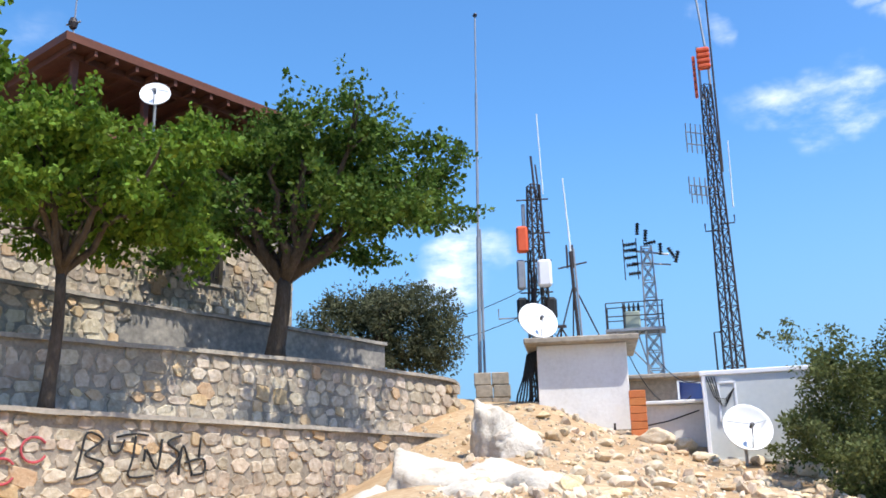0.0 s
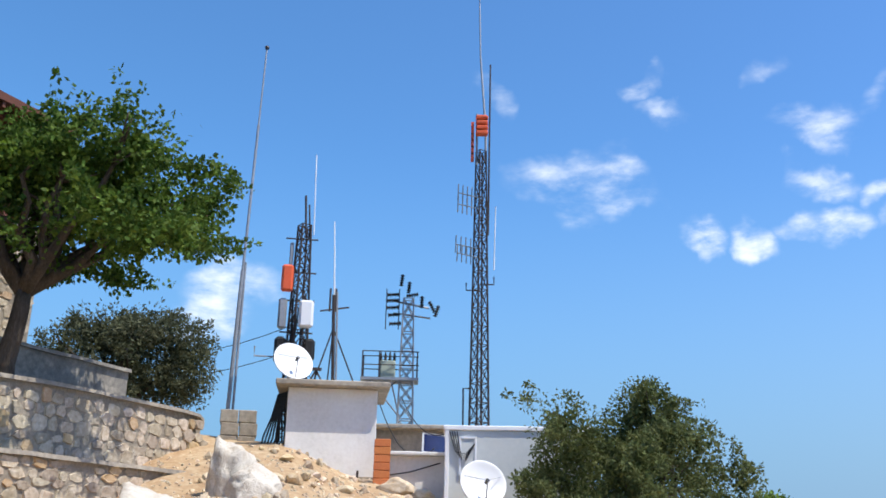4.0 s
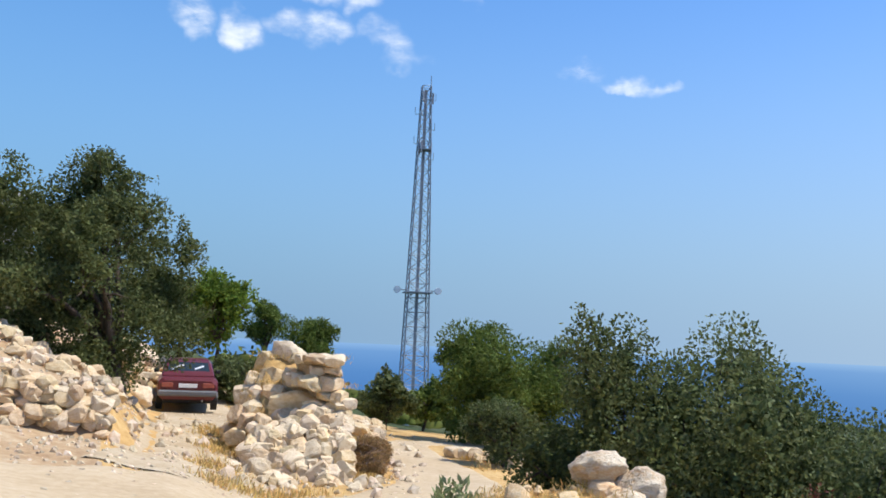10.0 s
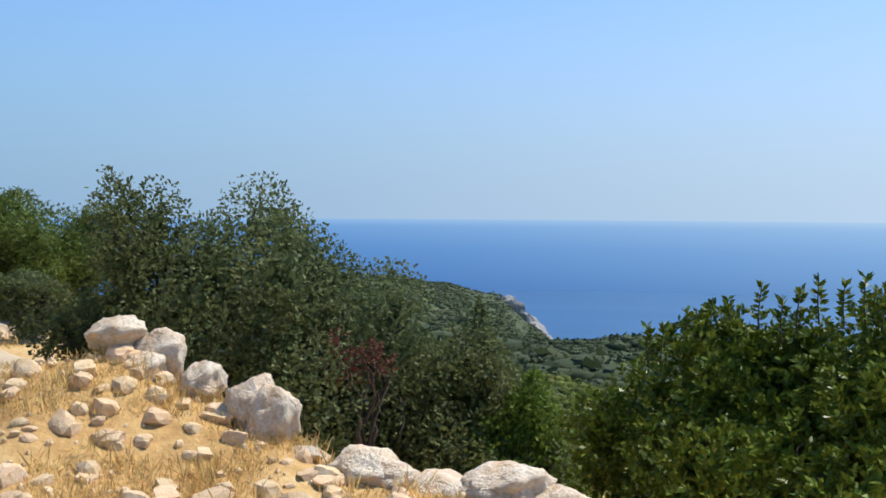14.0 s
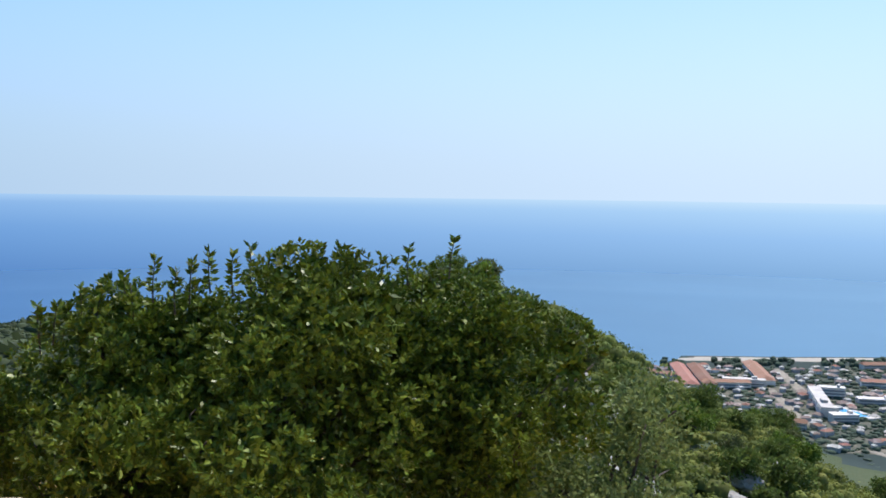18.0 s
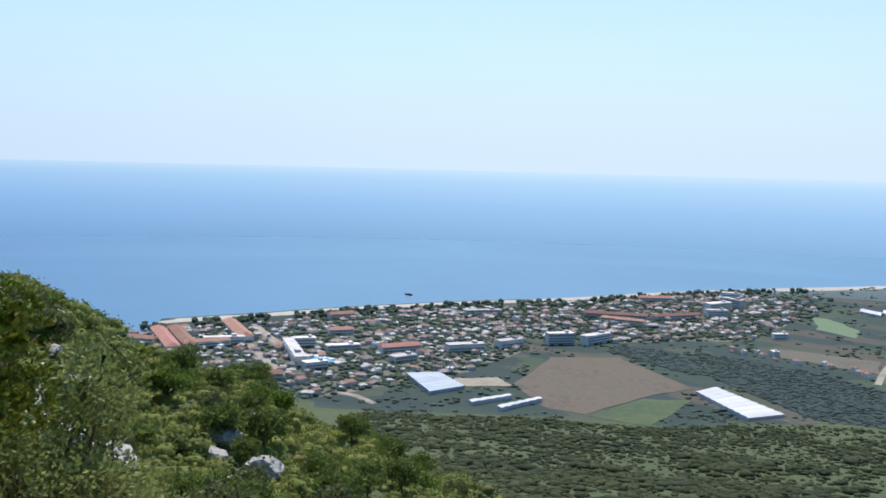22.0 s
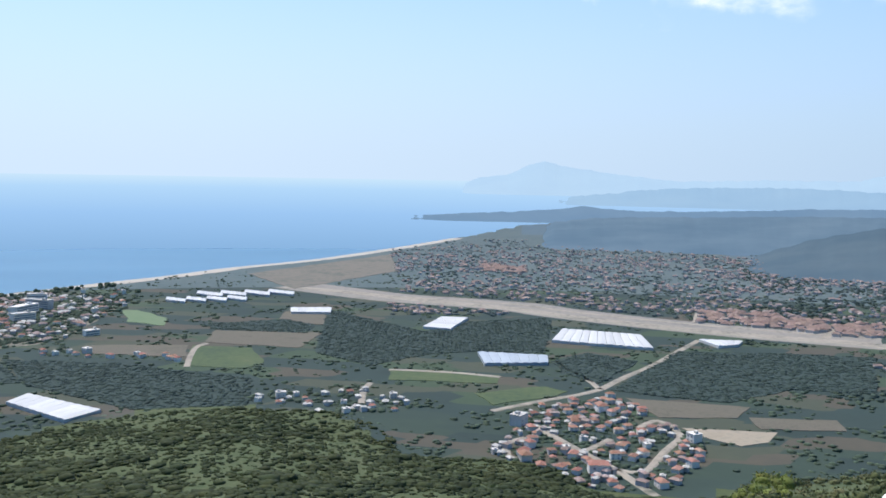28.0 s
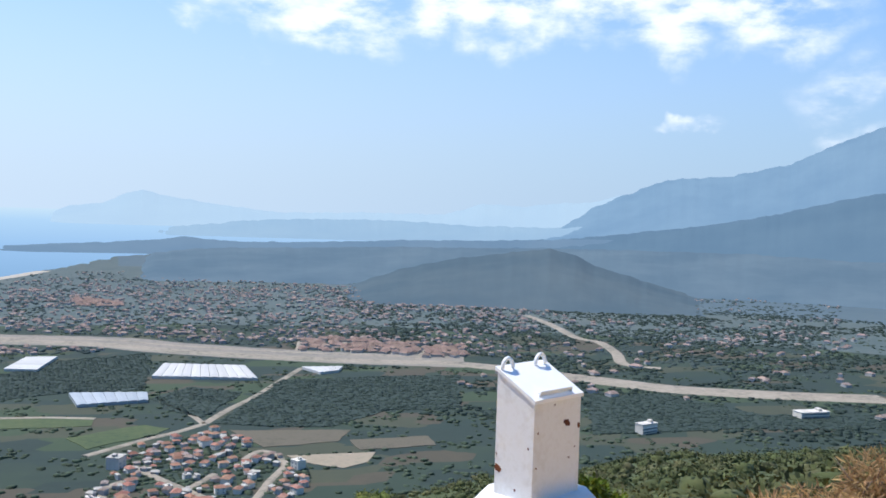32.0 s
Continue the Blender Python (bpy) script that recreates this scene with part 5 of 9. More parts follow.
def tall_pole():
    b = at(-2.0, 30.0, 4.7)
    t = thing("guyed_pole", "tall thin galvanised telescopic mast with a ball tip", "mast", Matrix.Translation(b))
    h = 13.4
    lean = Vector((0.25, 0.0, 0))
    for f0, f1, r in ((0, 0.4, 0.062), (0.4, 0.78, 0.045), (0.78, 1.0, 0.028)):
        part("section", Geo().tube([lean * f0 + Vector((0, 0, h * f0 - (0.3 if f0 == 0 else 0.1))), lean * f1 + Vector((0, 0, h * f1))], r, 10), STEEL_GREY if f0 < 0.35 or f0 > 0.7 else STEEL_PALE, t)
    part("second_tube", Geo().tube([(0.17, 0, -0.2), (0.17, 0, h * 0.42)], 0.04, 8), STEEL_PALE, t)
    part("ball_tip", Geo().lathe([(0.0, h - 0.08), (0.06, h - 0.05), (0.08, h), (0.06, h + 0.06), (0, h + 0.09)], Matrix.Translation(lean), 12), STEEL_DARK, t)


tall_pole()


def panel_antenna(parent, mat, size, m, label=""):
    p = part("panel_antenna", Geo().box(size, m, bevel=min(size) * 0.3), mat, parent, label)
    return p


def mast_one():
    b = at(-5.75, 29.0, 4.1)
    t, corner = lattice("crowded_lattice_mast", "dark lattice mast crowded with panel antennas behind the hut", b, 7.3, 0.62, 0.3, 11, STEEL_DARK, turn=20, brace=0.018)
    turn = Matrix.Rotation(radians(-5.75 - 20), 4, "Z")
    def spot(x, y, z):
        return Matrix.Rotation(radians(-25.75), 4, "Z") @ Matrix.Translation((x, y, z))
    panel_antenna(t, RED_PAINT, (0.36, 0.22, 0.85), spot(-0.42, -0.3, 5.45), "orange-red panel antenna")
    panel_antenna(t, WHITE_PAINT, (0.44, 0.24, 0.85), spot(0.22, -0.5, 4.3), "white panel antenna")
    panel_antenna(t, STEEL_GREY, (0.26, 0.2, 0.95), spot(-0.5, -0.2, 4.35), "pale grey panel antenna")
    panel_antenna(t, BLACK, (0.35, 0.3, 0.8), spot(-0.5, -0.1, 3.25), "dark equipment box")
    panel_antenna(t, BLACK, (0.4, 0.3, 0.7), spot(0.35, 0.0, 3.3), "dark equipment box")
    panel_antenna(t, STEEL_GREY, (0.12, 0.1, 0.8), spot(-0.35, 0.0, 6.3), "slim grey antenna")
    for x, z0, z1, r, m in ((0.05, 7.0, 8.3, 0.04, STEEL_DARK), (0.18, 6.9, 8.0, 0.03, STEEL_DARK), (0.3, 7.0, 9.75, 0.022, FIBREGLASS), (-0.3, 5.2, 6.4, 0.03, STEEL_DARK)):
        part("whip_antenna", Geo().tube([spot(x, 0, 0) @ Vector((0, 0, z0)), spot(x - 0.08, 0, 0) @ Vector((0, 0, z1))], r, 6), m, t)
    for z in (2.8, 3.8, 4.8, 5.7, 6.8):
        part("arm", Geo().tube([spot(-0.55, -0.1, z) @ Vector(), spot(0.45, -0.1, z) @ Vector()], 0.025, 6), STEEL_DARK, t)
    part("side_arm", Geo().tube([spot(-1.25, 0, 3.35) @ Vector(), spot(-1.25, 0, 3.05) @ Vector(), spot(0.5, 0, 3.05) @ Vector()], 0.025, 6), STEEL_GREY, t)
    for i in range(10):
        rng = random.Random(i)
        x = rng.uniform(-0.25, 0.25)
        part("feeder_cable", Geo().tube([spot(x + rng.uniform(-0.1, 0.1), -0.15, z) @ Vector() for z in (0, 1.5, 3.0, 4.2 + rng.random())], 0.022, 5), BLACK, t)
    dish("hut_dish", "white oval dish above the hut roof", tuple(at(-5.55, 26.7, 6.55)), (0.28, -0.9, 0.4), 0.56, 0.5, foot=tuple(at(-5.55, 27.0, 5.9)))


mast_one()


def slim_antenna():
    b = at(-8.05, 27.6, 5.9)
    t = thing("tripod_antenna", "slim dark tripod mast with cross arm and white whip", "antenna", Matrix.Translation(b) @ Matrix.Rotation(radians(-8), 4, "Z"))
    part("pole", Geo().tube([(0, 0, 0), (-0.12, 0, 2.9)], 0.05, 8), STEEL_DARK, t)
    part("conduit", Geo().tube([(0.09, 0, 0), (-0.02, 0, 3.0)], 0.03, 6), STEEL_GREY, t)
    for x, y in ((-0.65, -0.1), (0.75, 0.3), (-0.2, 0.6)):
        part("strut", Geo().tube([(x, y, 0), (-0.08, 0, 1.9)], 0.022, 6), STEEL_DARK, t)
    part("cross_arm", Geo().tube([(-0.5, 0, 2.4), (0.35, 0, 2.55)], 0.025, 6), STEEL_DARK, t)
    for x in (-0.22, -0.05):
        part("dipole", Geo().tube([(x, 0, 2.4), (x, 0, 3.1)], 0.03, 6), STEEL_DARK, t)
    part("whip", Geo().tube([(-0.1, 0, 2.9), (-0.22, 0, 5.2)], [0.028, 0.018], 6), FIBREGLASS, t)
    t2 = thing("short_tripod", "short dark steel tripod on the hut roof", "stand", Matrix.Translation(at(-7.0, 27.3, 5.9)))
    part("head", Geo().box((0.3, 0.1, 0.08), None, (0, 0, 0.62)), STEEL_DARK, t2)
    for x, y in ((-0.3, -0.1), (0.3, -0.1), (0, 0.3)):
        part("leg", Geo().tube([(x, y, 0), (0, 0, 0.6)], 0.025, 6), STEEL_DARK, t2)


slim_antenna()


def pylon():
    b = at(-12.4, 31.5, 3.4)
    t, corner = lattice("power_pylon", "small galvanised lattice pylon with insulators and a transformer platform", b, 6.4, 0.6, 0.34, 11, STEEL_GREY, turn=-12.4, leg=0.035, brace=0.018)
    M = Matrix()
    g = Geo()
    part("platform", Geo().box((1.9, 0.9, 0.08), None, (-0.55, 0, 3.6)), STEEL_GREY, t)
    for x in (-1.45, -0.9, 0.35):
        for y in (-0.42, 0.42):
            part("rail_post", Geo().tube([(x, y, 3.6), (x, y, 4.5)], 0.022, 6), STEEL_DARK, t)
    for y in (-0.42, 0.42):
        for z in (4.05, 4.5):
            part("rail", Geo().tube([(-1.45, y, z), (0.4, y, z)], 0.018, 6), STEEL_DARK, t)
    for x in (-1.2, -0.5):
        part("strut", Geo().tube([(x, -0.3, 3.56), (-0.2, -0.2, 2.4)], 0.025, 6), STEEL_GREY, t)
    part("transformer", Geo().box((0.5, 0.4, 0.6), None, (-0.62, 0, 3.95), 0.04), material("grey_green_enamel", [(0.30, 0.34, 0.26), (0.40, 0.43, 0.34)], 3, 6, 0.6, 0.05), t, "grey-green transformer tank")
    for i in range(4):
        part("bushing", Geo().lathe([(0.03, 4.25), (0.06, 4.3), (0.035, 4.35), (0.06, 4.4), (0.035, 4.45), (0.02, 4.55)], Matrix.Translation((-0.86 + i * 0.15, 0, 0)), 8), BLACK, t)
    part("beam", Geo().tube([(-0.65, 0, 6.35), (0.7, 0, 6.1)], 0.035, 6), STEEL_GREY, t)
    part("beam", Geo().tube([(-0.5, 0, 5.9), (0.75, 0, 5.75)], 0.03, 6), STEEL_GREY, t)
    rng = random.Random(4)
    for x, z, lean in ((-0.55, 6.5, 1.5), (-0.55, 6.3, 1.5), (-0.55, 6.05, 1.5), (-0.5, 5.8, 1.5), (-0.45, 5.5, 1.5), (0.0, 6.75, 0.1), (-0.25, 7.0, 0.1), (0.45, 6.25, 0.0), (0.8, 6.1, -0.5), (0.95, 5.95, 0.3), (0.1, 6.5, 1.4)):
        m = Matrix.Translation((x, -0.15, z)) @ Matrix.Rotation(lean, 4, "Y")
        prof = []
        for k in range(5):
            prof += [(0.035, -0.18 + k * 0.085), (0.085, -0.165 + k * 0.085), (0.035, -0.12 + k * 0.085)]
        part("insulator", Geo().lathe(prof, m, 10), BLACK, t)
    for x in (-0.75, -0.32):
        part("frame_rod", Geo().tube([(x, -0.15, 5.3), (x, -0.15, 6.7)], 0.018, 5), STEEL_DARK, t)


pylon()


def mast_two():
    b = at(-16.8, 30.0, 3.65)
    t, corner = lattice("tall_lattice_mast", "tall dark lattice mast with red and grey antennas behind the cabin", b, 11.0, 0.48, 0.25, 18, STEEL_DARK, turn=15, leg=0.042, brace=0.016)
    def spot(x, y, z):
        return Matrix.Rotation(radians(-32), 4, "Z") @ Matrix.Translation((x, y, z))
    for i in range(4):
        panel_antenna(t, RED_PAINT, (0.42, 0.25, 0.17), spot(0.02, -0.28, 11.55 + i * 0.19), "orange-red finned antenna")
    for i in range(6):
        part("antenna_fin", Geo().box((0.1, 0.3, 0.16), spot(-0.3, 0.0, 10.75 + i * 0.24)), RED_PAINT, t)
    part("antenna_spine", Geo().tube([spot(-0.15, 0, 10.5) @ Vector(), spot(-0.15, 0, 12.4) @ Vector()], 0.045, 6), STEEL_GREY, t)
    part("antenna_spine", Geo().tube([spot(0.15, 0, 10.6) @ Vector(), spot(0.15, 0, 12.3) @ Vector()], 0.045, 6), STEEL_GREY, t)
    part("whip_antenna", Geo().tube([spot(0.12, 0, 12.2) @ Vector(), spot(-0.05, 0, 14.6) @ Vector(), spot(-0.12, 0, 18.0) @ Vector()], [0.045, 0.035, 0.02], 6), STEEL_GREY, t)
    part("whip_antenna", Geo().tube([spot(0.25, 0, 8.0) @ Vector(), spot(0.3, 0, 14.3) @ Vector()], [0.04, 0.03], 6), STEEL_DARK, t)
    part("whip_antenna", Geo().tube([spot(0.45, 0, 6.8) @ Vector(), spot(0.5, 0, 9.0) @ Vector()], [0.025, 0.018], 6), FIBREGLASS, t)
    for z, sx in ((9.3, -0.75), (8.9, -0.75), (7.5, -0.8), (7.2, -0.75)):
        part("yagi_boom", Geo().tube([spot(0, 0, z) @ Vector(), spot(sx, -0.3, z + 0.08) @ Vector()], 0.02, 5), STEEL_GREY, t)
        for k in range(4):
            f = 0.4 + 0.2 * k
            c = spot(sx * f, -0.3 * f, z + 0.08 * f) @ Vector()
            part("yagi_element", Geo().tube([c + Vector((0.05, 0.1, -0.26)), c + Vector((-0.05, -0.1, 0.26))], 0.02, 5), STEEL_GREY, t)
    for z, x in ((6.3, 0.45), (6.1, -0.45)):
        part("arm", Geo().tube([spot(0, 0, z) @ Vector(), spot(x, 0, z) @ Vector(), spot(x, 0, z + 0.25) @ Vector()], 0.025, 5), STEEL_DARK, t)
    part("side_rod", Geo().tube([spot(-0.3, 0, 2.9) @ Vector(), spot(-0.5, 0, 2.9) @ Vector(), spot(-0.5, 0, 1.7) @ Vector(), spot(-0.3, 0, 1.7) @ Vector()], 0.03, 6), STEEL_DARK, t)


mast_two()


def far_tower():
    b = at(-45.15, 105.0, -8.2)
    t, corner = lattice("telecom_tower", "tall grey galvanised telecom tower on the slope", b, 38.3, 3.15, 1.0, 24, STEEL_PALE, turn=-45 + 8, leg=0.085, brace=0.032)
    for f, s in ((0.39, 3.0), (0.81, 1.5)):
        part("platform", Geo().box((s, s, 0.12), None, (0, 0, 38.3 * f)), STEEL_PALE, t)
    for f, n in ((0.8, 3), (0.95, 3)):
        for i in range(n):
            a = 2 * math.pi * i / n
            r = 0.8
            part("panel_antenna", Geo().box((0.2, 0.12, 1.3), Matrix.Translation((r * math.cos(a), r * math.sin(a), 38.3 * f + 0.6)) @ Matrix.Rotation(a, 4, "Z"), bevel=0.04), STEEL_PALE, t)
    for i in range(5):
        part("side_arm", Geo().tube([(0, 0, 30 + i * 1.7), (1.15 * (-1) ** i, 0.2, 30 + i * 1.7), (1.15 * (-1) ** i, 0.2, 30.8 + i * 1.7)], 0.04, 5), STEEL_PALE, t)
    for x in (-2.3, 2.3):
        part("drum_dish", Geo().tube([(x, -0.3, 15.2), (x, 0.2, 15.2)], 0.38, 14), FIBREGLASS, t)
        part("side_arm", Geo().tube([(x * 0.5, 0, 15.2), (x, 0, 15.2)], 0.05, 5), STEEL_PALE, t)
    part("ladder", Geo().box((0.35, 0.05, 38), None, (0, 0.3, 19)), STEEL_PALE, t)
    part("top_rod", Geo().tube([(0.5, 0, 38), (0.5, 0, 39.6)], 0.05, 5), STEEL_PALE, t)


far_tower()


# ---- trees on the terraces ----
LEAF_MULBERRY_DARK = leaf_material("dark_mulberry_leaves", [(0.032, 0.066, 0.011), (0.075, 0.125, 0.02), (0.18, 0.265, 0.048)])


def on_ground(az, r, sink=0.0):
    p = at(az, r)
    return Vector((p.x, p.y, ground_z(p.x, p.y) - sink))


tree("terrace_tree", "leafy bright green mulberry tree on the low terrace", "tree", at(22.4, 18.2, 3.3), at(20.3, 18.0, 7.1), (2.5, 2.3, 1.45), 32000, 0.14, LEAF_TERRACE, 0.13, 34, 11, 0.9, droop=0.3, slim=0.31, fork=0.55, shoots=130, size=0.34, core=12, thin=0.007, reach=1.12, heart=0.5, long=2.2)
tree("terrace_tree", "broad dark green mulberry tree on the middle terrace", "tree", at(10.2, 22.9, 4.95), at(7.9, 22.6, 8.5), (3.8, 2.9, 2.15), 42000, 0.145, LEAF_MULBERRY_DARK, 0.24, 44, 12, 0.9, droop=0.3, slim=0.31, fork=0.42, shoots=170, size=0.32, core=12, thin=0.007, reach=1.15, heart=0.5, long=2.4, tips=14)
tree("terrace_tree", "green mulberry tree at the edge of the terrace", "tree", at(32.5, 18.0, 3.3), at(30.6, 17.6, 8.6), (1.5, 1.5, 2.0), 7000, 0.17, LEAF_TERRACE, 0.12, 18, 13, 0.9, droop=0.3, slim=0.38, shoots=60, core=60, reach=1.1, heart=0.5, long=2.2, size=0.36)
tree("dark_conifer", "dark shaggy conifer behind the parapet", "tree", at(4.5, 33.0, 3.0), at(4.3, 33.0, 6.9), (3.3, 2.3, 2.4), 38000, 0.15, LEAF_DARK, 0.2, 30, 14, 0.5, slim=0.2, shoots=80, core=40)

# ---- trees round the track ----
tree("holm_oak", "dense dark holm oak leaning over the rubble slope", "tree", on_ground(-28.5, 21.5, 0.1), at(-26.1, 22.0, 2.75), (2.65, 2.5, 2.4), 96000, 0.095, LEAF_OLIVE, 0.15, 44, 124, 0.45, slim=0.26, fork=0.3, shoots=150, size=0.34, core=12, thin=0.006, reach=1.02, low=-0.97, long=2.0, tips=12)
tree("shrub", "bright green shrub behind the parked car", "bush", on_ground(-33.5, 34, 0.1), at(-33.4, 34, 2.0), (1.5, 1.4, 1.8), 9000, 0.15, LEAF_BRIGHT, 0.08, 12, 22, 0.6, shoots=30, core=40)
tree("shrub", "olive green shrub behind the parked car", "bush", on_ground(-31.5, 36, 0.1), at(-31.6, 36, 1.9), (1.7, 1.5, 2.1), 9000, 0.14, LEAF_OLIVE, 0.08, 12, 23, 0.6, shoots=30, core=40)
tree("shrub", "low grey-green shrub beside the car", "bush", on_ground(-35.2, 31, 0.1), at(-35.0, 31, -0.1), (1.3, 1.2, 0.9), 6000, 0.13, LEAF_GREY, 0.06, 8, 24, 0.4)
tree("young_pine", "small round pine beyond the ruined wall", "tree", on_ground(-36.2, 44, 0.1), at(-36.2, 44, 1.9), (1.2, 1.2, 1.2), 6000, 0.18, LEAF_PINE, 0.08, 12, 25, 0.5, slim=0.16, shoots=20)
tree("young_pine", "small cone-shaped pine beyond the ruined wall", "tree", on_ground(-39.3, 42, 0.1), at(-39.2, 42, 0.8), (1.4, 1.3, 1.6), 7000, 0.18, LEAF_PINE, 0.08, 12, 26, 0.5, slim=0.16, shoots=20)
tree("shrub", "low olive shrub where the track bends away", "bush", on_ground(-43.6, 33, 0.1), at(-43.6, 33, -0.6), (1.2, 1.1, 1.1), 6000, 0.14, LEAF_GREY, 0.06, 10, 27, 0.5, shoots=20)
tree("shrub", "low green shrub where the track bends away", "bush", on_ground(-45.8, 36, 0.1), at(-45.8, 36, -0.8), (1.2, 1.1, 1.0), 6000, 0.14, LEAF_PINE, 0.06, 10, 28, 0.5, shoots=20)

# ---- bushes along the crest ----
for az, r, caz, cz, rad, n, m, sd, name, label in (
    (-52.0, 29.5, -51.0, 0.2, (2.7, 2.3, 2.1), 44000, LEAF_PINE, 31, "pine_thicket", "green pine thicket beyond the track"),
    (-57.4, 14.3, -57.3, -0.4, (1.45, 1.7, 2.5), 52000, LEAF_OLIVE, 32, "wild_olive", "tall grey-green wild olive above the rocks"),
    (-63.0, 13.6, -63.2, -0.8, (2.2, 1.9, 2.55), 60000, LEAF_GREY, 33, "wild_olive", "broad grey-green wild olive above the rocks"),
    (-68.5, 13.0, -68.6, -1.3, (2.0, 1.8, 2.45), 46000, LEAF_GREY, 34, "wild_olive", "grey-green wild olive leaning to the slope"),
    (-73.5, 13.0, -73.6, -1.5, (1.7, 1.6, 1.9), 36000, LEAF_OLIVE, 35, "holm_oak_bush", "low dark holm oak bush on the slope"),
    (-78.0, 12.6, -77.6, -2.1, (1.15, 1.3, 1.6), 26000, LEAF_BRIGHT, 36, "holm_oak_bush", "low green holm oak bush below the rocks"),
    (-50.6, 21.0, -50.5, -0.15, (0.85, 0.8, 0.72), 16000, LEAF_GREY, 37, "shrub", "soft grey-green shrub beside the track")):
    tree(name, label, "bush", on_ground(az, r, 0.2), at(caz, r, cz), rad, int(n * 0.95), 0.072 if r < 16 else 0.06 if r < 22 else 0.15, m, 0.08, 30, sd, 0.35, slim=0.27 if m is not LEAF_PINE else 0.16, fork=0.3, tips=11, shoots=34, low=-0.9, size=0.36, thin=0.004, core=7, heart=0.78, reach=0.9)
tree("dead_branch", "withered red-leaved branch among the olives", "branch", on_ground(-69.0, 11.3, 0.1), at(-68.4, 11.5, -0.2), (0.8, 0.6, 0.5), 650, 0.05, LEAF_RED, 0.04, 7, 38, 0.9, fork=0.5, size=0.3, shoots=12)


def carob(label, az, r, z, radii, count, seed, spires, lobes=60):
    """A leathery-leaved bush of leaf rosettes; spires: bearing and top of the shoots that stand above its outline."""
    bush = tree("carob_bush", label, "bush", on_ground(az, r, 0.2), at(az, r, z), radii, count, 0.066, LEAF_CAROB, 0.06, lobes, seed, 0.7, rosette=9, fork=0.3, tips=12, low=-0.7, size=0.27, thin=0.02, core=5, heart=0.84, reach=0.98, shell=0.72, slim=0.23)
    rng = np.random.default_rng(seed)
    base = Vector(bush.matrix_world.translation)
    for saz, top in spires:
        foot = at(saz + rng.uniform(-0.3, 0.3), r - 0.2, top - 0.42) - base
        tip = at(saz, r - 0.2, top - 0.05) - base
        n = 46
        f = 0.08 + 0.92 * rng.random((n, 1)) ** 0.8
        a = rng.uniform(0, 2 * math.pi, (n, 1))
        p = np.array(foot) + (np.array(tip) - np.array(foot)) * f
        way = unit(np.concatenate([np.cos(a) * (1.55 - f), np.sin(a) * (1.55 - f), 0.1 + 0.5 * f], axis=1)) * rng.uniform(0.065, 0.1, (n, 1))
        shoot = part("shoot", leaf_mesh("shoot", p, way, unit(np.cross(way, rng.normal(size=p.shape))) * rng.uniform(0.014, 0.021, (n, 1)), LEAF_CAROB), None, bush)
        part("stem", Geo().tube([foot, foot.lerp(tip, 0.5) + Vector((0.012, 0.01, 0)), tip], [0.008, 0.006, 0.004], 5), BARK, shoot)


carob("large glossy green carob bush below the crest rocks", -98.6, 8.8, -0.57, (2.0, 2.0, 1.57), 10000, 141,
      [(-91.5, 1.07), (-92.6, 0.96), (-94.4, 1.14), (-95.7, 1.11), (-96.7, 1.16), (-97.8, 1.11), (-98.9, 1.05), (-100.4, 1.09), (-101.4, 1.02), (-102.6, 1.1), (-93.5, 1.05), (-99.6, 1.04)])
carob("carob bush with yellowing tips at the edge of the thicket", -89.2, 9.2, -0.45, (0.98, 1.2, 1.25), 4200, 43, [(-85.6, 0.6), (-86.4, 0.68), (-87.6, 0.8), (-88.6, 0.76), (-89.8, 0.86), (-85.4, 0.66)], 36)
carob("upright carob bush at the thicket's sunny end", -108.6, 9.3, -0.42, (1.25, 1.3, 1.2), 4800, 57, [(-104.2, 0.85), (-105.7, 1.14), (-106.5, 0.86), (-108.3, 1.22), (-109.3, 0.8), (-111.0, 0.68)], 36)
tree("shrub", "soft grey-green shrub beside the carob thicket", "bush", on_ground(-116.6, 10.6, 0.2), at(-116.6, 10.6, -1.75), (1.5, 1.5, 1.5), 30000, 0.07, LEAF_SOFT, 0.1, 26, 42, 0.5, slim=0.26, fork=0.3, low=-0.9, size=0.36, core=14)



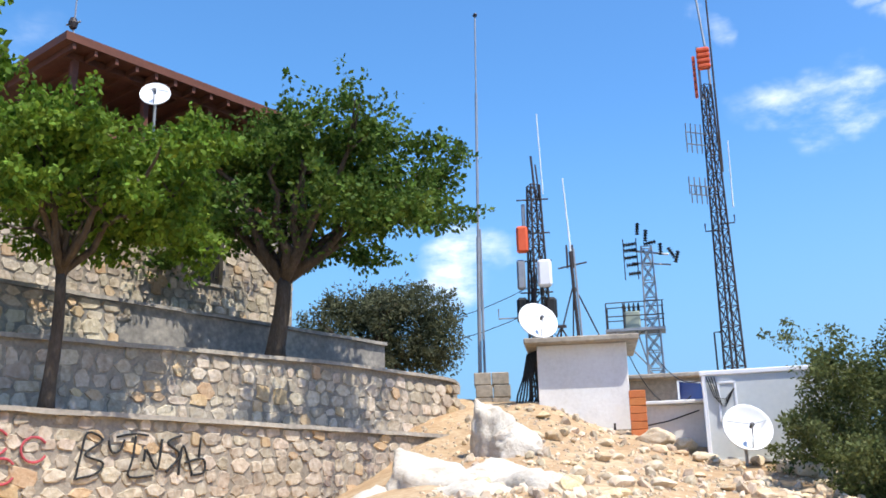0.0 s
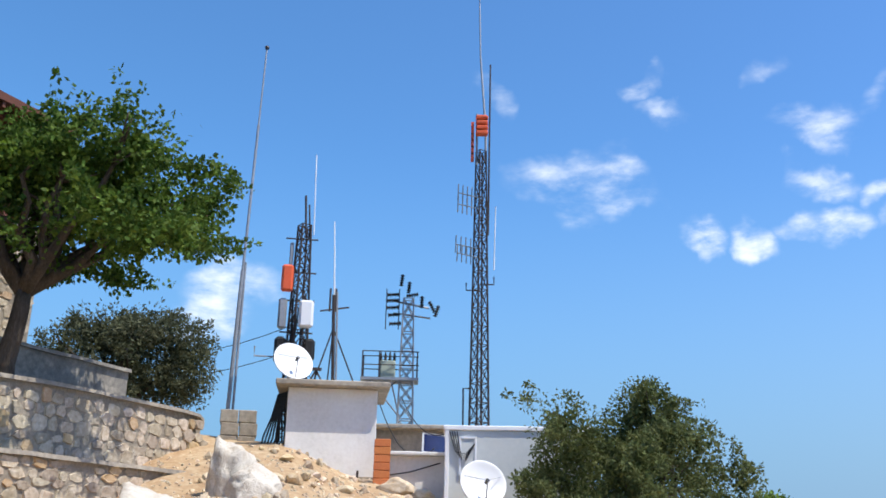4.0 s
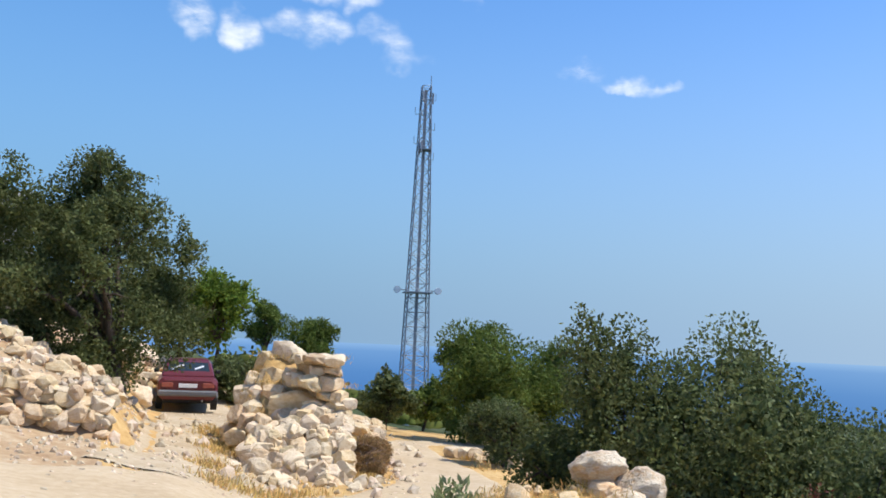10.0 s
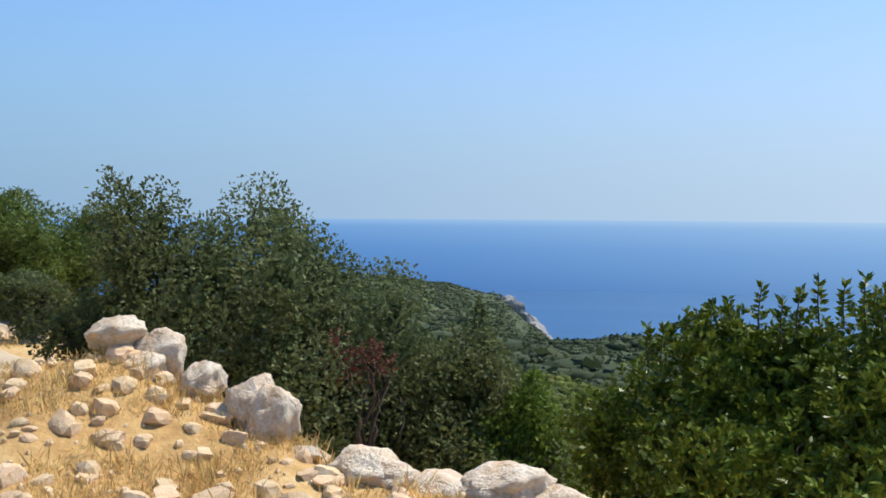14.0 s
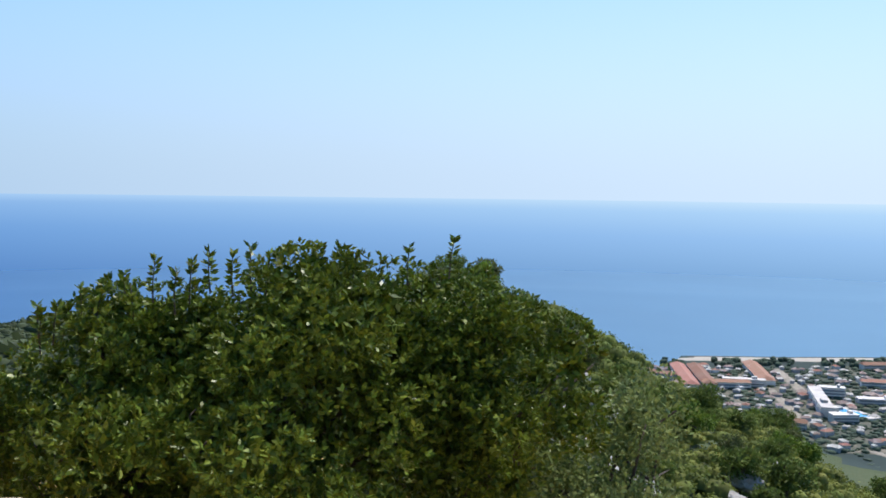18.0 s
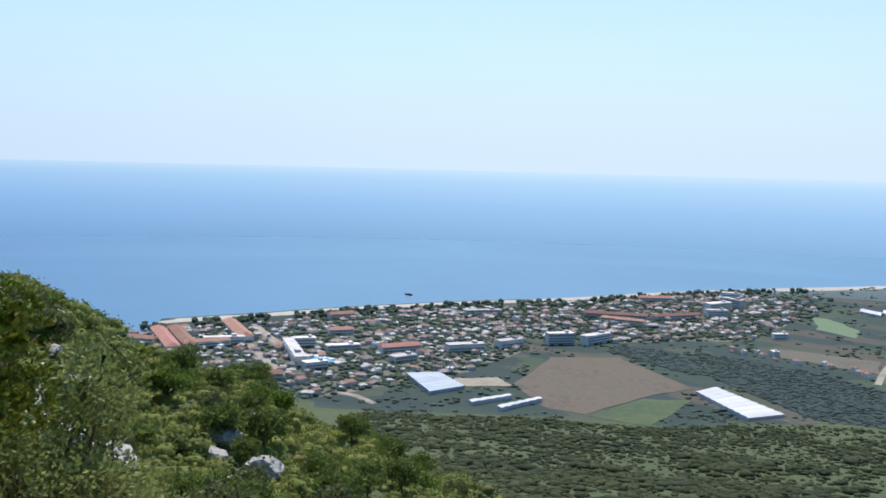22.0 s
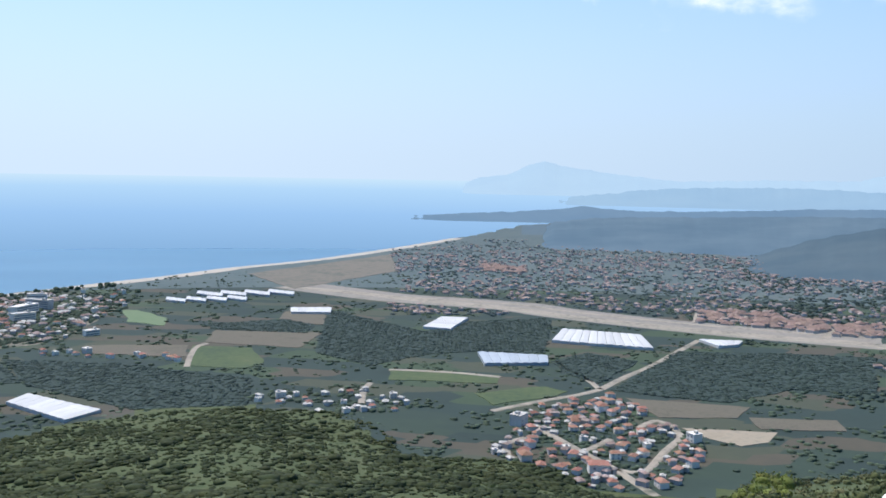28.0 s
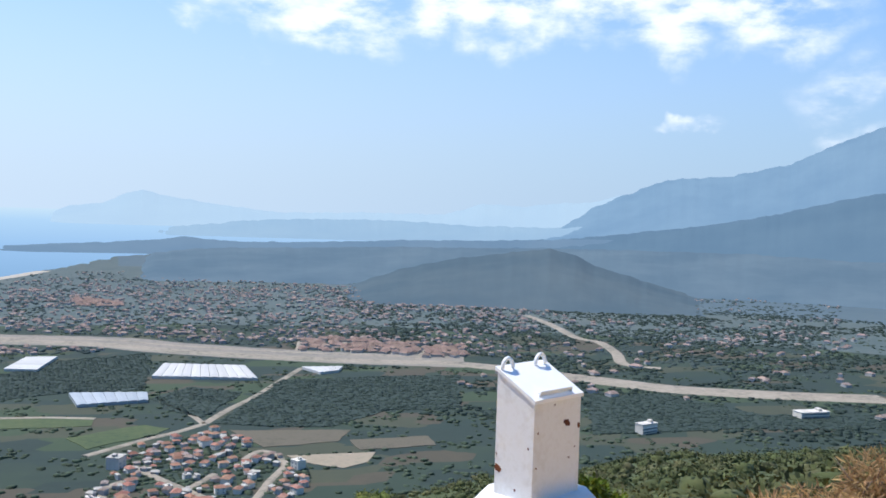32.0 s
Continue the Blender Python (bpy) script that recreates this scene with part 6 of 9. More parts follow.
# ---- forest on the slopes ----
def clump_cloud(name, label, spots, mat, level=1, seed=3, sprays=0, leafy=0.34, body=0.66, cap=False, level_sprays=False):
    """Tree crowns too many to count, joined: spots are (x, y, z, radius, height); sprays: leafy tufts on each."""
    rng = np.random.default_rng(seed)
    v, f = ICO[level]
    v = np.array([tuple(p) for p in v])
    f = np.array(f)
    if cap:
        f = f[v[f][:, :, 2].mean(axis=1) > -0.45]
    n, k = len(spots), len(v)
    s = np.array(spots)
    shapes = []
    for i in range(12):
        shapes.append(v * (1 + 0.45 * np.array([noise.fractal(Vector(p) * 1.6 + Vector((i * 5.0, 0, 0)), 0.8, 2.1, 3) for p in v]))[:, None])
    shapes = np.array(shapes)[rng.integers(0, 12, n)] * (body if sprays else 1.0)
    a = rng.uniform(0, 6.28, n)
    c, sn = np.cos(a)[:, None], np.sin(a)[:, None]
    x = shapes[:, :, 0] * c - shapes[:, :, 1] * sn
    y = shapes[:, :, 0] * sn + shapes[:, :, 1] * c
    P = np.empty((n, k, 3))
    P[:, :, 0] = x * s[:, 3:4] + s[:, 0:1]
    P[:, :, 1] = y * s[:, 3:4] + s[:, 1:2]
    P[:, :, 2] = shapes[:, :, 2] * s[:, 4:5] + s[:, 2:3] + s[:, 4:5] * 0.55
    F = (f[None] + (np.arange(n) * k)[:, None, None]).reshape(-1, 3)
    me = bpy.data.meshes.new(name)
    verts = [P.reshape(-1, 3)]
    loops, starts = [F.ravel()], [np.arange(0, len(F) * 3, 3)]
    if sprays:
        S = np.repeat(s, sprays, axis=0)
        m = len(S)
        d = unit(rng.normal(size=(m, 3)))
        d[:, 2] = np.where(d[:, 2] < -0.3, -d[:, 2], d[:, 2])
        lump = 0.82 + 0.3 * np.sin(d[:, :1] * 5 + S[:, :1]) * np.sin(d[:, 1:2] * 5 + S[:, 1:2])
        R = np.stack([S[:, 3], S[:, 3], S[:, 4]], 1)
        q = S[:, :3] + np.array((0, 0, 0.55)) * S[:, 4:5] + d * R * lump * rng.uniform(0.75, 1.1, (m, 1))
        size = S[:, 3:4] * leafy * rng.uniform(0.6, 1.3, (m, 1))
        way = unit(rng.normal(size=(m, 3)) + np.array((0, 0, 0.3))) * size
        if level_sprays:
            way = unit(way * np.array((1, 1, 0.4))) * size
            side = unit(np.cross(way, np.array((0, 0, 1.0)) + d * 0.5 + rng.normal(size=(m, 3)) * 0.3)) * size * 0.42
        else:
            side = unit(np.cross(way, d + rng.normal(size=(m, 3)) * 0.5)) * size * 0.42
        V = np.stack([q - way * 0.5, q + side, q + way * 0.5, q - side], 1)
        base = n * k
        verts.append(V.reshape(-1, 3))
        loops.append(np.arange(m * 4) + base)
        starts.append(len(F) * 3 + np.arange(0, m * 4, 4))
    verts, loops, starts = np.concatenate(verts), np.concatenate(loops), np.concatenate(starts)
    me.vertices.add(len(verts))
    me.vertices.foreach_set("co", verts.ravel())
    me.loops.add(len(loops))
    me.loops.foreach_set("vertex_index", loops.astype(np.int32))
    me.polygons.add(len(starts))
    me.polygons.foreach_set("loop_start", starts.astype(np.int32))
    if cap:
        me.polygons.foreach_set("use_smooth", np.arange(len(starts)) < len(F))
    me.materials.append(mat)
    me.update(calc_edges=True)
    return tagged(new(name, me), label, "forest", kind="stuff")


def scatter(rng, az0, az1, r0, r1, count, size, power=1.0, keep=None):
    out = []
    az = rng.uniform(az0, az1, count)
    r = (rng.uniform(r0 ** power, r1 ** power, count)) ** (1 / power)
    x, y = -r * np.sin(np.radians(az)), r * np.cos(np.radians(az))
    z = land_heights(x, y)
    for i in range(count):
        k = size * rng.uniform(0.35, 1.45) if size < 2 else size * rng.uniform(0.4, 1.2) * (1 + 0.9 * max(-0.4, noise.noise((x[i] * 0.02, y[i] * 0.02, 6)))) * (1.7 if rng.random() < 0.12 else 1.0)
        if z[i] < SEA + 3.5 or keep and not keep(x[i], y[i]):
            continue
        out.append((x[i], y[i], z[i] + relief(x[i], y[i], r[i]), k, k * rng.uniform(0.5, 0.85)))
    return out


def flat(spots):
    return [(x, y, z, a, b * 0.46) for x, y, z, a, b in spots]


rng = np.random.default_rng(5)
clump_cloud("slope_forest", "dense green maquis and pines covering the lower slopes", flat(scatter(rng, -200, -134, 150, 840, 19000, 2.6, 1.6) + scatter(rng, 150, 178, 150, 640, 5000, 2.5, 1.5)), FOREST_FAR, 1, 3, 5, 0.52, 0.92, cap=True, level_sprays=True)
clump_cloud("headland_forest", "dark wooded saddle and headland above the sea", flat(scatter(rng, -98, -66, 110, 900, 9000, 2.0, 1.2)), FOREST_SHADY, 1, 4, 7, 0.42, 0.72, cap=True)
clump_cloud("spur_scrub", "green scrub on the near spur", scatter(rng, 126, 168, 22, 170, 3000, 0.7, 1.5, lambda x, y: noise.noise((x * 0.05, y * 0.05, 2)) > -0.22), FOREST_SPUR, 1, 6, 36, 0.21, 0.58, cap=True)
clump_cloud("brow_scrub", "green scrub on the brow above the forest", scatter(rng, -200, -138, 34, 190, 3000, 1.0, 1.4), FOREST, 1, 9, 28, 0.21, 0.62, cap=True)
clump_cloud("ridge_scrub", "tangled green maquis on the rocky ridge", scatter(rng, -141, -103, 19, 130, 2600, 1.15, 1.3), FOREST_RIDGE, 1, 7, 52, 0.18, 0.64, cap=True)
clump_cloud("far_scrub", "scrub beyond the track and below the tower", scatter(rng, -62, -33, 38, 140, 500, 1.1, 1.3) + scatter(rng, -103, -60, 15, 150, 2400, 0.9, 1.35), FOREST_RIDGE, 1, 8, 26, 0.21, 0.62, cap=True)


# ---- pines on the ridge ----
def ridge_trees():
    rng = random.Random(8)
    seeds = [tree("ridge_pine", "dark green pine on the rocky ridge", "tree", (0, 0, 0), (0.1, 0, 1.9), (1.7, 1.6, 1.25), 2000, 0.3, m, 0.12, 12, 60 + i, 0.4, group="pines on the ridge", slim=0.22, fork=0.5, low=-0.3)
             for i, m in enumerate((LEAF_PINE, LEAF_PINE, LEAF_OLIVE, LEAF_BRIGHT))]
    places = []
    for i in range(84):
        az = rng.uniform(-140, -107)
        r = rng.uniform(34, 122)
        places.append((az, r))
    for i, (az, r) in enumerate(places):
        s = rng.uniform(0.7, 1.25)
        p = on_ground(az, r, 0.2)
        m = Matrix.Translation(p) @ Matrix.Rotation(rng.uniform(0, 6.28), 4, "Z")
        src = seeds[rng.choice((0, 0, 1, 1, 2, 2, 3))] if i >= 4 else seeds[i]
        if i < 4:
            src.matrix_world = m @ Matrix.Scale(s, 4)
        else:
            c = copy_thing(src, m)
            c.scale = (s, s, s * rng.uniform(0.85, 1.1))


ridge_trees()


# ---- track ----
DIRT = material("trodden_dirt", [(0.34, 0.24, 0.13), (0.46, 0.36, 0.23), (0.55, 0.46, 0.33)], 0.8, 11, 0.95, 0.7, 0.04)


ROADS = []


def near_road(x, y, margin):
    for ax, ay, bx, by, w in ROADS:
        dx, dy = bx - ax, by - ay
        t = max(0.0, min(1.0, ((x - ax) * dx + (y - ay) * dy) / (dx * dx + dy * dy or 1)))
        if math.hypot(x - ax - dx * t, y - ay - dy * t) < w + margin:
            return True
    return False


def ribbon(name, label, category, line, mat, lift=0.03, kind="structure", sub=6, wob=0.12, across=7):
    """A strip laid on the ground: line of (x, y, half width)."""
    pts = []
    n = (len(line) - 1) * sub
    for i in range(n + 1):
        t = i / sub
        k = min(int(t), len(line) - 2)
        f = t - k
        p0, p1, p2, p3 = (np.array(line[max(0, min(len(line) - 1, j))]) for j in (k - 1, k, k + 1, k + 2))
        pts.append(0.5 * (2 * p1 + (p2 - p0) * f + (2 * p0 - 5 * p1 + 4 * p2 - p3) * f * f + (3 * p1 - p0 - 3 * p2 + p3) * f ** 3))
    if category in ("road", "river bed", "river bank"):
        ROADS.extend((a[0], a[1], b[0], b[1], a[2]) for a, b in zip(line, line[1:]))
    verts, faces = [], []
    w = across
    for i, p in enumerate(pts):
        d = pts[min(i + 1, n)] - pts[max(i - 1, 0)]
        L = math.hypot(d[0], d[1]) or 1
        sx, sy = -d[1] / L, d[0] / L
        for j in range(w):
            e = (j / (w - 1) * 2 - 1)
            k = p[2] * (e + (wob * noise.noise((i * 0.35, e * 3, 0)) if abs(e) == 1 else 0))
            x, y = p[0] + sx * k, p[1] + sy * k
            z = ground_z(x, y) if math.hypot(x, y) < 650 else float(land_heights(np.array([x]), np.array([y]))[0])
            verts.append((x, y, z + (lift if abs(e) < 1 else -0.07 if category == "track" else -0.25)))
    for i in range(n):
        for j in range(w - 1):
            faces.append((i * w + j, i * w + j + 1, i * w + w + j + 1, i * w + w + j))
    me = bpy.data.meshes.new(name)
    me.from_pydata(verts, [], faces)
    me.materials.append(mat)
    me.polygons.foreach_set("use_smooth", [True] * len(faces))
    return tagged(new(name, me), label, category, kind=kind)


def polar_line(*rows):
    return [(at(a, r).x, at(a, r).y, w) for a, r, w in rows]


TRACK = polar_line((12, 7.5, 2.2), (-12, 8.0, 2.3), (-23, 8.9, 2.3), (-32, 10.2, 2.2), (-39, 11.4, 1.9), (-43.4, 13.2, 1.3), (-46.6, 15.4, 1.1), (-47.5, 17.2, 0.98), (-46.3, 19.8, 0.82), (-45.05, 23.0, 0.72), (-44.9, 25.2, 0.65), (-46.6, 27.2, 0.55), (-52, 30, 0.6))
ribbon("track", "pale dusty gravel track winding away", "track", TRACK, GRAVEL, 0.03, sub=14, across=17)


def on_track(x, y, margin=0.25):
    for (ax, ay, aw), (bx, by, bw) in zip(TRACK, TRACK[1:]):
        dx, dy = bx - ax, by - ay
        t = max(0.0, min(1.0, ((x - ax) * dx + (y - ay) * dy) / (dx * dx + dy * dy)))
        if math.hypot(x - ax - dx * t, y - ay - dy * t) < aw + (bw - aw) * t + margin:
            return True
    return False


ribbon("track_spur", "trodden earth spur leading to the parked car", "track", polar_line((-33.0, 12.6, 1.5), (-33.3, 16, 1.2), (-33.0, 21, 1.3), (-32.3, 26, 1.5), (-32, 32, 1.4)), DIRT, 0.02, sub=12, across=13)


# ---- the plain: fields, orchards, greenhouses, river and roads ----
FIELD_BROWN = material("ploughed_earth", [(0.042, 0.05, 0.03), (0.118, 0.09, 0.064), (0.07, 0.078, 0.04)], 0.012, 14, 0.95, 0)
FIELD_DRY = material("dry_field", [(0.062, 0.064, 0.042), (0.115, 0.10, 0.072), (0.075, 0.074, 0.05)], 0.03, 11, 0.95, 0)
FIELD_STRAW = material("straw_stubble", [(0.22, 0.185, 0.13), (0.28, 0.235, 0.17), (0.17, 0.16, 0.115)], 0.02, 8, 0.95, 0)
FIELD_GREEN = material("green_crop", [(0.034, 0.056, 0.032), (0.06, 0.085, 0.036), (0.09, 0.102, 0.045)], 0.018, 11, 0.95, 0)
RESORT_EARTH = material("dry_resort_grounds", [(0.036, 0.055, 0.038), (0.10, 0.098, 0.07), (0.25, 0.215, 0.165)], 0.016, 9, 0.95, 0)
FIELD_LAWN = material("mown_turf", [(0.10, 0.15, 0.075), (0.13, 0.17, 0.09)], 0.03, 8, 0.95, 0)
ORCHARD_SOIL = material("orchard_floor", [(0.024, 0.04, 0.034), (0.034, 0.052, 0.04)], 0.03, 9, 0.95, 0)
ORCHARD_LEAF = material("citrus_canopy", [(0.034, 0.056, 0.046), (0.046, 0.07, 0.054)], 0.02, 9, 0.9, 0, vary=0.15, islands=True, through_light=0.3)
# canopy colour lightened to carry the haze over the plain
PLAIN_TREES = material("plain_canopy", [(0.052, 0.08, 0.052), (0.092, 0.122, 0.074)], 0.03, 9, 0.9, 0, vary=0.22, islands=True, through_light=0.3)
PLASTIC = material("white_plastic_roof", [(0.43, 0.425, 0.40), (0.50, 0.49, 0.46)], 0.08, 10, 0.6, 0, vary=0.1)
GLASSGREY = material("grey_plastic_roof", [(0.30, 0.33, 0.35), (0.36, 0.39, 0.40)], 0.08, 10, 0.5, 0, vary=0.08)
RIVER = material("pale_river_gravel", [(0.09, 0.095, 0.07), (0.26, 0.225, 0.175), (0.32, 0.285, 0.225)], 0.02, 8, 0.95, 0)
COASTAL = material("coastal_flat", [(0.055, 0.075, 0.058), (0.15, 0.13, 0.10), (0.07, 0.085, 0.065)], 0.008, 9, 0.95, 0)
FLATS = material("river_flats", [(0.15, 0.14, 0.115), (0.23, 0.205, 0.17), (0.11, 0.115, 0.095)], 0.012, 9, 0.95, 0)
SAND = material("beach_sand", [(0.33, 0.295, 0.235), (0.40, 0.36, 0.30)], 0.02, 9, 0.95, 0)
ROOF = material("terracotta_roof", [(0.20, 0.095, 0.065), (0.27, 0.135, 0.092), (0.26, 0.175, 0.135)], 0.08, 9, 0.9, 0, vary=0.3)
FLATROOF = material("pale_flat_roof", [(0.34, 0.31, 0.275), (0.66, 0.62, 0.56)], 0.08, 9, 0.9, 0, vary=0.3)
HOUSEWALL = material("house_render", [(0.58, 0.52, 0.44), (0.76, 0.70, 0.61)], 0.08, 9, 0.9, 0, vary=0.25)
DARKGLASS = material("window_shade", [(0.20, 0.205, 0.21), (0.24, 0.25, 0.255)], 0.1, 9, 0.4, 0)
FLOOR = SEA + 1.5
LEVEL = [0]


FIELDS = []


def uneven(outline, step=14.0, swing=4.5):
    """The outline with its edges bowed and frayed, as hedges and headlands leave them."""
    out = []
    for k, p in enumerate(outline):
        q = outline[(k + 1) % len(outline)]
        n = max(1, round(math.dist(p, q) / step))
        for i in range(n):
            x, y = p[0] + (q[0] - p[0]) * i / n, p[1] + (q[1] - p[1]) * i / n
            out.append((x + swing * noise.noise((x * 0.03, y * 0.03, 1.0)) + swing * 0.5 * noise.noise((x * 0.11, y * 0.11, 2.0)),
                        y + swing * noise.noise((x * 0.03, y * 0.03, 7.0)) + swing * 0.5 * noise.noise((x * 0.11, y * 0.11, 9.0))))
    return out


def field(name, label, mat, *outline):
    LEVEL[0] += 1
    FIELDS.append(outline)
    tagged(part(name, Geo().slab(uneven(outline), FLOOR - 1.0, FLOOR + 0.2 + 0.02 * LEVEL[0]), mat), label, "field", kind="structure")


def inside(p, outline):
    x, y = p
    hit = False
    j = len(outline) - 1
    for i in range(len(outline)):
        (xi, yi), (xj, yj) = outline[i], outline[j]
        if (yi > y) != (yj > y) and x < (xj - xi) * (y - yi) / (yj - yi) + xi:
            hit = not hit
        j = i
    return hit


ORCHARD_SPOTS = []


def orchard(label, *outline):
    """Dark ground planted with rows of round trees."""
    field("orchard_ground", label + " floor", ORCHARD_SOIL, *outline)
    xs, ys = [p[0] for p in outline], [p[1] for p in outline]
    rnd = random.Random(len(ORCHARD_SPOTS))
    x = min(xs)
    while x < max(xs):
        y = min(ys)
        while y < max(ys):
            if inside((x, y), outline) and rnd.random() < 0.93:
                s = rnd.uniform(2.0, 3.9)
                ORCHARD_SPOTS.append((x + rnd.uniform(-1.5, 1.5), y + rnd.uniform(-1.5, 1.5), FLOOR - 0.3, s, s * 0.32))
            y += 4.6
        x += 5.2


def greenhouse(name, label, mat, *outline):
    """A low shed with a ridged roof over a four-cornered plan, built of spans."""
    g = thing(name, label, "greenhouse")
    a, b, c, d = [Vector((*p, 0)) for p in (outline[0], outline[1], outline[-2], outline[-1])]
    span = max((b - a).length, (c - d).length)
    deep = max((d - a).length, (c - b).length)
    if span > deep:
        n = max(1, min(12, round(span / 11)))
        cut = lambda t, s: (a.lerp(b, t)).lerp(d.lerp(c, t), s)
    else:
        n = max(1, min(12, round(deep / 11)))
        cut = lambda t, s: (a.lerp(d, t)).lerp(b.lerp(c, t), s)
    for i in range(n):
        p = [cut(i / n, 0), cut((i + 1) / n - 0.004, 0), cut((i + 1) / n - 0.004, 1), cut(i / n, 1)]
        r0, r1 = (p[0] + p[1]) / 2, (p[2] + p[3]) / 2
        z0, z1, z2 = FLOOR - 0.5, FLOOR + 3.2, FLOOR + 3.7
        v = [(q.x, q.y, z0) for q in p] + [(q.x, q.y, z1) for q in p] + [(r0.x, r0.y, z2), (r1.x, r1.y, z2)]
        part("span", Geo().add(v, [(0, 1, 5, 8, 4), (1, 2, 6, 5), (2, 3, 7, 9, 6), (3, 0, 4, 7), (4, 8, 9, 7), (8, 5, 6, 9)]), mat, g)


# ---- houses of the plain ----
def house_kinds():
    kinds = []
    for i, (w, d, h, roof) in enumerate(((10, 8, 6, ROOF), (12, 9, 6, ROOF), (8, 8, 3.5, ROOF), (14, 9, 7, ROOF), (9, 8, 6.5, FLATROOF), (13, 10, 9, FLATROOF))):
        t = thing("village_house", "pale rendered house with a terracotta tiled roof" if roof is ROOF else "pale flat-roofed concrete house", "house", group="houses of the plain")
        part("wall", Geo().box((w, d, h + 2), None, (0, 0, h / 2 - 1)), HOUSEWALL, t)
        g = Geo()
        if roof is ROOF:
            x, y = w / 2 + 0.6, d / 2 + 0.6
            v = [(-x, -y, h), (x, -y, h), (x, y, h), (-x, y, h), (-x * 0.45, 0, h + d * 0.27), (x * 0.45, 0, h + d * 0.27)]
            g.add(v, [(3, 2, 1, 0), (0, 1, 5, 4), (2, 3, 4, 5), (1, 2, 5), (3, 0, 4)])
        else:
            g.box((w + 0.6, d + 0.6, 0.5), None, (0, 0, h + 0.2))
            g.box((w * 0.3, d * 0.3, 2.2), None, (w * 0.2, 0, h + 1.3))
        part("roof", g, roof, t)
        for z in ([1.6, 4.6] if h > 5 else [1.7]):
            for side in (-1, 1):
                for k in (-1, 1):
                    part("window", Geo().box((1.5, 0.2, 1.5), None, (k * w * 0.25, side * (d / 2 + 0.03), z)), DARKGLASS, t)
        kinds.append(t)
    return kinds


KINDS = house_kinds()
USED = [False] * len(KINDS)
HOUSE_SPOTS = []


def settle_zone(outline, count, seed, weights, tight=11.0):
    rnd = random.Random(seed)
    xs, ys = [p[0] for p in outline], [p[1] for p in outline]
    made = tries = 0
    grain = rnd.uniform(0, 90)
    while made < count and tries < count * 40:
        tries += 1
        p = (rnd.uniform(min(xs), max(xs)), rnd.uniform(min(ys), max(ys)))
        if not inside(p, outline) or near_road(p[0], p[1], 5.0) or any((p[0] - q[0]) ** 2 + (p[1] - q[1]) ** 2 < tight * tight for q in HOUSE_SPOTS):
            continue
        HOUSE_SPOTS.append(p)
        k = rnd.choices(range(len(KINDS)), weights)[0]
        s = rnd.uniform(0.52, 0.78)
        m = Matrix.Translation((p[0], p[1], FLOOR)) @ Matrix.Rotation(radians(grain + rnd.choice((0, 90, 0, 90, 45)) + rnd.uniform(-12, 12)), 4, "Z")
        if not USED[k]:
            USED[k] = True
            KINDS[k].matrix_world = m
        else:
            copy_thing(KINDS[k], m).scale = (s, s, s)
        made += 1


def hotel(x, y, turn, length, width, height, roof):
    """A long storeyed block with recessed balconies."""
    t = thing("hotel_block", "long pale resort block under a terracotta roof" if roof is ROOF else "long pale flat-roofed hotel block with balconies", "building", Matrix.Translation((x, y, FLOOR)) @ Matrix.Rotation(radians(turn), 4, "Z"), "resort blocks")
    HOUSE_SPOTS.append((x, y))
    height = max(6.5, height * 0.65)
    w = width * 0.8
    part("wall", Geo().box((length, w, height + 1), None, (0, 0, height / 2 - 0.5)), HOUSEWALL, t)
    for i in range(max(1, int(height / 3.2))):
        for side in (-1, 1):
            b = part("balcony", Geo().box((length * 0.96, 0.9, 0.25), None, (0, side * (w / 2 + 0.4), 3.0 * i + 2.9)), HOUSEWALL, t)
            part("window_band", Geo().box((length * 0.94, 0.12, 1.5), None, (0, side * (w / 2 + 0.04), 3.0 * i + 1.7)), DARKGLASS, t)
    g = Geo()
    if roof is ROOF:
        a, b = length / 2 + 0.7, w / 2 + 1.2
        g.add([(-a, -b, height), (a, -b, height), (a, b, height), (-a, b, height), (-a * 0.9, 0, height + w * 0.25), (a * 0.9, 0, height + w * 0.25)], [(3, 2, 1, 0), (0, 1, 5, 4), (2, 3, 4, 5), (1, 2, 5), (3, 0, 4)])
    else:
        g.box((length + 0.8, w + 0.8, 0.6), None, (0, 0, height + 0.2))
        g.box((length * 0.12, w * 0.5, 2.6), None, (length * 0.25, 0, height + 1.7))
    part("roof", g, roof, t)


ESTATES = []
field("ploughed_field", "bare reddish brown ploughed field", FIELD_BROWN, (559, -814), (510, -867), (390, -796), (403, -727), (407, -641), (445, -637), (512, -688))
field("green_field", "fresh green field at the forest edge", FIELD_GREEN, (403, -642), (351, -653), (366, -753), (401, -725))
field("brown_field", "dry brown field between orchards", FIELD_DRY, (418, -1050), (305, -1063), (286, -994), (396, -1002))
field("brown_field", "long dry brown field", FIELD_DRY, (298, -1166), (164, -1160), (177, -1059), (290, -1083))
field("green_field", "broad green crop field", FIELD_GREEN, (298, -1063), (229, -1053), (197, -973), (216, -942), (276, -950))
field("sports_field", "bright mown sports field", FIELD_LAWN, (470, -1320), (450, -1323), (387, -1252), (372, -1192), (426, -1217))
field("brown_field", "brown ploughed field beside the village", FIELD_DRY, (-157, -846), (-262, -820), (-242, -780), (-172, -779))
field("straw_field", "pale straw field beside the village", FIELD_STRAW, (-184, -745), (-259, -738), (-243, -710), (-217, -699), (-191, -728))
field("green_field", "green field before the village", FIELD_GREEN, (-20, -854), (-88, -886), (-110, -867), (-36, -807))
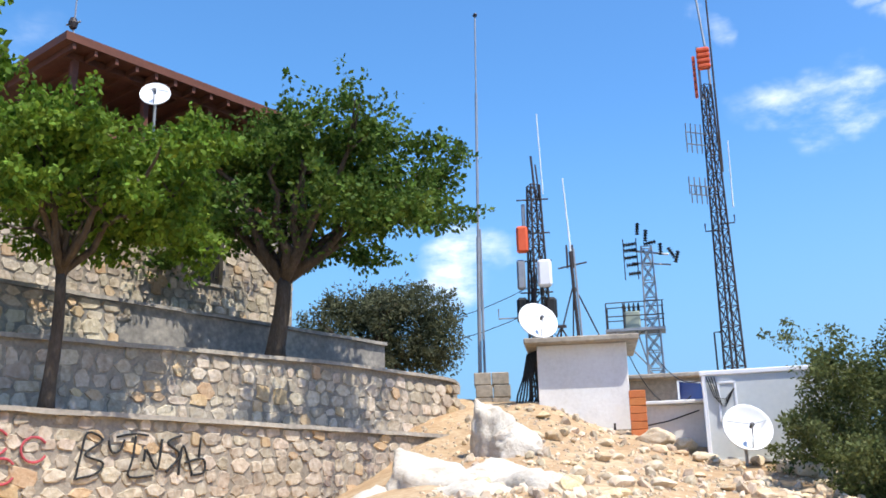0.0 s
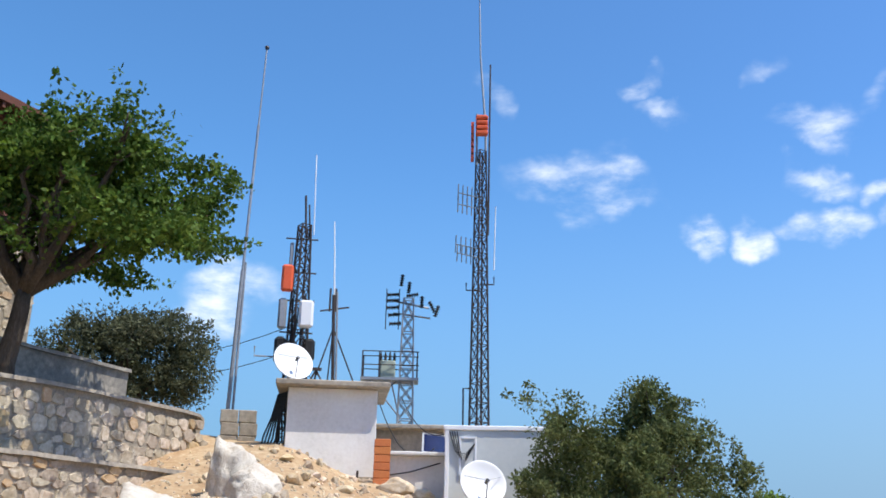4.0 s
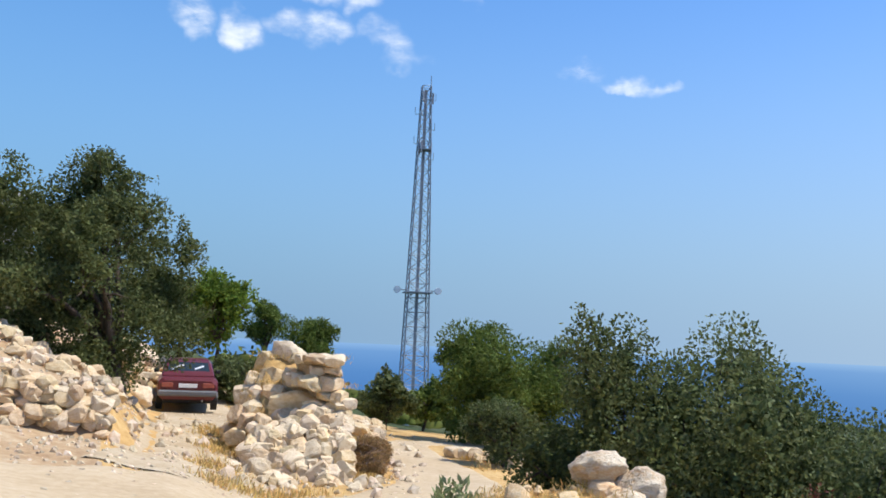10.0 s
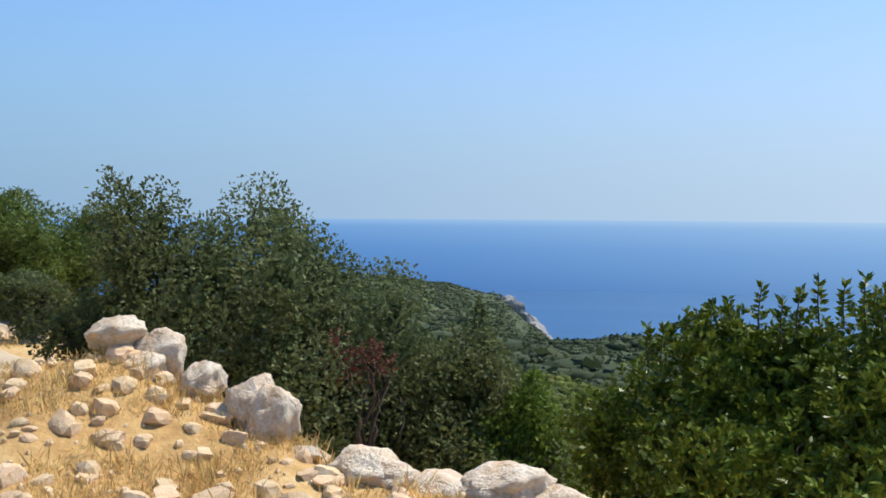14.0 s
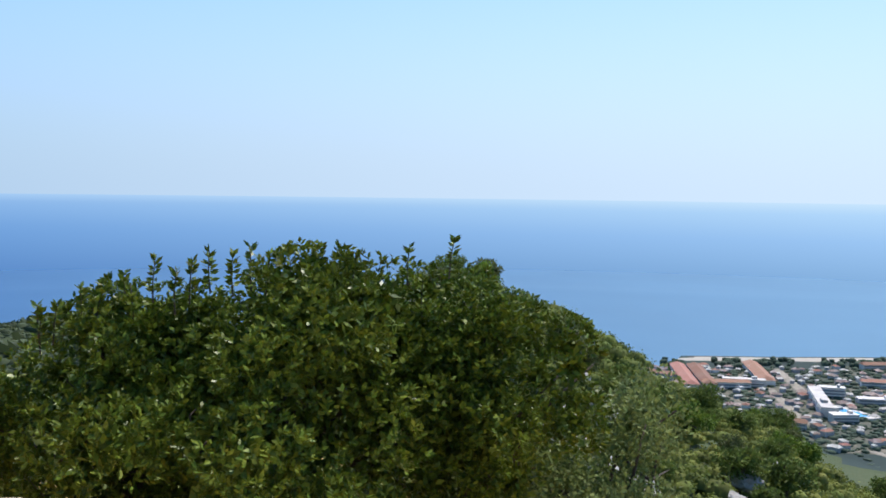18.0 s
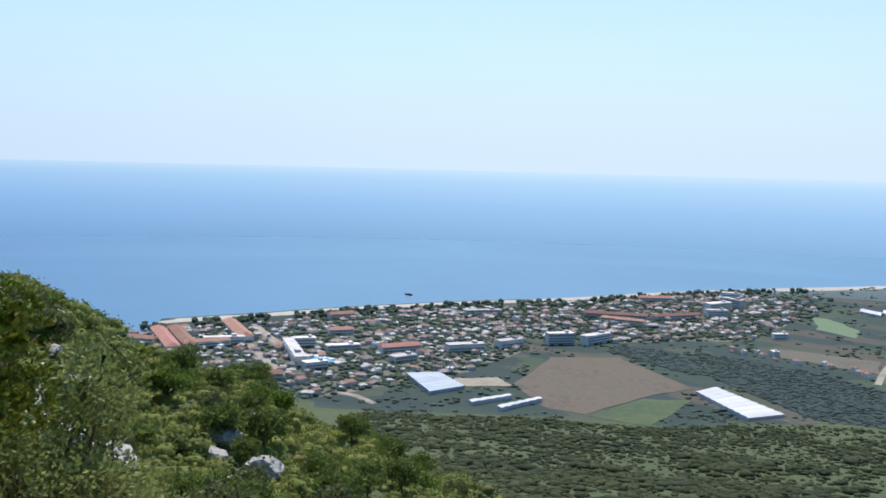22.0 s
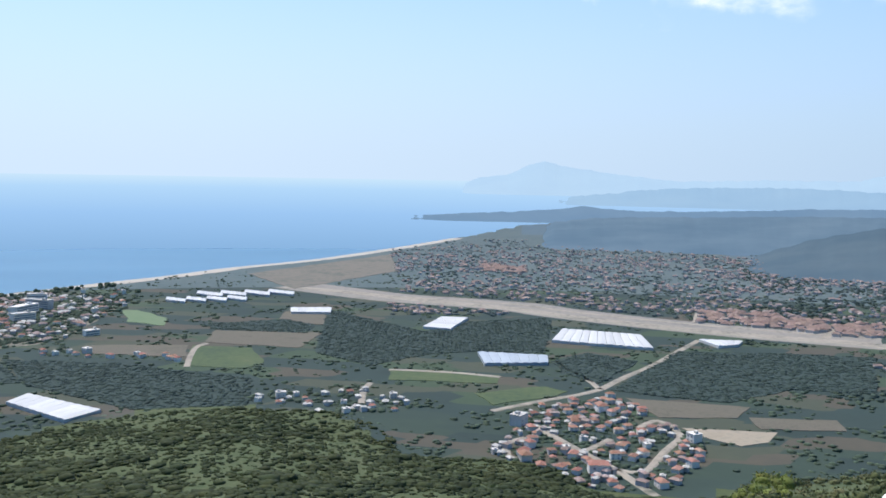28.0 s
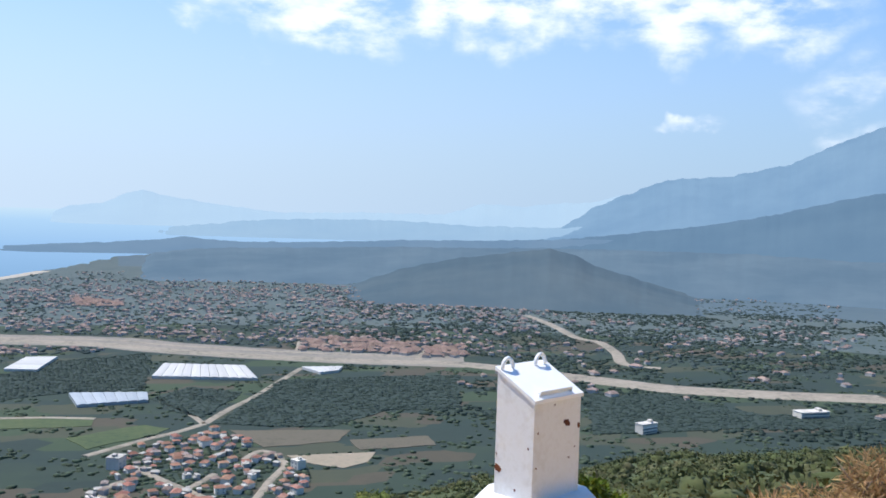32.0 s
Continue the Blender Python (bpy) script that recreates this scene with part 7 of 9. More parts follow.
field("green_field", "green strip below the greenhouses", FIELD_GREEN, (65, -954), (-47, -932), (-43, -894), (61, -904))
field("brown_field", "pale dry field near the coast", FIELD_DRY, (242, -1334), (189, -1364), (166, -1226), (234, -1232))
field("sandy_flat", "sandy flat behind the beach", COASTAL, (402, -1820), (161, -2316), (117, -1927), (275, -1595))
field("brown_field", "dry field beyond the orchards", FIELD_DRY, (-252, -784), (-322, -781), (-317, -746), (-248, -749))
field("pale_yard", "pale bare ground beside the tunnels", FIELD_STRAW, (567, -655), (539, -696), (506, -679), (532, -646))
orchard("dark green citrus orchard", (468, -960), (351, -954), (195, -896), (173, -787), (266, -769), (389, -846))
orchard("dark green citrus orchard", (185, -1364), (38, -1188), (-20, -1274), (-137, -1324), (-104, -1055), (-27, -1060), (27, -1038), (87, -969), (152, -1031))
orchard("dark green citrus orchard", (-150, -877), (-259, -1085), (-402, -1080), (-481, -1068), (-398, -879), (-324, -895), (-248, -837), (-188, -856))
orchard("dark green citrus orchard", (548, -930), (458, -937), (398, -856), (434, -852), (536, -886))
orchard("dark green citrus orchard", (329, -1206), (233, -1266), (181, -1225), (185, -1158), (302, -1174))
orchard("dark green orchard by the village", (-106, -1010), (-153, -1064), (-202, -1020), (-141, -903), (-119, -939))
orchard("dark green orchard beside the river", (-572, -914), (-665, -892), (-700, -773), (-831, -739), (-773, -687), (-623, -727), (-473, -743))
greenhouse("greenhouse", "long pale plastic-roofed greenhouse", PLASTIC, (375, -774), (371, -805), (287, -755), (303, -721))
greenhouse("greenhouse", "grey greenhouse roofed in plastic", GLASSGREY, (602, -636), (583, -662), (530, -637), (537, -598))
greenhouse("greenhouse", "white greenhouse roofed in plastic", PLASTIC, (40, -1210), (17, -1299), (-20, -1294), (4, -1196))
greenhouse("greenhouse", "grey greenhouse roofed in glass", GLASSGREY, (-27, -1043), (-104, -1029), (-101, -988), (-33, -978))
greenhouse("greenhouse", "very large white-roofed greenhouse", PLASTIC, (-141, -1214), (-236, -1178), (-242, -1123), (-233, -1086), (-118, -1125))
greenhouse("greenhouse", "low white greenhouse by the river", PLASTIC, (-302, -1153), (-354, -1147), (-340, -1119), (-314, -1109))
greenhouse("greenhouse", "white roofed packing shed", PLASTIC, (238, -1357), (179, -1365), (174, -1316), (230, -1314))
greenhouse("greenhouse", "narrow white plastic tunnel", PLASTIC, (495, -601), (484, -644), (479, -640), (488, -597))
greenhouse("greenhouse", "narrow white plastic tunnel", PLASTIC, (467, -604), (460, -655), (455, -651), (460, -600))
greenhouse("greenhouse", "long white holiday-village roof", PLASTIC, (420, -1527), (371, -1498), (365, -1464), (413, -1492))
greenhouse("greenhouse", "long white holiday-village roof", PLASTIC, (385, -1540), (336, -1510), (330, -1476), (378, -1504))
greenhouse("greenhouse", "long white holiday-village roof", PLASTIC, (348, -1553), (300, -1523), (295, -1488), (342, -1517))
greenhouse("greenhouse", "long white holiday-village roof", PLASTIC, (311, -1566), (263, -1536), (259, -1501), (306, -1529))
greenhouse("greenhouse", "long white holiday-village roof", PLASTIC, (446, -1445), (410, -1424), (403, -1394), (438, -1414))
greenhouse("greenhouse", "long white holiday-village roof", PLASTIC, (418, -1456), (381, -1435), (375, -1404), (410, -1424))
greenhouse("greenhouse", "long white holiday-village roof", PLASTIC, (389, -1467), (352, -1446), (346, -1414), (382, -1435))
greenhouse("greenhouse", "long white holiday-village roof", PLASTIC, (359, -1479), (323, -1457), (318, -1425), (353, -1446))
ZONE_VILLAGE = [(-27, -670), (-73, -804), (-147, -852), (-182, -748), (-189, -682), (-142, -595), (-94, -587), (-58, -631)]
ZONE_RESORT = [(961, -554), (921, -690), (854, -938), (698, -934), (601, -826), (574, -697), (599, -503), (664, -497), (833, -514)]
ZONE_SUBURB = [(854, -938), (774, -1146), (646, -1464), (493, -1417), (454, -1085), (554, -939), (651, -872)]
ZONE_STRIP = [(446, -984), (279, -970), (292, -994), (451, -1009)]
ZONE_FARMS = [(190, -816), (84, -858), (20, -800), (53, -778), (121, -763)]
ZONE_FARSHORE = [(645, -1318), (624, -1481), (528, -1571), (462, -1373), (491, -1164), (528, -1078)]
ESTATES.append([(-366, -1410), (-434, -1419), (-407, -1283), (-341, -1304)])
ESTATES.append([(-440, -1403), (-484, -1386), (-444, -1269), (-412, -1274)])
ESTATES.append([(-484, -1353), (-532, -1328), (-487, -1228), (-445, -1255)])
ESTATES.append([(-536, -1314), (-594, -1296), (-552, -1202), (-491, -1212)])
ESTATES.append([(-70, -2150), (-152, -2027), (-137, -1907), (-53, -1958)])
ribbon("river_flats", "dry brown flats along the river", "river bank", [(284, -1651, 60), (95, -1511, 60), (-83, -1444, 60), (-162, -1371, 60), (-305, -1275, 60), (-435, -1209, 60), (-532, -1167, 60)], FLATS, 0.22, sub=4)
ribbon("river_bed", "wide pale gravel river bed crossing the plain", "river bed", [(294, -1625, 23), (175, -1565, 23), (40, -1478, 23), (-82, -1413, 23), (-159, -1343, 23), (-299, -1251, 23), (-427, -1188, 23), (-523, -1147, 23), (-648, -984, 31), (-701, -919, 31), (-813, -853, 31), (-914, -807, 31)], RIVER, 0.35, sub=4)
ribbon("river_road", "pale embankment road beside the river", "road", [(256, -1598, 7), (96, -1525, 7), (-84, -1463, 7), (-165, -1395, 7), (-311, -1300, 7), (-444, -1237, 7), (-545, -1197, 7)], RIVER, 0.5, sub=4)
ribbon("river_branch", "pale winding side stream bed", "river bed", [(-910, -1700, 10), (-879, -1541, 10), (-829, -1366, 10), (-837, -1309, 10), (-797, -1198, 10), (-747, -1101, 10), (-779, -1060, 10)], RIVER, 0.4, sub=4)
ribbon("road", "straight pale farm road", "road", [(-139, -878, 4.5), (-172, -936, 4.5), (-208, -990, 4.5), (-255, -1074, 4.5), (-303, -1161, 4.5)], RIVER, 0.6, sub=4)
ribbon("road", "pale road skirting the village", "road", [(-139, -878, 4), (-113, -853, 4), (-80, -829, 4), (-33, -789, 4)], RIVER, 0.6, sub=4)
ribbon("road", "pale farm lane", "road", [(-139, -878, 3.5), (-133, -922, 3.5), (-117, -975, 3.5), (-112, -1011, 3.5)], RIVER, 0.6, sub=4)
ribbon("road", "village main street", "road", [(-66, -748, 4), (-80, -711, 4), (-95, -675, 4), (-113, -634, 4), (-130, -581, 4)], RIVER, 0.6, sub=4)
ribbon("road", "village side street", "road", [(-95, -675, 3.5), (-108, -691, 3.5), (-121, -710, 3.5)], RIVER, 0.6, sub=4)
ribbon("road", "village loop street", "road", [(-113, -634, 3.5), (-132, -632, 3.5), (-156, -680, 3.5), (-179, -727, 3.5), (-170, -768, 3.5), (-149, -744, 3.5)], RIVER, 0.6, sub=4)
ribbon("road", "curving village lane", "road", [(-56, -709, 3.5), (-42, -693, 3.5), (-40, -664, 3.5), (-45, -655, 3.5)], RIVER, 0.6, sub=4)
ribbon("road", "pale lane by the orchards", "road", [(79, -805, 3.5), (82, -858, 3.5), (79, -887, 3.5)], RIVER, 0.6, sub=4)
ribbon("road", "resort avenue with a pale verge", "road", [(681, -553, 5), (753, -587, 5), (822, -620, 5)], RIVER, 0.6, sub=4)
ribbon("road", "hotel promenade", "road", [(914, -697, 6), (844, -665, 6), (783, -635, 6)], RIVER, 0.6, sub=4)
ribbon("road", "pale lane at the forest edge", "road", [(596, -546, 4), (575, -549, 4), (547, -541, 4)], RIVER, 0.6, sub=4)
ribbon("road", "pale street through the estate", "road", [(-437, -1437, 6), (-407, -1283, 6)], RIVER, 0.6, sub=4)
ribbon("road", "pale street through the estate", "road", [(-534, -1313, 7), (-473, -1193, 7)], RIVER, 0.6, sub=4)
ribbon("road", "pale street through the estate", "road", [(-363, -1398, 5), (-335, -1304, 5)], RIVER, 0.6, sub=4)
ribbon("road", "pale field track", "road", [(271, -942, 4), (290, -1040, 4), (286, -1076, 4)], RIVER, 0.6, sub=4)
ribbon("road", "pale field road", "road", [(65, -949, 5), (1, -941, 5), (-47, -924, 5)], RIVER, 0.6, sub=4)
hotel(890, -560, 156, 119, 18, 10, ROOF)
hotel(884, -578, 156, 114, 18, 10, ROOF)
hotel(883, -650, 154, 110, 20, 10, ROOF)
hotel(902, -538, -155, 38, 14, 9, ROOF)
hotel(835, -575, -110, 50, 12, 12, ROOF)
hotel(836, -598, -121, 43, 12, 14, FLATROOF)
hotel(737, -613, 148, 98, 14, 16, FLATROOF)
hotel(771, -655, -123, 24, 14, 16, FLATROOF)
hotel(681, -592, -106, 23, 14, 12, FLATROOF)
hotel(730, -673, -118, 36, 14, 8, FLATROOF)
hotel(681, -527, -129, 41, 14, 9, ROOF)
hotel(884, -812, -106, 35, 14, 8, ROOF)
hotel(800, -735, -122, 29, 12, 8, ROOF)
hotel(687, -716, -113, 45, 16, 10, ROOF)
hotel(649, -681, -101, 27, 16, 7, FLATROOF)
hotel(638, -766, -120, 42, 16, 14, FLATROOF)
hotel(621, -821, -101, 33, 14, 14, FLATROOF)
hotel(595, -881, -124, 31, 14, 20, FLATROOF)
hotel(571, -918, -96, 43, 14, 16, FLATROOF)
hotel(649, -1091, -152, 84, 14, 8, ROOF)
hotel(620, -1061, -168, 59, 12, 8, ROOF)
hotel(694, -1280, -134, 50, 14, 8, ROOF)
hotel(589, -1150, -117, 76, 12, 8, ROOF)
hotel(584, -1261, -105, 44, 16, 20, FLATROOF)
hotel(615, -1371, -162, 27, 14, 22, FLATROOF)
hotel(562, -1210, -132, 29, 16, 16, FLATROOF)
hotel(588, -1318, 163, 39, 14, 20, FLATROOF)
hotel(786, -978, -124, 51, 14, 7, FLATROOF)
hotel(-528, -738, -167, 20, 12, 14, FLATROOF)
hotel(-744, -751, 174, 35, 18, 7, FLATROOF)
hotel(435, -1114, -132, 18, 10, 6, FLATROOF)
BOAT = (983, -1041)
POOL = (704, -621)
for grounds, label, depth in ((ZONE_RESORT, "dry pale grounds and paths between the resort blocks", 0.06), (ZONE_SUBURB, "dry gardens and yards of the seaside suburb", 0.09)):
    tagged(part("ground_of_town", Geo().slab(uneven(grounds, 22.0, 9.0), FLOOR - 1.0, FLOOR + depth), RESORT_EARTH), label, "ground", kind="structure")
settle_zone(ZONE_VILLAGE, 90, 1, (6, 5, 7, 2, 1, 0.4), 11.0)
settle_zone(ZONE_RESORT, 60, 2, (5, 5, 5, 5, 3, 2), 15.0)
settle_zone(ZONE_SUBURB, 50, 3, (5, 5, 4, 4, 3, 2), 16.0)
settle_zone(ZONE_FARMS, 14, 4, (1, 1, 3, 1, 4, 1), 14.0)
settle_zone(ZONE_STRIP, 14, 5, (1, 1, 3, 1, 4, 1), 10.0)
settle_zone(ZONE_FARSHORE, 22, 6, (2, 2, 2, 2, 4, 3), 18.0)


def town_stuff(name, label, spots, roof_mat, seed):
    """A far town, too many roofs to count: spots are (x, y, size)."""
    rnd = random.Random(seed)
    walls, roofs = Geo(), Geo()
    for x, y, s in spots:
        r = math.hypot(x, y)
        z = float(base_height(np.array(r))) + 1.0
        w, d, h = s * rnd.uniform(0.8, 1.5), s * rnd.uniform(0.7, 1.0), rnd.choice((2.5, 3.5, 4.5))
        m = Matrix.Translation((x, y, z)) @ Matrix.Rotation(rnd.uniform(0, 3.1), 4, "Z")
        walls.box((w, d, h), m, (0, 0, h / 2))
        a, b = w / 2 + 0.5, d / 2 + 0.5
        roofs.add([m @ Vector(p) for p in ((-a, -b, h), (a, -b, h), (a, b, h), (-a, b, h), (-a * 0.5, 0, h + d * 0.28), (a * 0.5, 0, h + d * 0.28))], [(0, 1, 5, 4), (2, 3, 4, 5), (1, 2, 5), (3, 0, 4)])
    t = tagged(new(name), label, "town", kind="stuff")
    part("walls", walls, FARWALL, t, kind="stuff")
    part("roofs", roofs, roof_mat, t, kind="stuff")


def zone_points(outline, count, seed, lo, hi):
    rnd = random.Random(seed)
    xs, ys = [p[0] for p in outline], [p[1] for p in outline]
    out = []
    while len(out) < count:
        p = (rnd.uniform(min(xs), max(xs)), rnd.uniform(min(ys), max(ys)))
        if inside(p, outline):
            out.append((*p, rnd.uniform(lo, hi)))
    return out


# walls and roofs muted: the far town's haze is put into their colours
FARWALL = material("far_walls", [(0.36, 0.335, 0.31), (0.50, 0.47, 0.43)], 0.05, 9, 0.9, 0, vary=0.2, islands=True)
FARROOF = material("far_roofs", [(0.20, 0.145, 0.125), (0.25, 0.18, 0.15), (0.36, 0.33, 0.31)], 0.02, 9, 0.9, 0, vary=0.25, islands=True)
ESTATEROOF = material("estate_roofs", [(0.19, 0.13, 0.105), (0.235, 0.16, 0.13)], 0.03, 9, 0.9, 0, vary=0.2, islands=True)
town = []
rnd_town = random.Random(11)
while len(town) < 2400:
    az, r = rnd_town.uniform(134, 184), rnd_town.uniform(1330, 3000)
    p = at(az, r)
    coast = float(np.interp(az - 360, SHORE_AZ, SHORE_R))
    dense = 0.75 * noise.noise((p.x * 0.004, p.y * 0.004, 5)) + 0.5 * noise.noise((p.x * 0.012, p.y * 0.012, 5))
    edge = min(1.0, (coast - 60 - r) / 250, (r - 1330) / 120)
    if edge > 0 and dense + 0.35 * edge - 0.25 * max(0, (r - 2100) / 900) - (0.45 if az < 152 else 0) > rnd_town.uniform(-0.1, 0.5) and not near_road(p.x, p.y, 6.0):
        town.append((p.x, p.y, rnd_town.uniform(3.5, 8)))
town_stuff("far_town", "hazy far town of pale houses and red roofs among trees", town, FARROOF, 12)
for k, e in enumerate(ESTATES):
    rows = zone_points(e, 55 if k < 4 else 90, 20 + k, 9, 13)
    town_stuff("housing_estate", "packed estate of matching terracotta roofs", rows, ESTATEROOF, 30 + k)
rnd_side = random.Random(71)
small = zone_points(ZONE_RESORT, 230, 41, 3, 7) + zone_points(ZONE_SUBURB, 150, 42, 4, 8) + zone_points(ZONE_VILLAGE, 60, 43, 2.5, 5) + zone_points(ZONE_FARMS, 20, 46, 3, 6)
town_stuff("small_roofs", "scattered small pale sheds and roofs", small, FLATROOF, 44)
tiled = zone_points(ZONE_RESORT, 130, 47, 5, 9) + zone_points(ZONE_SUBURB, 190, 48, 5, 9) + zone_points(ZONE_VILLAGE, 40, 49, 4, 6)
town_stuff("tiled_roofs", "scattered small terracotta roofs among trees", tiled, FARROOF, 50)

far_side = []
while len(far_side) < 90:
    az, r = rnd_side.uniform(129, 158), rnd_side.uniform(1080, 1900)
    p = at(az, r)
    if not near_road(p.x, p.y, 8.0) and noise.noise((p.x * 0.006, p.y * 0.006, 8)) > -0.05:
        far_side.append((p.x, p.y, rnd_side.uniform(5, 12)))
town_stuff("valley_roofs", "scattered pale and red roofs of the river valley", far_side, FARROOF, 45)
trees_of_plain = []
trees_of_town = []
rnd = random.Random(51)
for i in range(9000):
    az, r = rnd.uniform(134, 184), rnd.uniform(1330, 3000)
    p = at(az, r)
    if r < float(np.interp(az - 360, SHORE_AZ, SHORE_R)) - 70 and noise.noise((p.x * 0.01, p.y * 0.01, 9)) > -0.15 and not near_road(p.x, p.y, 3.0):
        s = rnd.uniform(2.0, 5.5)
        trees_of_town.append((p.x, p.y, float(base_height(np.array(r))) + 1.0, s, s * 0.4))
for outline, count, lo, hi in ( (ZONE_RESORT, 2400, 2, 4.8), (ZONE_SUBURB, 2600, 2.2, 5), (ZONE_VILLAGE, 800, 1.5, 3.6), (ZONE_FARMS, 60, 2, 4), (ZONE_FARSHORE, 200, 3, 6), (ZONE_STRIP, 30, 2, 3)):
    for x, y, s in zone_points(outline, count, rnd.randint(0, 999), lo, hi):
        if near_road(x, y, 1.0):
            continue
        trees_of_plain.append((x, y, float(base_height(np.array(math.hypot(x, y)))) + 1.0, s, s * 0.5))
for i in range(23000):
    az = rnd.uniform(-230, -122)
    r = rnd.uniform(660, 1900)
    p = at(az, r)
    coast = float(np.interp(az, SHORE_AZ, SHORE_R))
    if r > coast - 25:
        continue
    # groves, and hedges along the plot borders
    u, v = 0.9394 * p.x - 0.3429 * p.y, 0.3429 * p.x + 0.9394 * p.y
    hedge = min(abs(v / 74.0 - round(v / 74.0)) * 74.0, abs(u / 118.0 - round(u / 118.0)) * 118.0) < 3.0
    if (noise.noise((p.x * 0.016, p.y * 0.016, 4)) > (0.02 if r < 1000 else 0.16) or hedge) and not near_road(p.x, p.y, 1.0) and not any(inside((p.x, p.y), o) for o in FIELDS):
        s = rnd.uniform(1.3, 3.8)
        trees_of_plain.append((p.x, p.y, float(base_height(np.array(r))) + 1.2, s, s * 0.42))
for i in range(520):
    az = rnd.uniform(-160, -121)
    if noise.noise((az * 0.5, 0, 0)) < -0.1:
        continue
    r = float(np.interp(az, SHORE_AZ, SHORE_R)) - rnd.uniform(30, 90)
    p = at(az, r)
    s = rnd.uniform(2.5, 5)
    trees_of_plain.append((p.x, p.y, float(base_height(np.array(r))) + 1, s, s))
woods = []
while len(woods) < 7000:
    az, r = rnd.uniform(126, 163), rnd.uniform(930, 2300)
    p = at(az, r)
    if noise.noise((p.x * 0.007, p.y * 0.007, 2)) > -0.1 and not near_road(p.x, p.y, 3.0) and not any(inside((p.x, p.y), o) for o in FIELDS):
        s = rnd.uniform(1.8, 4.4)
        woods.append((p.x, p.y, float(base_height(np.array(math.hypot(p.x, p.y)))) + 1.0, s, s * 0.5))
clump_cloud("valley_woods", "dark groves and hedges along the river valley", woods, ORCHARD_LEAF, 1, 64, cap=True)
clump_cloud("plain_trees", "scattered trees and hedges of the plain", trees_of_plain, PLAIN_TREES, 1, 61, cap=True)
# town canopy has the haze in its colour, bluer than PLAIN_TREES
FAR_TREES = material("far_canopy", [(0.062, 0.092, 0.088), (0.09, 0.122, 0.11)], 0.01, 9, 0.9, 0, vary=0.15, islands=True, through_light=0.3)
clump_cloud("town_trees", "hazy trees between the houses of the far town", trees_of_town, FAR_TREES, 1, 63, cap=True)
clump_cloud("orchard_trees", "rows of dark citrus trees", ORCHARD_SPOTS, ORCHARD_LEAF, 1, 62, cap=True)
ribbon("beach", "pale sandy beach along the shore", "beach", [(at(a, float(np.interp(a, SHORE_AZ, SHORE_R)) - 14).x, at(a, float(np.interp(a, SHORE_AZ, SHORE_R)) - 14).y, 17 if a > -160 else 26) for a in range(-112, -181, -4)], SAND, 0.5, sub=4)


def build_boat(x, y, s):
    b = thing("boat", "small dark boat on the calm sea", "boat", Matrix.Translation((x, y, SEA - 0.3)))
    g = Geo()
    n = 9
    top, low = [], []
    for i in range(n):
        t = i / (n - 1) * 2 - 1
        w = 2.2 * (1 - abs(t) ** 3 if t > 0 else 1 - 0.25 * t * t)
        top.append((t * 8 * s, w * s, 2.2 * s + 0.6 * t * t * s))
        low.append((t * 7.2 * s, w * 0.5 * s, 0))
    v = top + [(x0, -y0, z0) for x0, y0, z0 in top] + low + [(x0, -y0, z0) for x0, y0, z0 in low]
    f = []
    for i in range(n - 1):
        f += [(i, i + 1, 2 * n + i + 1, 2 * n + i), (n + i, 3 * n + i, 3 * n + i + 1, n + i + 1), (i, n + i, n + i + 1, i + 1)]
    part("hull", g.add(v, f), STEEL_DARK, b)
    part("cabin", Geo().box((5 * s, 2.6 * s, 2.4 * s), None, (-1.5 * s, 0, 3.4 * s), 0.2), HOUSEWALL, b)


build_boat(*BOAT, 1.0)
pool_water = material("pool_water", [(0.06, 0.30, 0.55), (0.09, 0.38, 0.62)], 0.1, 9, 0.2, 0)
pool = thing("swimming_pool", "bright blue hotel swimming pool with a pale deck", "pool", Matrix.Translation((*POOL, FLOOR + 1.6)))
part("deck", Geo().box((46, 26, 2.4), None, (0, 0, -1.2)), HOUSEWALL, pool)
part("water_surface", Geo().slab([(-16, -6), (2, -8), (16, -5), (14, 6), (0, 4), (-15, 8)], -0.2, 0.12), pool_water, pool)


# ---- rocks on the hilltop ----
def put_rock(meshes, name, label, p, size, rng, parent=None, sink=0.25, z=None, group="", turn=None):
    ob = new(name, rng.choice(meshes))
    x, y = p[0], p[1]
    zz = (ground_z(x, y) if z is None else z) + size[2] * (0.75 - sink)
    m = Matrix.Translation((x, y, zz)) @ Matrix.Rotation(rng.uniform(0, 6.28) if turn is None else turn, 4, "Z") @ Matrix.Rotation(rng.uniform(-0.25, 0.25), 4, "X") @ Matrix.Diagonal((*size, 1))
    if parent:
        ob.parent = parent
        ob.matrix_basis = parent.matrix_world.inverted() @ m
    else:
        ob.matrix_world = m
        tagged(ob, label, "rock", group)
    return ob


rr = random.Random(77)
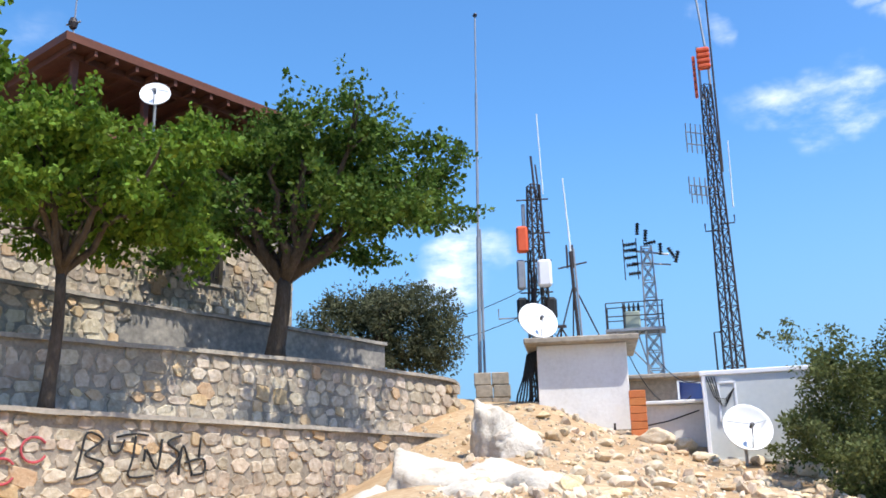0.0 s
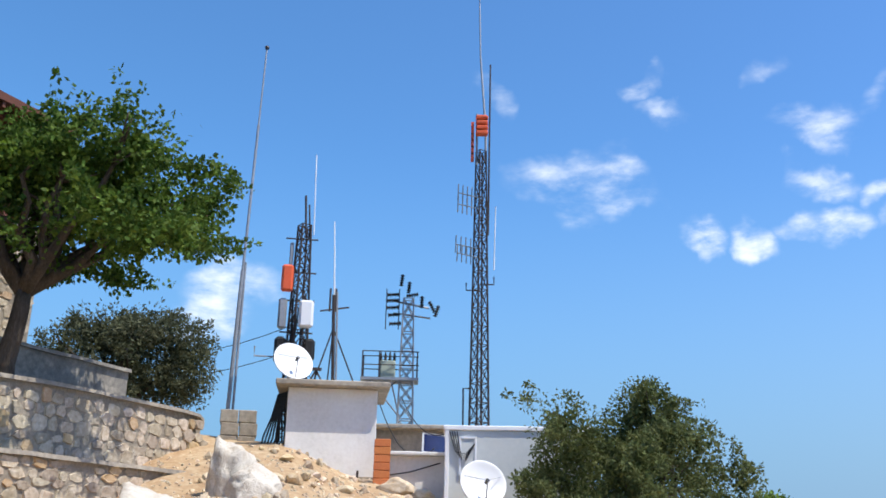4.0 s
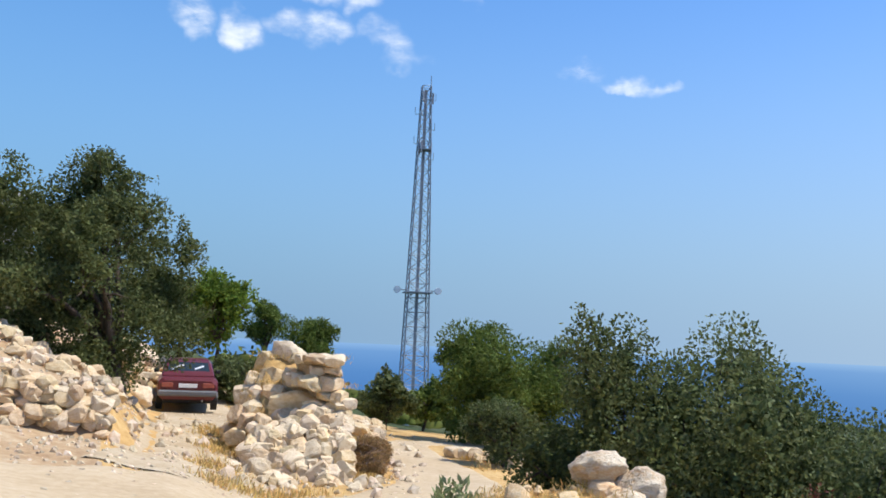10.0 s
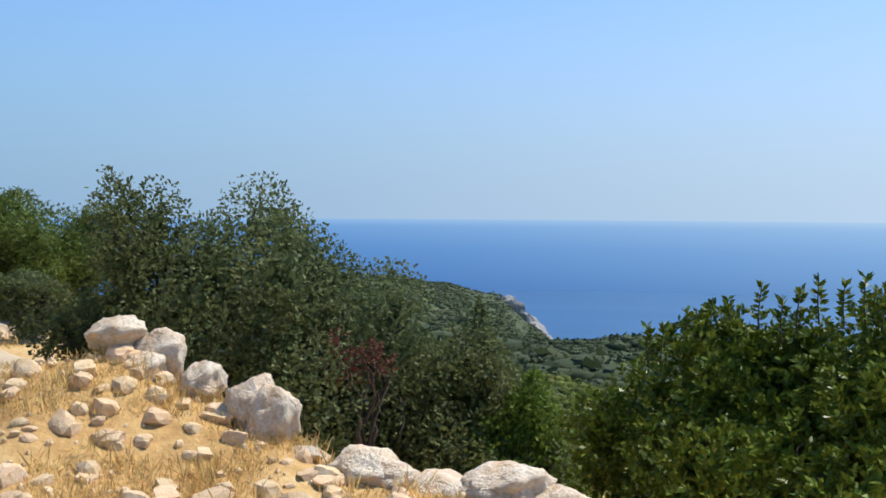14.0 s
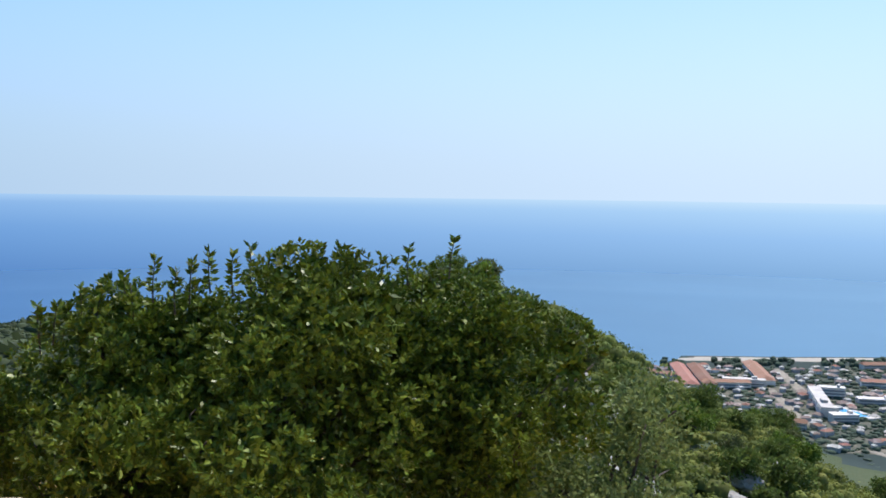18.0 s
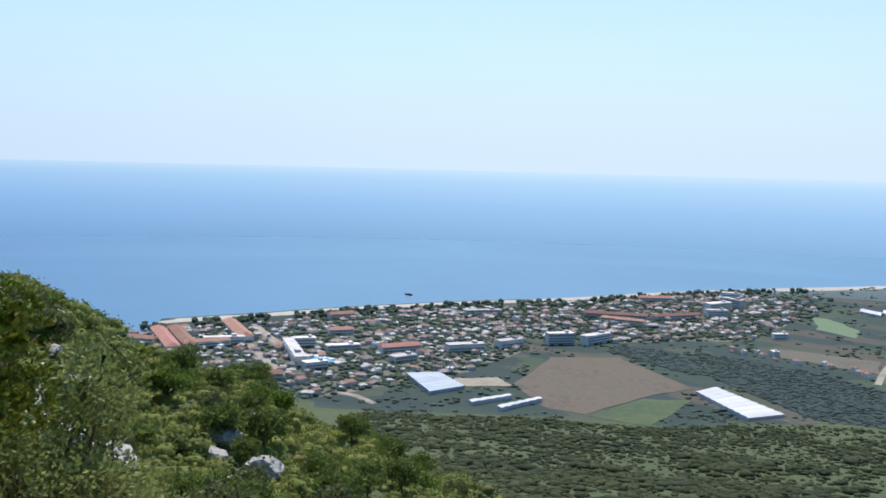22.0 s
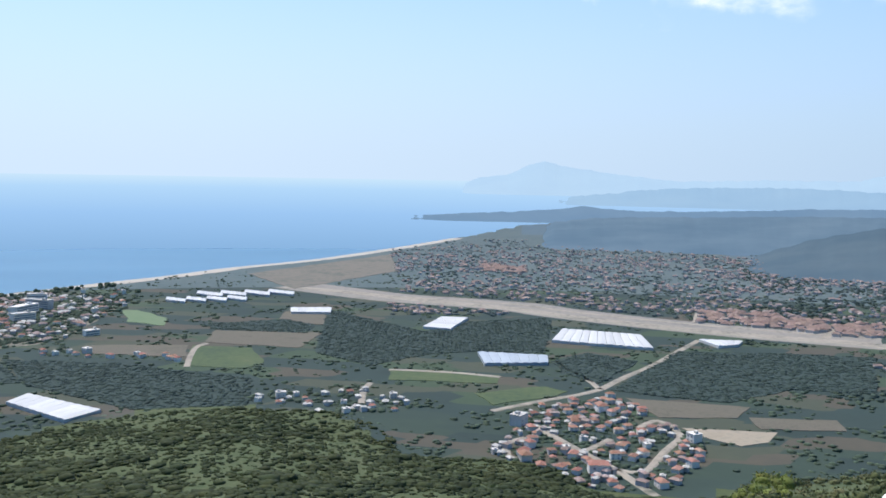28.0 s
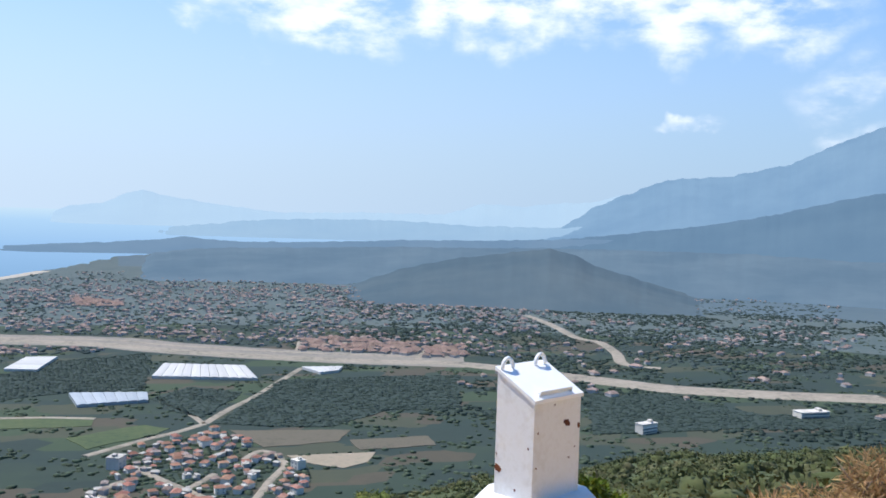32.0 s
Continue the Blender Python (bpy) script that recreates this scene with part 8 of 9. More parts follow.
# boulders that rim the mound: place and half sizes
for x, y, z, a, b, c in ((6.03, 4.12, 0.74, 0.25, 0.22, 0.13), (6.11, 3.81, 0.60, 0.22, 0.2, 0.19), (5.95, 3.86, 0.52, 0.2, 0.18, 0.13), (6.0, 3.42, 0.46, 0.18, 0.17, 0.14), (5.92, 3.0, 0.36, 0.2, 0.22, 0.2), (5.85, 2.84, 0.28, 0.22, 0.2, 0.24), (5.75, 2.57, 0.10, 0.14, 0.12, 0.06),
                         (5.64, 2.12, 0.08, 0.27, 0.24, 0.15), (5.56, 1.92, 0.04, 0.22, 0.2, 0.11), (5.6, 1.66, 0.0, 0.24, 0.2, 0.11), (5.68, 1.28, 0.03, 0.33, 0.28, 0.15), (5.6, 0.95, -0.05, 0.24, 0.2, 0.12), (5.62, 0.6, -0.1, 0.22, 0.2, 0.1)):
    put_rock(RIMROCKS, "boulder", "weathered cream limestone boulder on the mound's rim", (x, y), (a * 0.9, b * 0.95, c * 1.0), rr, sink=0.75, z=z, group="rim boulders", turn=math.atan2(-x, y) + rr.uniform(-0.4, 0.4))
for x, y, s in ((5.6, 3.74, 0.11), (5.82, 3.96, 0.07), (5.09, 3.76, 0.1), (5.27, 3.69, 0.07), (5.15, 3.52, 0.11), (5.25, 3.37, 0.09), (5.51, 4.04, 0.08), (5.27, 4.33, 0.08), (4.51, 3.68, 0.14), (4.83, 3.44, 0.11), (5.61, 2.51, 0.1), (5.71, 3.38, 0.08), (5.22, 2.16, 0.1), (4.6, 4.4, 0.13), (4.72, 4.2, 0.1), (4.9, 3.0, 0.1), (5.0, 2.7, 0.09), (4.75, 2.9, 0.12), (5.3, 3.0, 0.08), (5.5, 3.2, 0.09)):
    put_rock(MOUNDROCKS, "rock", "pale angular limestone rock in dry grass", (x, y), (s * 0.9, s * 0.75, s * 0.62), rr, sink=0.52, group="mound rocks")
chips = Geo()
for i in range(700):
    az, r = rr.uniform(-82, -44), rr.uniform(4.5, 7.5)
    s = 0.016 + 0.11 * rr.random() ** 4.5
    p = at(az, r)
    if s > 0.036:
        put_rock(MOUNDROCKS, "rock", "small ochre stone in dry grass", p, (s * rr.uniform(0.95, 1.5), s * 0.9, s * rr.uniform(0.5, 0.85)), rr, sink=0.55, group="small mound stones")
    else:
        v, f = ICO[1]
        m = Matrix.Translation((p.x, p.y, ground_z(p.x, p.y) + s * 0.2)) @ Euler((rr.random() * 3, rr.random() * 3, rr.random() * 3)).to_matrix().to_4x4() @ Matrix.Diagonal((s * 1.3, s, s * 0.8, 1))
        k = [rr.uniform(0.75, 1.15) for _ in v]
        chips.add([m @ (q * w) for q, w in zip(v, k)], f)
tagged(part("stone_chips", chips, RUBBLE), "ochre and cream stone chips strewn over the mound", "gravel", kind="stuff")

# rubble slope before the hut
for i in range(110):
    az = rr.uniform(-21, -0.5)
    r = rr.uniform(15.5, 25.5)
    s = 0.07 + 0.17 * rr.random() ** 2
    put_rock(RUBBLES if rr.random() < 0.65 else ROCKS, "rock", "loose pale rubble on the dirt slope", at(az, r), (s * 1.3, s, s * 0.75), rr, sink=0.35, group="slope rubble")
gravel = Geo()
for i in range(5200):
    az = rr.uniform(-46, 2)
    r = rr.uniform(12, 26) if az > -22 or rr.random() < 0.5 else rr.uniform(9, 30)
    p = at(az, r)
    s = rr.uniform(0.015, 0.06)
    z = ground_z(p.x, p.y)
    a = rr.uniform(0, 6.28)
    v = [(p.x + s * 1.2 * math.cos(a + k * 2.1), p.y + s * math.sin(a + k * 2.1), z - s * 0.3) for k in range(3)] + [(p.x + s * 0.6 * math.cos(a + 1 + k * 2.1), p.y + s * 0.6 * math.sin(a + 1 + k * 2.1), z + s * rr.uniform(0.5, 0.9)) for k in range(3)]
    gravel.add(v, [(3, 4, 5), (0, 1, 3), (1, 4, 3), (1, 2, 4), (2, 5, 4), (2, 0, 5), (0, 3, 5)])
for i in range(650):
    az = rr.uniform(-30, -0.5) if i % 3 else rr.uniform(-46, -28)
    r = rr.uniform(14.5, 25.5)
    p = at(az, r)
    s = 0.04 + 0.12 * rr.random() ** 2
    v, f = ICO[1]
    m = Matrix.Translation((p.x, p.y, ground_z(p.x, p.y) + s * 0.2)) @ Euler((rr.random() * 3, rr.random() * 3, rr.random() * 3)).to_matrix().to_4x4() @ Matrix.Diagonal((s * 1.3, s, s * 0.8, 1))
    k = [rr.uniform(0.7, 1.15) for _ in v]
    gravel.add([m @ (q * w) for q, w in zip(v, k)], f)
LOOSE = material("loose_stones", [(0.38, 0.27, 0.16), (0.54, 0.43, 0.30), (0.66, 0.58, 0.46)], 3, 6, 0.95, 0, vary=0.3, islands=True)
tagged(part("gravel", gravel, LOOSE), "loose gravel and stone chips on the dirt", "gravel", kind="stuff")

# white limestone outcrops at the foot of the terraces
for az, r, z, a, b, c in ((0.8, 17.9, 1.15, 1.2, 0.95, 0.95), (3.4, 17.6, 0.8, 1.1, 0.9, 0.8), (-2.2, 17.6, 1.18, 1.3, 0.9, 0.8), (-4.6, 17.2, 1.35, 1.0, 0.8, 0.55), (6.2, 17.2, 0.95, 0.9, 0.7, 0.5), (-2.6, 21.0, 2.55, 0.6, 0.55, 0.85), (-3.9, 20.4, 2.5, 0.55, 0.45, 0.5), (-1.2, 16.6, 1.1, 1.2, 0.8, 0.6)):
    put_rock(OUTCROPS, "outcrop", "bright white weathered limestone outcrop below the walls", at(az, r), (a, b, c * 1.05), rr, z=z, sink=0.3, group="white outcrops", turn=radians(az))

# boulders before the cabin and under the oak
for az, r, s in ((-20.3, 22.6, 0.4), (-19.2, 23.0, 0.3), (-21.3, 22.0, 0.35), (-13.5, 24.8, 0.3), (-14.6, 23.6, 0.22), (-12.0, 24.6, 0.35), (-16.0, 23.0, 0.2), (-22.5, 21.5, 0.3), (-24.0, 22.5, 0.35), (-26.0, 24.0, 0.4), (-29.5, 26, 0.4), (-31, 34, 0.5), (-29.3, 33, 0.55), (-34.5, 34.5, 0.5), (-36, 33, 0.45)):
    put_rock(BOULDERS, "boulder", "pale limestone boulder on the slope", at(az, r), (s * 1.3, s, s * 0.8), rr, sink=0.35, group="slope boulders")


def dry_wall(name, label, line, height, thick, count, seed, lo=0.16, hi=0.34, slope_heap=0.0):
    """A tumbled dry-stone wall: stones piled along a line of (x, y), with its height as a function of the way along."""
    rng = random.Random(seed)
    w = tagged(new(name), label, "dry-stone wall", kind="structure")
    pts = [Vector((*p, 0)) for p in line]
    lens = [(q - p).length for p, q in zip(pts, pts[1:])]
    total = sum(lens)
    for i in range(count):
        s = rng.uniform(0, total)
        f = s / total
        k = 0
        while s > lens[k]:
            s -= lens[k]
            k += 1
        u = (pts[k + 1] - pts[k]).normalized()
        n = Vector((-u.y, u.x, 0))
        h = height(f)
        z = h * rng.random() ** 0.9
        spread = thick * (1 - 0.5 * z / max(h, 0.01)) + slope_heap * max(0, 1 - z / max(h, 0.01))
        p = pts[k] + u * s + n * rng.uniform(-spread, spread)
        a = rng.uniform(lo, hi)
        ob = new("stone", rng.choice(BLOCKS + RUBBLES + RUBBLES))
        ob.parent = w
        ob.matrix_basis = Matrix.Translation((p.x, p.y, ground_z(p.x, p.y) + z - 0.02)) @ Euler((rng.uniform(-0.3, 0.3), rng.uniform(-0.3, 0.3), rng.uniform(0, 6.28))).to_matrix().to_4x4() @ Matrix.Diagonal((a * 0.85, a * 0.7, a * 0.58, 1))
    return w


def polar(*rows):
    return [xy(at(a, r)) for a, r in rows]


def ruin():
    """The end of a broken wall: a coursed corner, an earth core and fallen stones before it."""
    rng = random.Random(12)
    w = tagged(new("wall_ruin"), "broken dry-stone wall end with an earth core beside the track", "dry-stone wall", kind="structure")

    def lay(az, r, z, a, b, c, turn, tilt=0.1):
        ob = new("stone", rng.choice(BLOCKS))
        ob.parent = w
        k = 1.0 / 0.62
        ob.matrix_basis = Matrix.Translation(at(az, r, z)) @ Matrix.Rotation(radians(az + turn), 4, "Z") @ Euler((rng.uniform(-tilt, tilt), rng.uniform(-tilt, tilt), 0)).to_matrix().to_4x4() @ Matrix.Diagonal((a * k / 2, b * k / 2, c * k / 2, 1))
    # coursed end of the wall, ragged towards the top
    z = -0.9
    while z < 1.08:
        h = rng.uniform(0.15, 0.27)
        az = -41.35 + rng.uniform(-0.1, 0.3) + 0.25 * max(0, z)
        for j in range(2 if z > 0.2 else 3):
            wide = rng.uniform(0.2, 0.4)
            az += math.degrees(wide / 2 / 17.8)
            for k in range(3):
                lay(az + 0.4 * k, 17.7 + 0.42 * k + rng.uniform(-0.1, 0.1), z + h / 2, wide, 0.44, h * 1.0, rng.uniform(-16, 16), 0.12)
            az += math.degrees(wide / 2 / 17.8)
        z += h * 0.97
    # stones along the top and on the slope
    for az, r, z, s in ((-36.9, 19.6, 1.00, 0.47), (-37.4, 19.2, 0.65, 0.53), (-37.7, 19.5, 1.22, 0.43), (-38.3, 19.6, 1.15, 0.36), (-39.0, 19.7, 1.00, 0.34), (-36.6, 19.0, 0.40, 0.39), (-38.6, 18.9, 0.70, 0.50), (-36.0, 19.3, 0.30, 0.39), (-39.7, 19.2, 1.00, 0.34), (-40.2, 18.7, 1.00, 0.31),
                        (-37.2, 18.7, 0.45, 0.36), (-36.3, 18.6, 0.15, 0.36), (-35.5, 18.6, 0.05, 0.36), (-34.9, 18.8, -0.25, 0.34), (-37.0, 20.5, 1.00, 0.43), (-36.2, 21.5, 0.50, 0.43), (-35.6, 20.5, 0.30, 0.39), (-37.8, 18.5, 0.32, 0.31), (-38.0, 18.9, 0.45, 0.34), (-35.9, 18.3, -0.05, 0.34), (-35.2, 18.2, -0.30, 0.29)):
        lay(az, r, z, s * 1.15, s * 0.9, s * 0.85, rng.uniform(-40, 40), 0.3)
    lay(-38.5, 18.0, 0.3, 0.8, 0.5, 0.44, 8, 0.25)
    # the fallen heap
    for i in range(230):
        f = rng.random()
        az = -41.5 + 5.6 * f ** 1.2
        top = 0.5 * (1 - f) ** 0.6 + 0.05
        q = rng.random()
        r = 17.55 - 1.25 * (1 - q) + rng.uniform(-0.1, 0.2)
        s = rng.uniform(0.11, 0.31)
        lay(az, r, -0.85 + (top + 0.72) * q, s * 1.2, s, s * 0.85, rng.uniform(0, 360), 0.6)
    for i in range(60):
        s = rng.uniform(0.06, 0.2)
        az, r = rng.uniform(-43.4, -34.6), rng.uniform(15.6, 17.2)
        p = at(az, r)
        lay(az, r, ground_z(p.x, p.y) + s * 0.2, s * 1.2, s, s * 0.8, rng.uniform(0, 360), 0.6)
    # earth core
    g = Geo()
    n, m = 18, 12
    pts = []
    for i in range(n + 1):
        az = -41.0 + 6.6 * i / n
        side = min(1.0, (n - i) / 6) * min(1.0, 0.75 + i / 4)
        for j in range(m + 1):
            t = j / m
            r = 17.35 + 6.0 * t
            z = -1.0 + side * 2.1 * min(1.0, (t * 3.0) ** 0.85) * (1 - 0.8 * max(0, t - 0.6)) + 0.1 * noise.noise((az * 2.5, r * 2.5, 0))
            pts.append(tuple(at(az, r, z)))
    g.add(pts, [(i * (m + 1) + j, i * (m + 1) + j + 1, (i + 1) * (m + 1) + j + 1, (i + 1) * (m + 1) + j) for i in range(n) for j in range(m)])
    part("earth_core", g, SOIL, w, smooth=True)
    grass("ruin_grass", "golden dry grass on the ruined wall's earth core", [pts[k] for k in range(len(pts)) if k % (m + 1) < 8] * 3, 0.12, GRASS_DRY, 31, 0.14, 9, 0.06)


dry_wall("wall_retaining", "low dry-stone retaining wall under the oak", polar((-17.0, 15.6), (-21.0, 15.2), (-25.0, 15.0), (-28.3, 15.1)), lambda f: 0.5, 0.2, 190, 5, 0.12, 0.28)
dry_wall("wall_scree", "scree of pale stones behind the retaining wall", polar((-17.5, 17.5), (-22, 18.5), (-27.5, 19.0)), lambda f: 0.15, 1.8, 80, 6, 0.1, 0.36)
dry_wall("wall_bank", "bank of white rubble behind the parked car", polar((-27.5, 27.5), (-29.5, 32.5), (-33.5, 34.0), (-37.0, 30.5)), lambda f: 0.45, 1.0, 130, 7, 0.18, 0.5)
# stones by the far track
dry_wall("wall_far_track", "scattered pale stones along the far track", polar((-47.9, 22.5), (-49.6, 22.0), (-52, 22)), lambda f: 0.15, 0.5, 40, 8, 0.12, 0.34)
dry_wall("wall_track_edge", "scattered pale stones at the bend of the track", polar((-41.8, 24.5), (-42.3, 27.0), (-42.5, 31)), lambda f: 0.3, 0.6, 60, 9, 0.14, 0.4)


for i in range(16):
    az, r, s = rr.uniform(-128, -113), rr.uniform(36, 95), rr.uniform(0.6, 1.5)
    put_rock(CRAGS, "outcrop", "grey-white limestone crag among the ridge scrub", at(az, r), (s * 1.3, s, s * 0.7), rr, sink=-0.25, group="ridge crags")

for az, r, z, s in ((-77.6, 845, -82, 7), (-78.3, 850, -89, 8), (-78.9, 850, -98, 8), (-79.5, 845, -108, 9), (-80.1, 840, -118, 8)):
    put_rock(CRAGS, "outcrop", "weathered cliff at the headland's end", at(az, r), (s * 1.2, s, s * 1.3), rr, sink=0.4, z=z, group="headland cliffs")


# ---- dry grass ----
def grass(name, label, spots, tall, mat, seed, spread=0.05, each=14, thin=0.05):
    rng = np.random.default_rng(seed)
    p = np.repeat(np.array(spots), each, axis=0)
    p[:, :2] += rng.normal(size=(len(p), 2)) * spread
    way = unit(rng.normal(size=p.shape) * 0.45 + np.array((0, 0, 1.0))) * tall * rng.uniform(0.4, 1.2, (len(p), 1))
    side = unit(np.cross(way, rng.normal(size=p.shape))) * tall * thin
    tagged(new(name, leaf_mesh(name, p, way, side, mat)), label, "grass", kind="stuff")


def grass_spots(rng, az0, az1, r0, r1, count, floor=-0.05):
    out = []
    while len(out) < count:
        az, r = rng.uniform(az0, az1), rng.uniform(r0, r1)
        p = at(az, r)
        if noise.noise((p.x * 1.1, p.y * 1.1, 9)) > floor and not on_track(p.x, p.y):
            out.append((p.x, p.y, ground_z(p.x, p.y) - 0.01))
    return out


gr = random.Random(5)
ruin()
grass("dry_grass", "golden dry grass over the stony mound", grass_spots(gr, -86, -36, 4.0, 8.6, 7500), 0.06, GRASS_DRY, 1, 0.08, 11, 0.05)
grass("dry_tufts", "tall straw tufts among the boulders", [(at(a, r).x, at(a, r).y, ground_z(at(a, r).x, at(a, r).y)) for a, r in [(gr.uniform(-80, -52), gr.uniform(5.4, 7.0)) for _ in range(46)]], 0.17, GRASS_DRY, 2, 0.05, 22, 0.025)
grass("bank_grass", "dry grass along the track and walls", [q for q in grass_spots(gr, -50, -33, 13.0, 24.0, 800, 0.1)], 0.16, GRASS_DRY, 3, 0.14, 12, 0.06)
for a, r, s in ((-42.7, 18.2, 0.36), (-42.9, 19.4, 0.34), (-43.0, 17.4, 0.24)):
    p = at(a, r)
    tree("dry_shrub", "brown dried-out shrub at the track's edge", "bush", (p.x, p.y, ground_z(p.x, p.y)), (p.x, p.y, ground_z(p.x, p.y) + s * 0.8), (s * 1.1, s, s * 0.9), 8000, 0.08, LEAF_DRY, 0.015, 12, int(r * 10), 0.2, slim=0.07, shoots=20, bark=DEADWOOD)


def weed(az, r, s, count, seed):
    """A tuft of upright leaves."""
    rng = np.random.default_rng(seed)
    p = at(az, r)
    t = thing("green_weed", "pale green leafy weed at the track's edge", "plant", Matrix.Translation((p.x, p.y, ground_z(p.x, p.y))))
    q = rng.normal(size=(count, 3)) * np.array((s * 0.3, s * 0.3, 0)) + np.array((0, 0, 1)) * rng.uniform(0, s * 1.4, (count, 1))
    way = unit(rng.normal(size=(count, 3)) * 0.55 + np.array((0, 0, 0.9))) * s * rng.uniform(0.4, 0.9, (count, 1))
    part("leaves", leaf_mesh("leaves", q, way, unit(np.cross(way, rng.normal(size=(count, 3)))) * s * 0.14, LEAF_WEED), None, t)
    part("stem", Geo().tube([(0, 0, -0.02), (0.01, 0, s * 1.5)], [s * 0.05, s * 0.02], 5), LEAF_WEED, t)


for k, (a, r, s) in enumerate(((-47.0, 8.0, 0.11), (-47.5, 8.1, 0.14), (-48.2, 8.0, 0.13), (-49.4, 7.9, 0.08), (-48.7, 8.2, 0.1))):
    weed(a, r, s, 34, k)
p = at(133.0, 8.6)
tree("dry_shrub", "brown dried-out shrub on the brink", "bush", (p.x, p.y, ground_z(p.x, p.y) - 0.1), (p.x, p.y, -0.75), (1.0, 0.9, 0.5), 9000, 0.1, LEAF_DRY, 0.04, 14, 95, 0.2, slim=0.07, bark=DEADWOOD)
p = at(147.2, 8.5)
tree("shrub", "small leafy green shrub below the box", "bush", (p.x, p.y, ground_z(p.x, p.y) - 0.1), (p.x, p.y, -0.95), (0.4, 0.35, 0.42), 3500, 0.06, LEAF_CAROB, 0.03, 10, 96, 0.2)


# ---- parked car ----
def section(y, half, z0, z1, round_=0.12):
    r = round_
    return [Vector(p) for p in ((-half + r, y, z0), (half - r, y, z0), (half, y, z0 + r), (half, y, z1 - r), (half - r, y, z1), (-half + r, y, z1), (-half, y, z1 - r), (-half, y, z0 + r))]


def loft(sections):
    g = Geo()
    n = len(sections[0])
    pts = [p for s in sections for p in s]
    faces = [(i * n + k, i * n + n + k, i * n + n + (k + 1) % n, i * n + (k + 1) % n) for i in range(len(sections) - 1) for k in range(n)]
    faces += [tuple(range(n)), tuple(range((len(sections) - 1) * n + n - 1, (len(sections) - 1) * n - 1, -1))]
    return g.add(pts, faces)


def build_car():
    p = at(-32.1, 29.6)
    red = material("dark_red_paint", [(0.10, 0.012, 0.016), (0.13, 0.018, 0.022)], 1.5, 9, 0.3, 0.02, 0.002, spec=0.5)
    glass = material("car_glass", [(0.02, 0.03, 0.035), (0.03, 0.045, 0.05)], 2, 6, 0.08, 0, spec=0.6)
    lamp = material("tail_lamp", [(0.30, 0.06, 0.04), (0.38, 0.14, 0.10)], 9, 3, 0.25, 0)
    trim_mat = material("grey_bumper", [(0.11, 0.11, 0.115), (0.16, 0.16, 0.165)], 3, 6, 0.6, 0.05)
    car = thing("parked_car", "old dark red saloon car parked on the earth spur", "car", Matrix.Translation((p.x, p.y, ground_z(p.x, p.y))) @ Matrix.Rotation(radians(-31), 4, "Z"))
    part("body", loft([section(-2.05, 0.74, 0.42, 0.84), section(-1.98, 0.8, 0.32, 0.92), section(-1.2, 0.82, 0.28, 0.95), section(0.9, 0.82, 0.28, 0.93), section(1.9, 0.8, 0.3, 0.84), section(2.1, 0.74, 0.4, 0.74)]), red, car)
    cabin = part("cabin", loft([section(-1.5, 0.72, 0.9, 0.96, 0.02), section(-1.1, 0.64, 0.9, 1.34, 0.09), section(-0.9, 0.63, 0.9, 1.4, 0.09), section(0.1, 0.63, 0.9, 1.41, 0.09), section(0.35, 0.64, 0.9, 1.36, 0.09), section(0.95, 0.74, 0.88, 0.94, 0.02)]), red, car)
    rear = Geo().add([(-0.6, -1.47, 0.985), (0.6, -1.47, 0.985), (0.53, -1.13, 1.32), (-0.53, -1.13, 1.32), (-0.6, -1.44, 0.965), (0.6, -1.44, 0.965), (0.53, -1.1, 1.30), (-0.53, -1.1, 1.30)], [(0, 1, 2, 3), (5, 4, 7, 6), (0, 4, 5, 1), (2, 6, 7, 3), (1, 5, 6, 2), (3, 7, 4, 0)])
    part("rear_window", rear, glass, cabin)
    for side in (-1, 1):
        part("side_window", Geo().add([(side * 0.72, -1.05, 0.98), (side * 0.72, 0.6, 0.98), (side * 0.655, 0.25, 1.31), (side * 0.655, -0.95, 1.31), (side * 0.68, -1.05, 0.98), (side * 0.68, 0.6, 0.98), (side * 0.62, 0.25, 1.31), (side * 0.62, -0.95, 1.31)], [(0, 1, 2, 3), (5, 4, 7, 6), (0, 4, 5, 1), (2, 6, 7, 3), (1, 5, 6, 2), (3, 7, 4, 0)]), glass, cabin)
        part("tail_light", Geo().box((0.3, 0.04, 0.13), None, (side * 0.55, -2.06, 0.72), 0.01), lamp, car, "red tail light")
        part("wing_mirror", Geo().box((0.14, 0.1, 0.11), None, (side * 0.9, 0.55, 1.0), 0.02), BLACK, car)
        for y in (-1.25, 1.3):
            wheel = part("wheel", Geo().tube([(side * 0.66, y, 0.29), (side * 0.83, y, 0.29)], 0.29, 20), BLACK, car, "black tyre on a steel rim")
            part("rim", Geo().tube([(side * 0.8, y, 0.29), (side * 0.845, y, 0.29)], 0.17, 14), STEEL_GREY, wheel)
    # added white strips stand in for reflections on the rear window
    for k, (x, w) in enumerate(((-0.34, 0.3), (-0.24, 0.3), (0.24, 0.16), (0.38, 0.14))):
        m = Matrix.Translation((x, -1.33 + 0.02 * k, 1.15)) @ Matrix.Rotation(radians(45), 4, "X") @ Matrix.Rotation(0.45, 4, "Z")
        part("window_glint_strip", Geo().box((w, 0.055, 0.006), m, (0, 0.06 * (k % 2), 0.02)), WHITE_PAINT, cabin, "white strip standing in for a window glint")
    part("rear_bumper", Geo().box((1.62, 0.14, 0.16), None, (0, -2.09, 0.5), 0.04), trim_mat, car)
    part("number_plate", Geo().box((0.5, 0.02, 0.11), None, (0, -2.07, 0.71), 0.004), WHITE_PAINT, car, "plain pale plate")
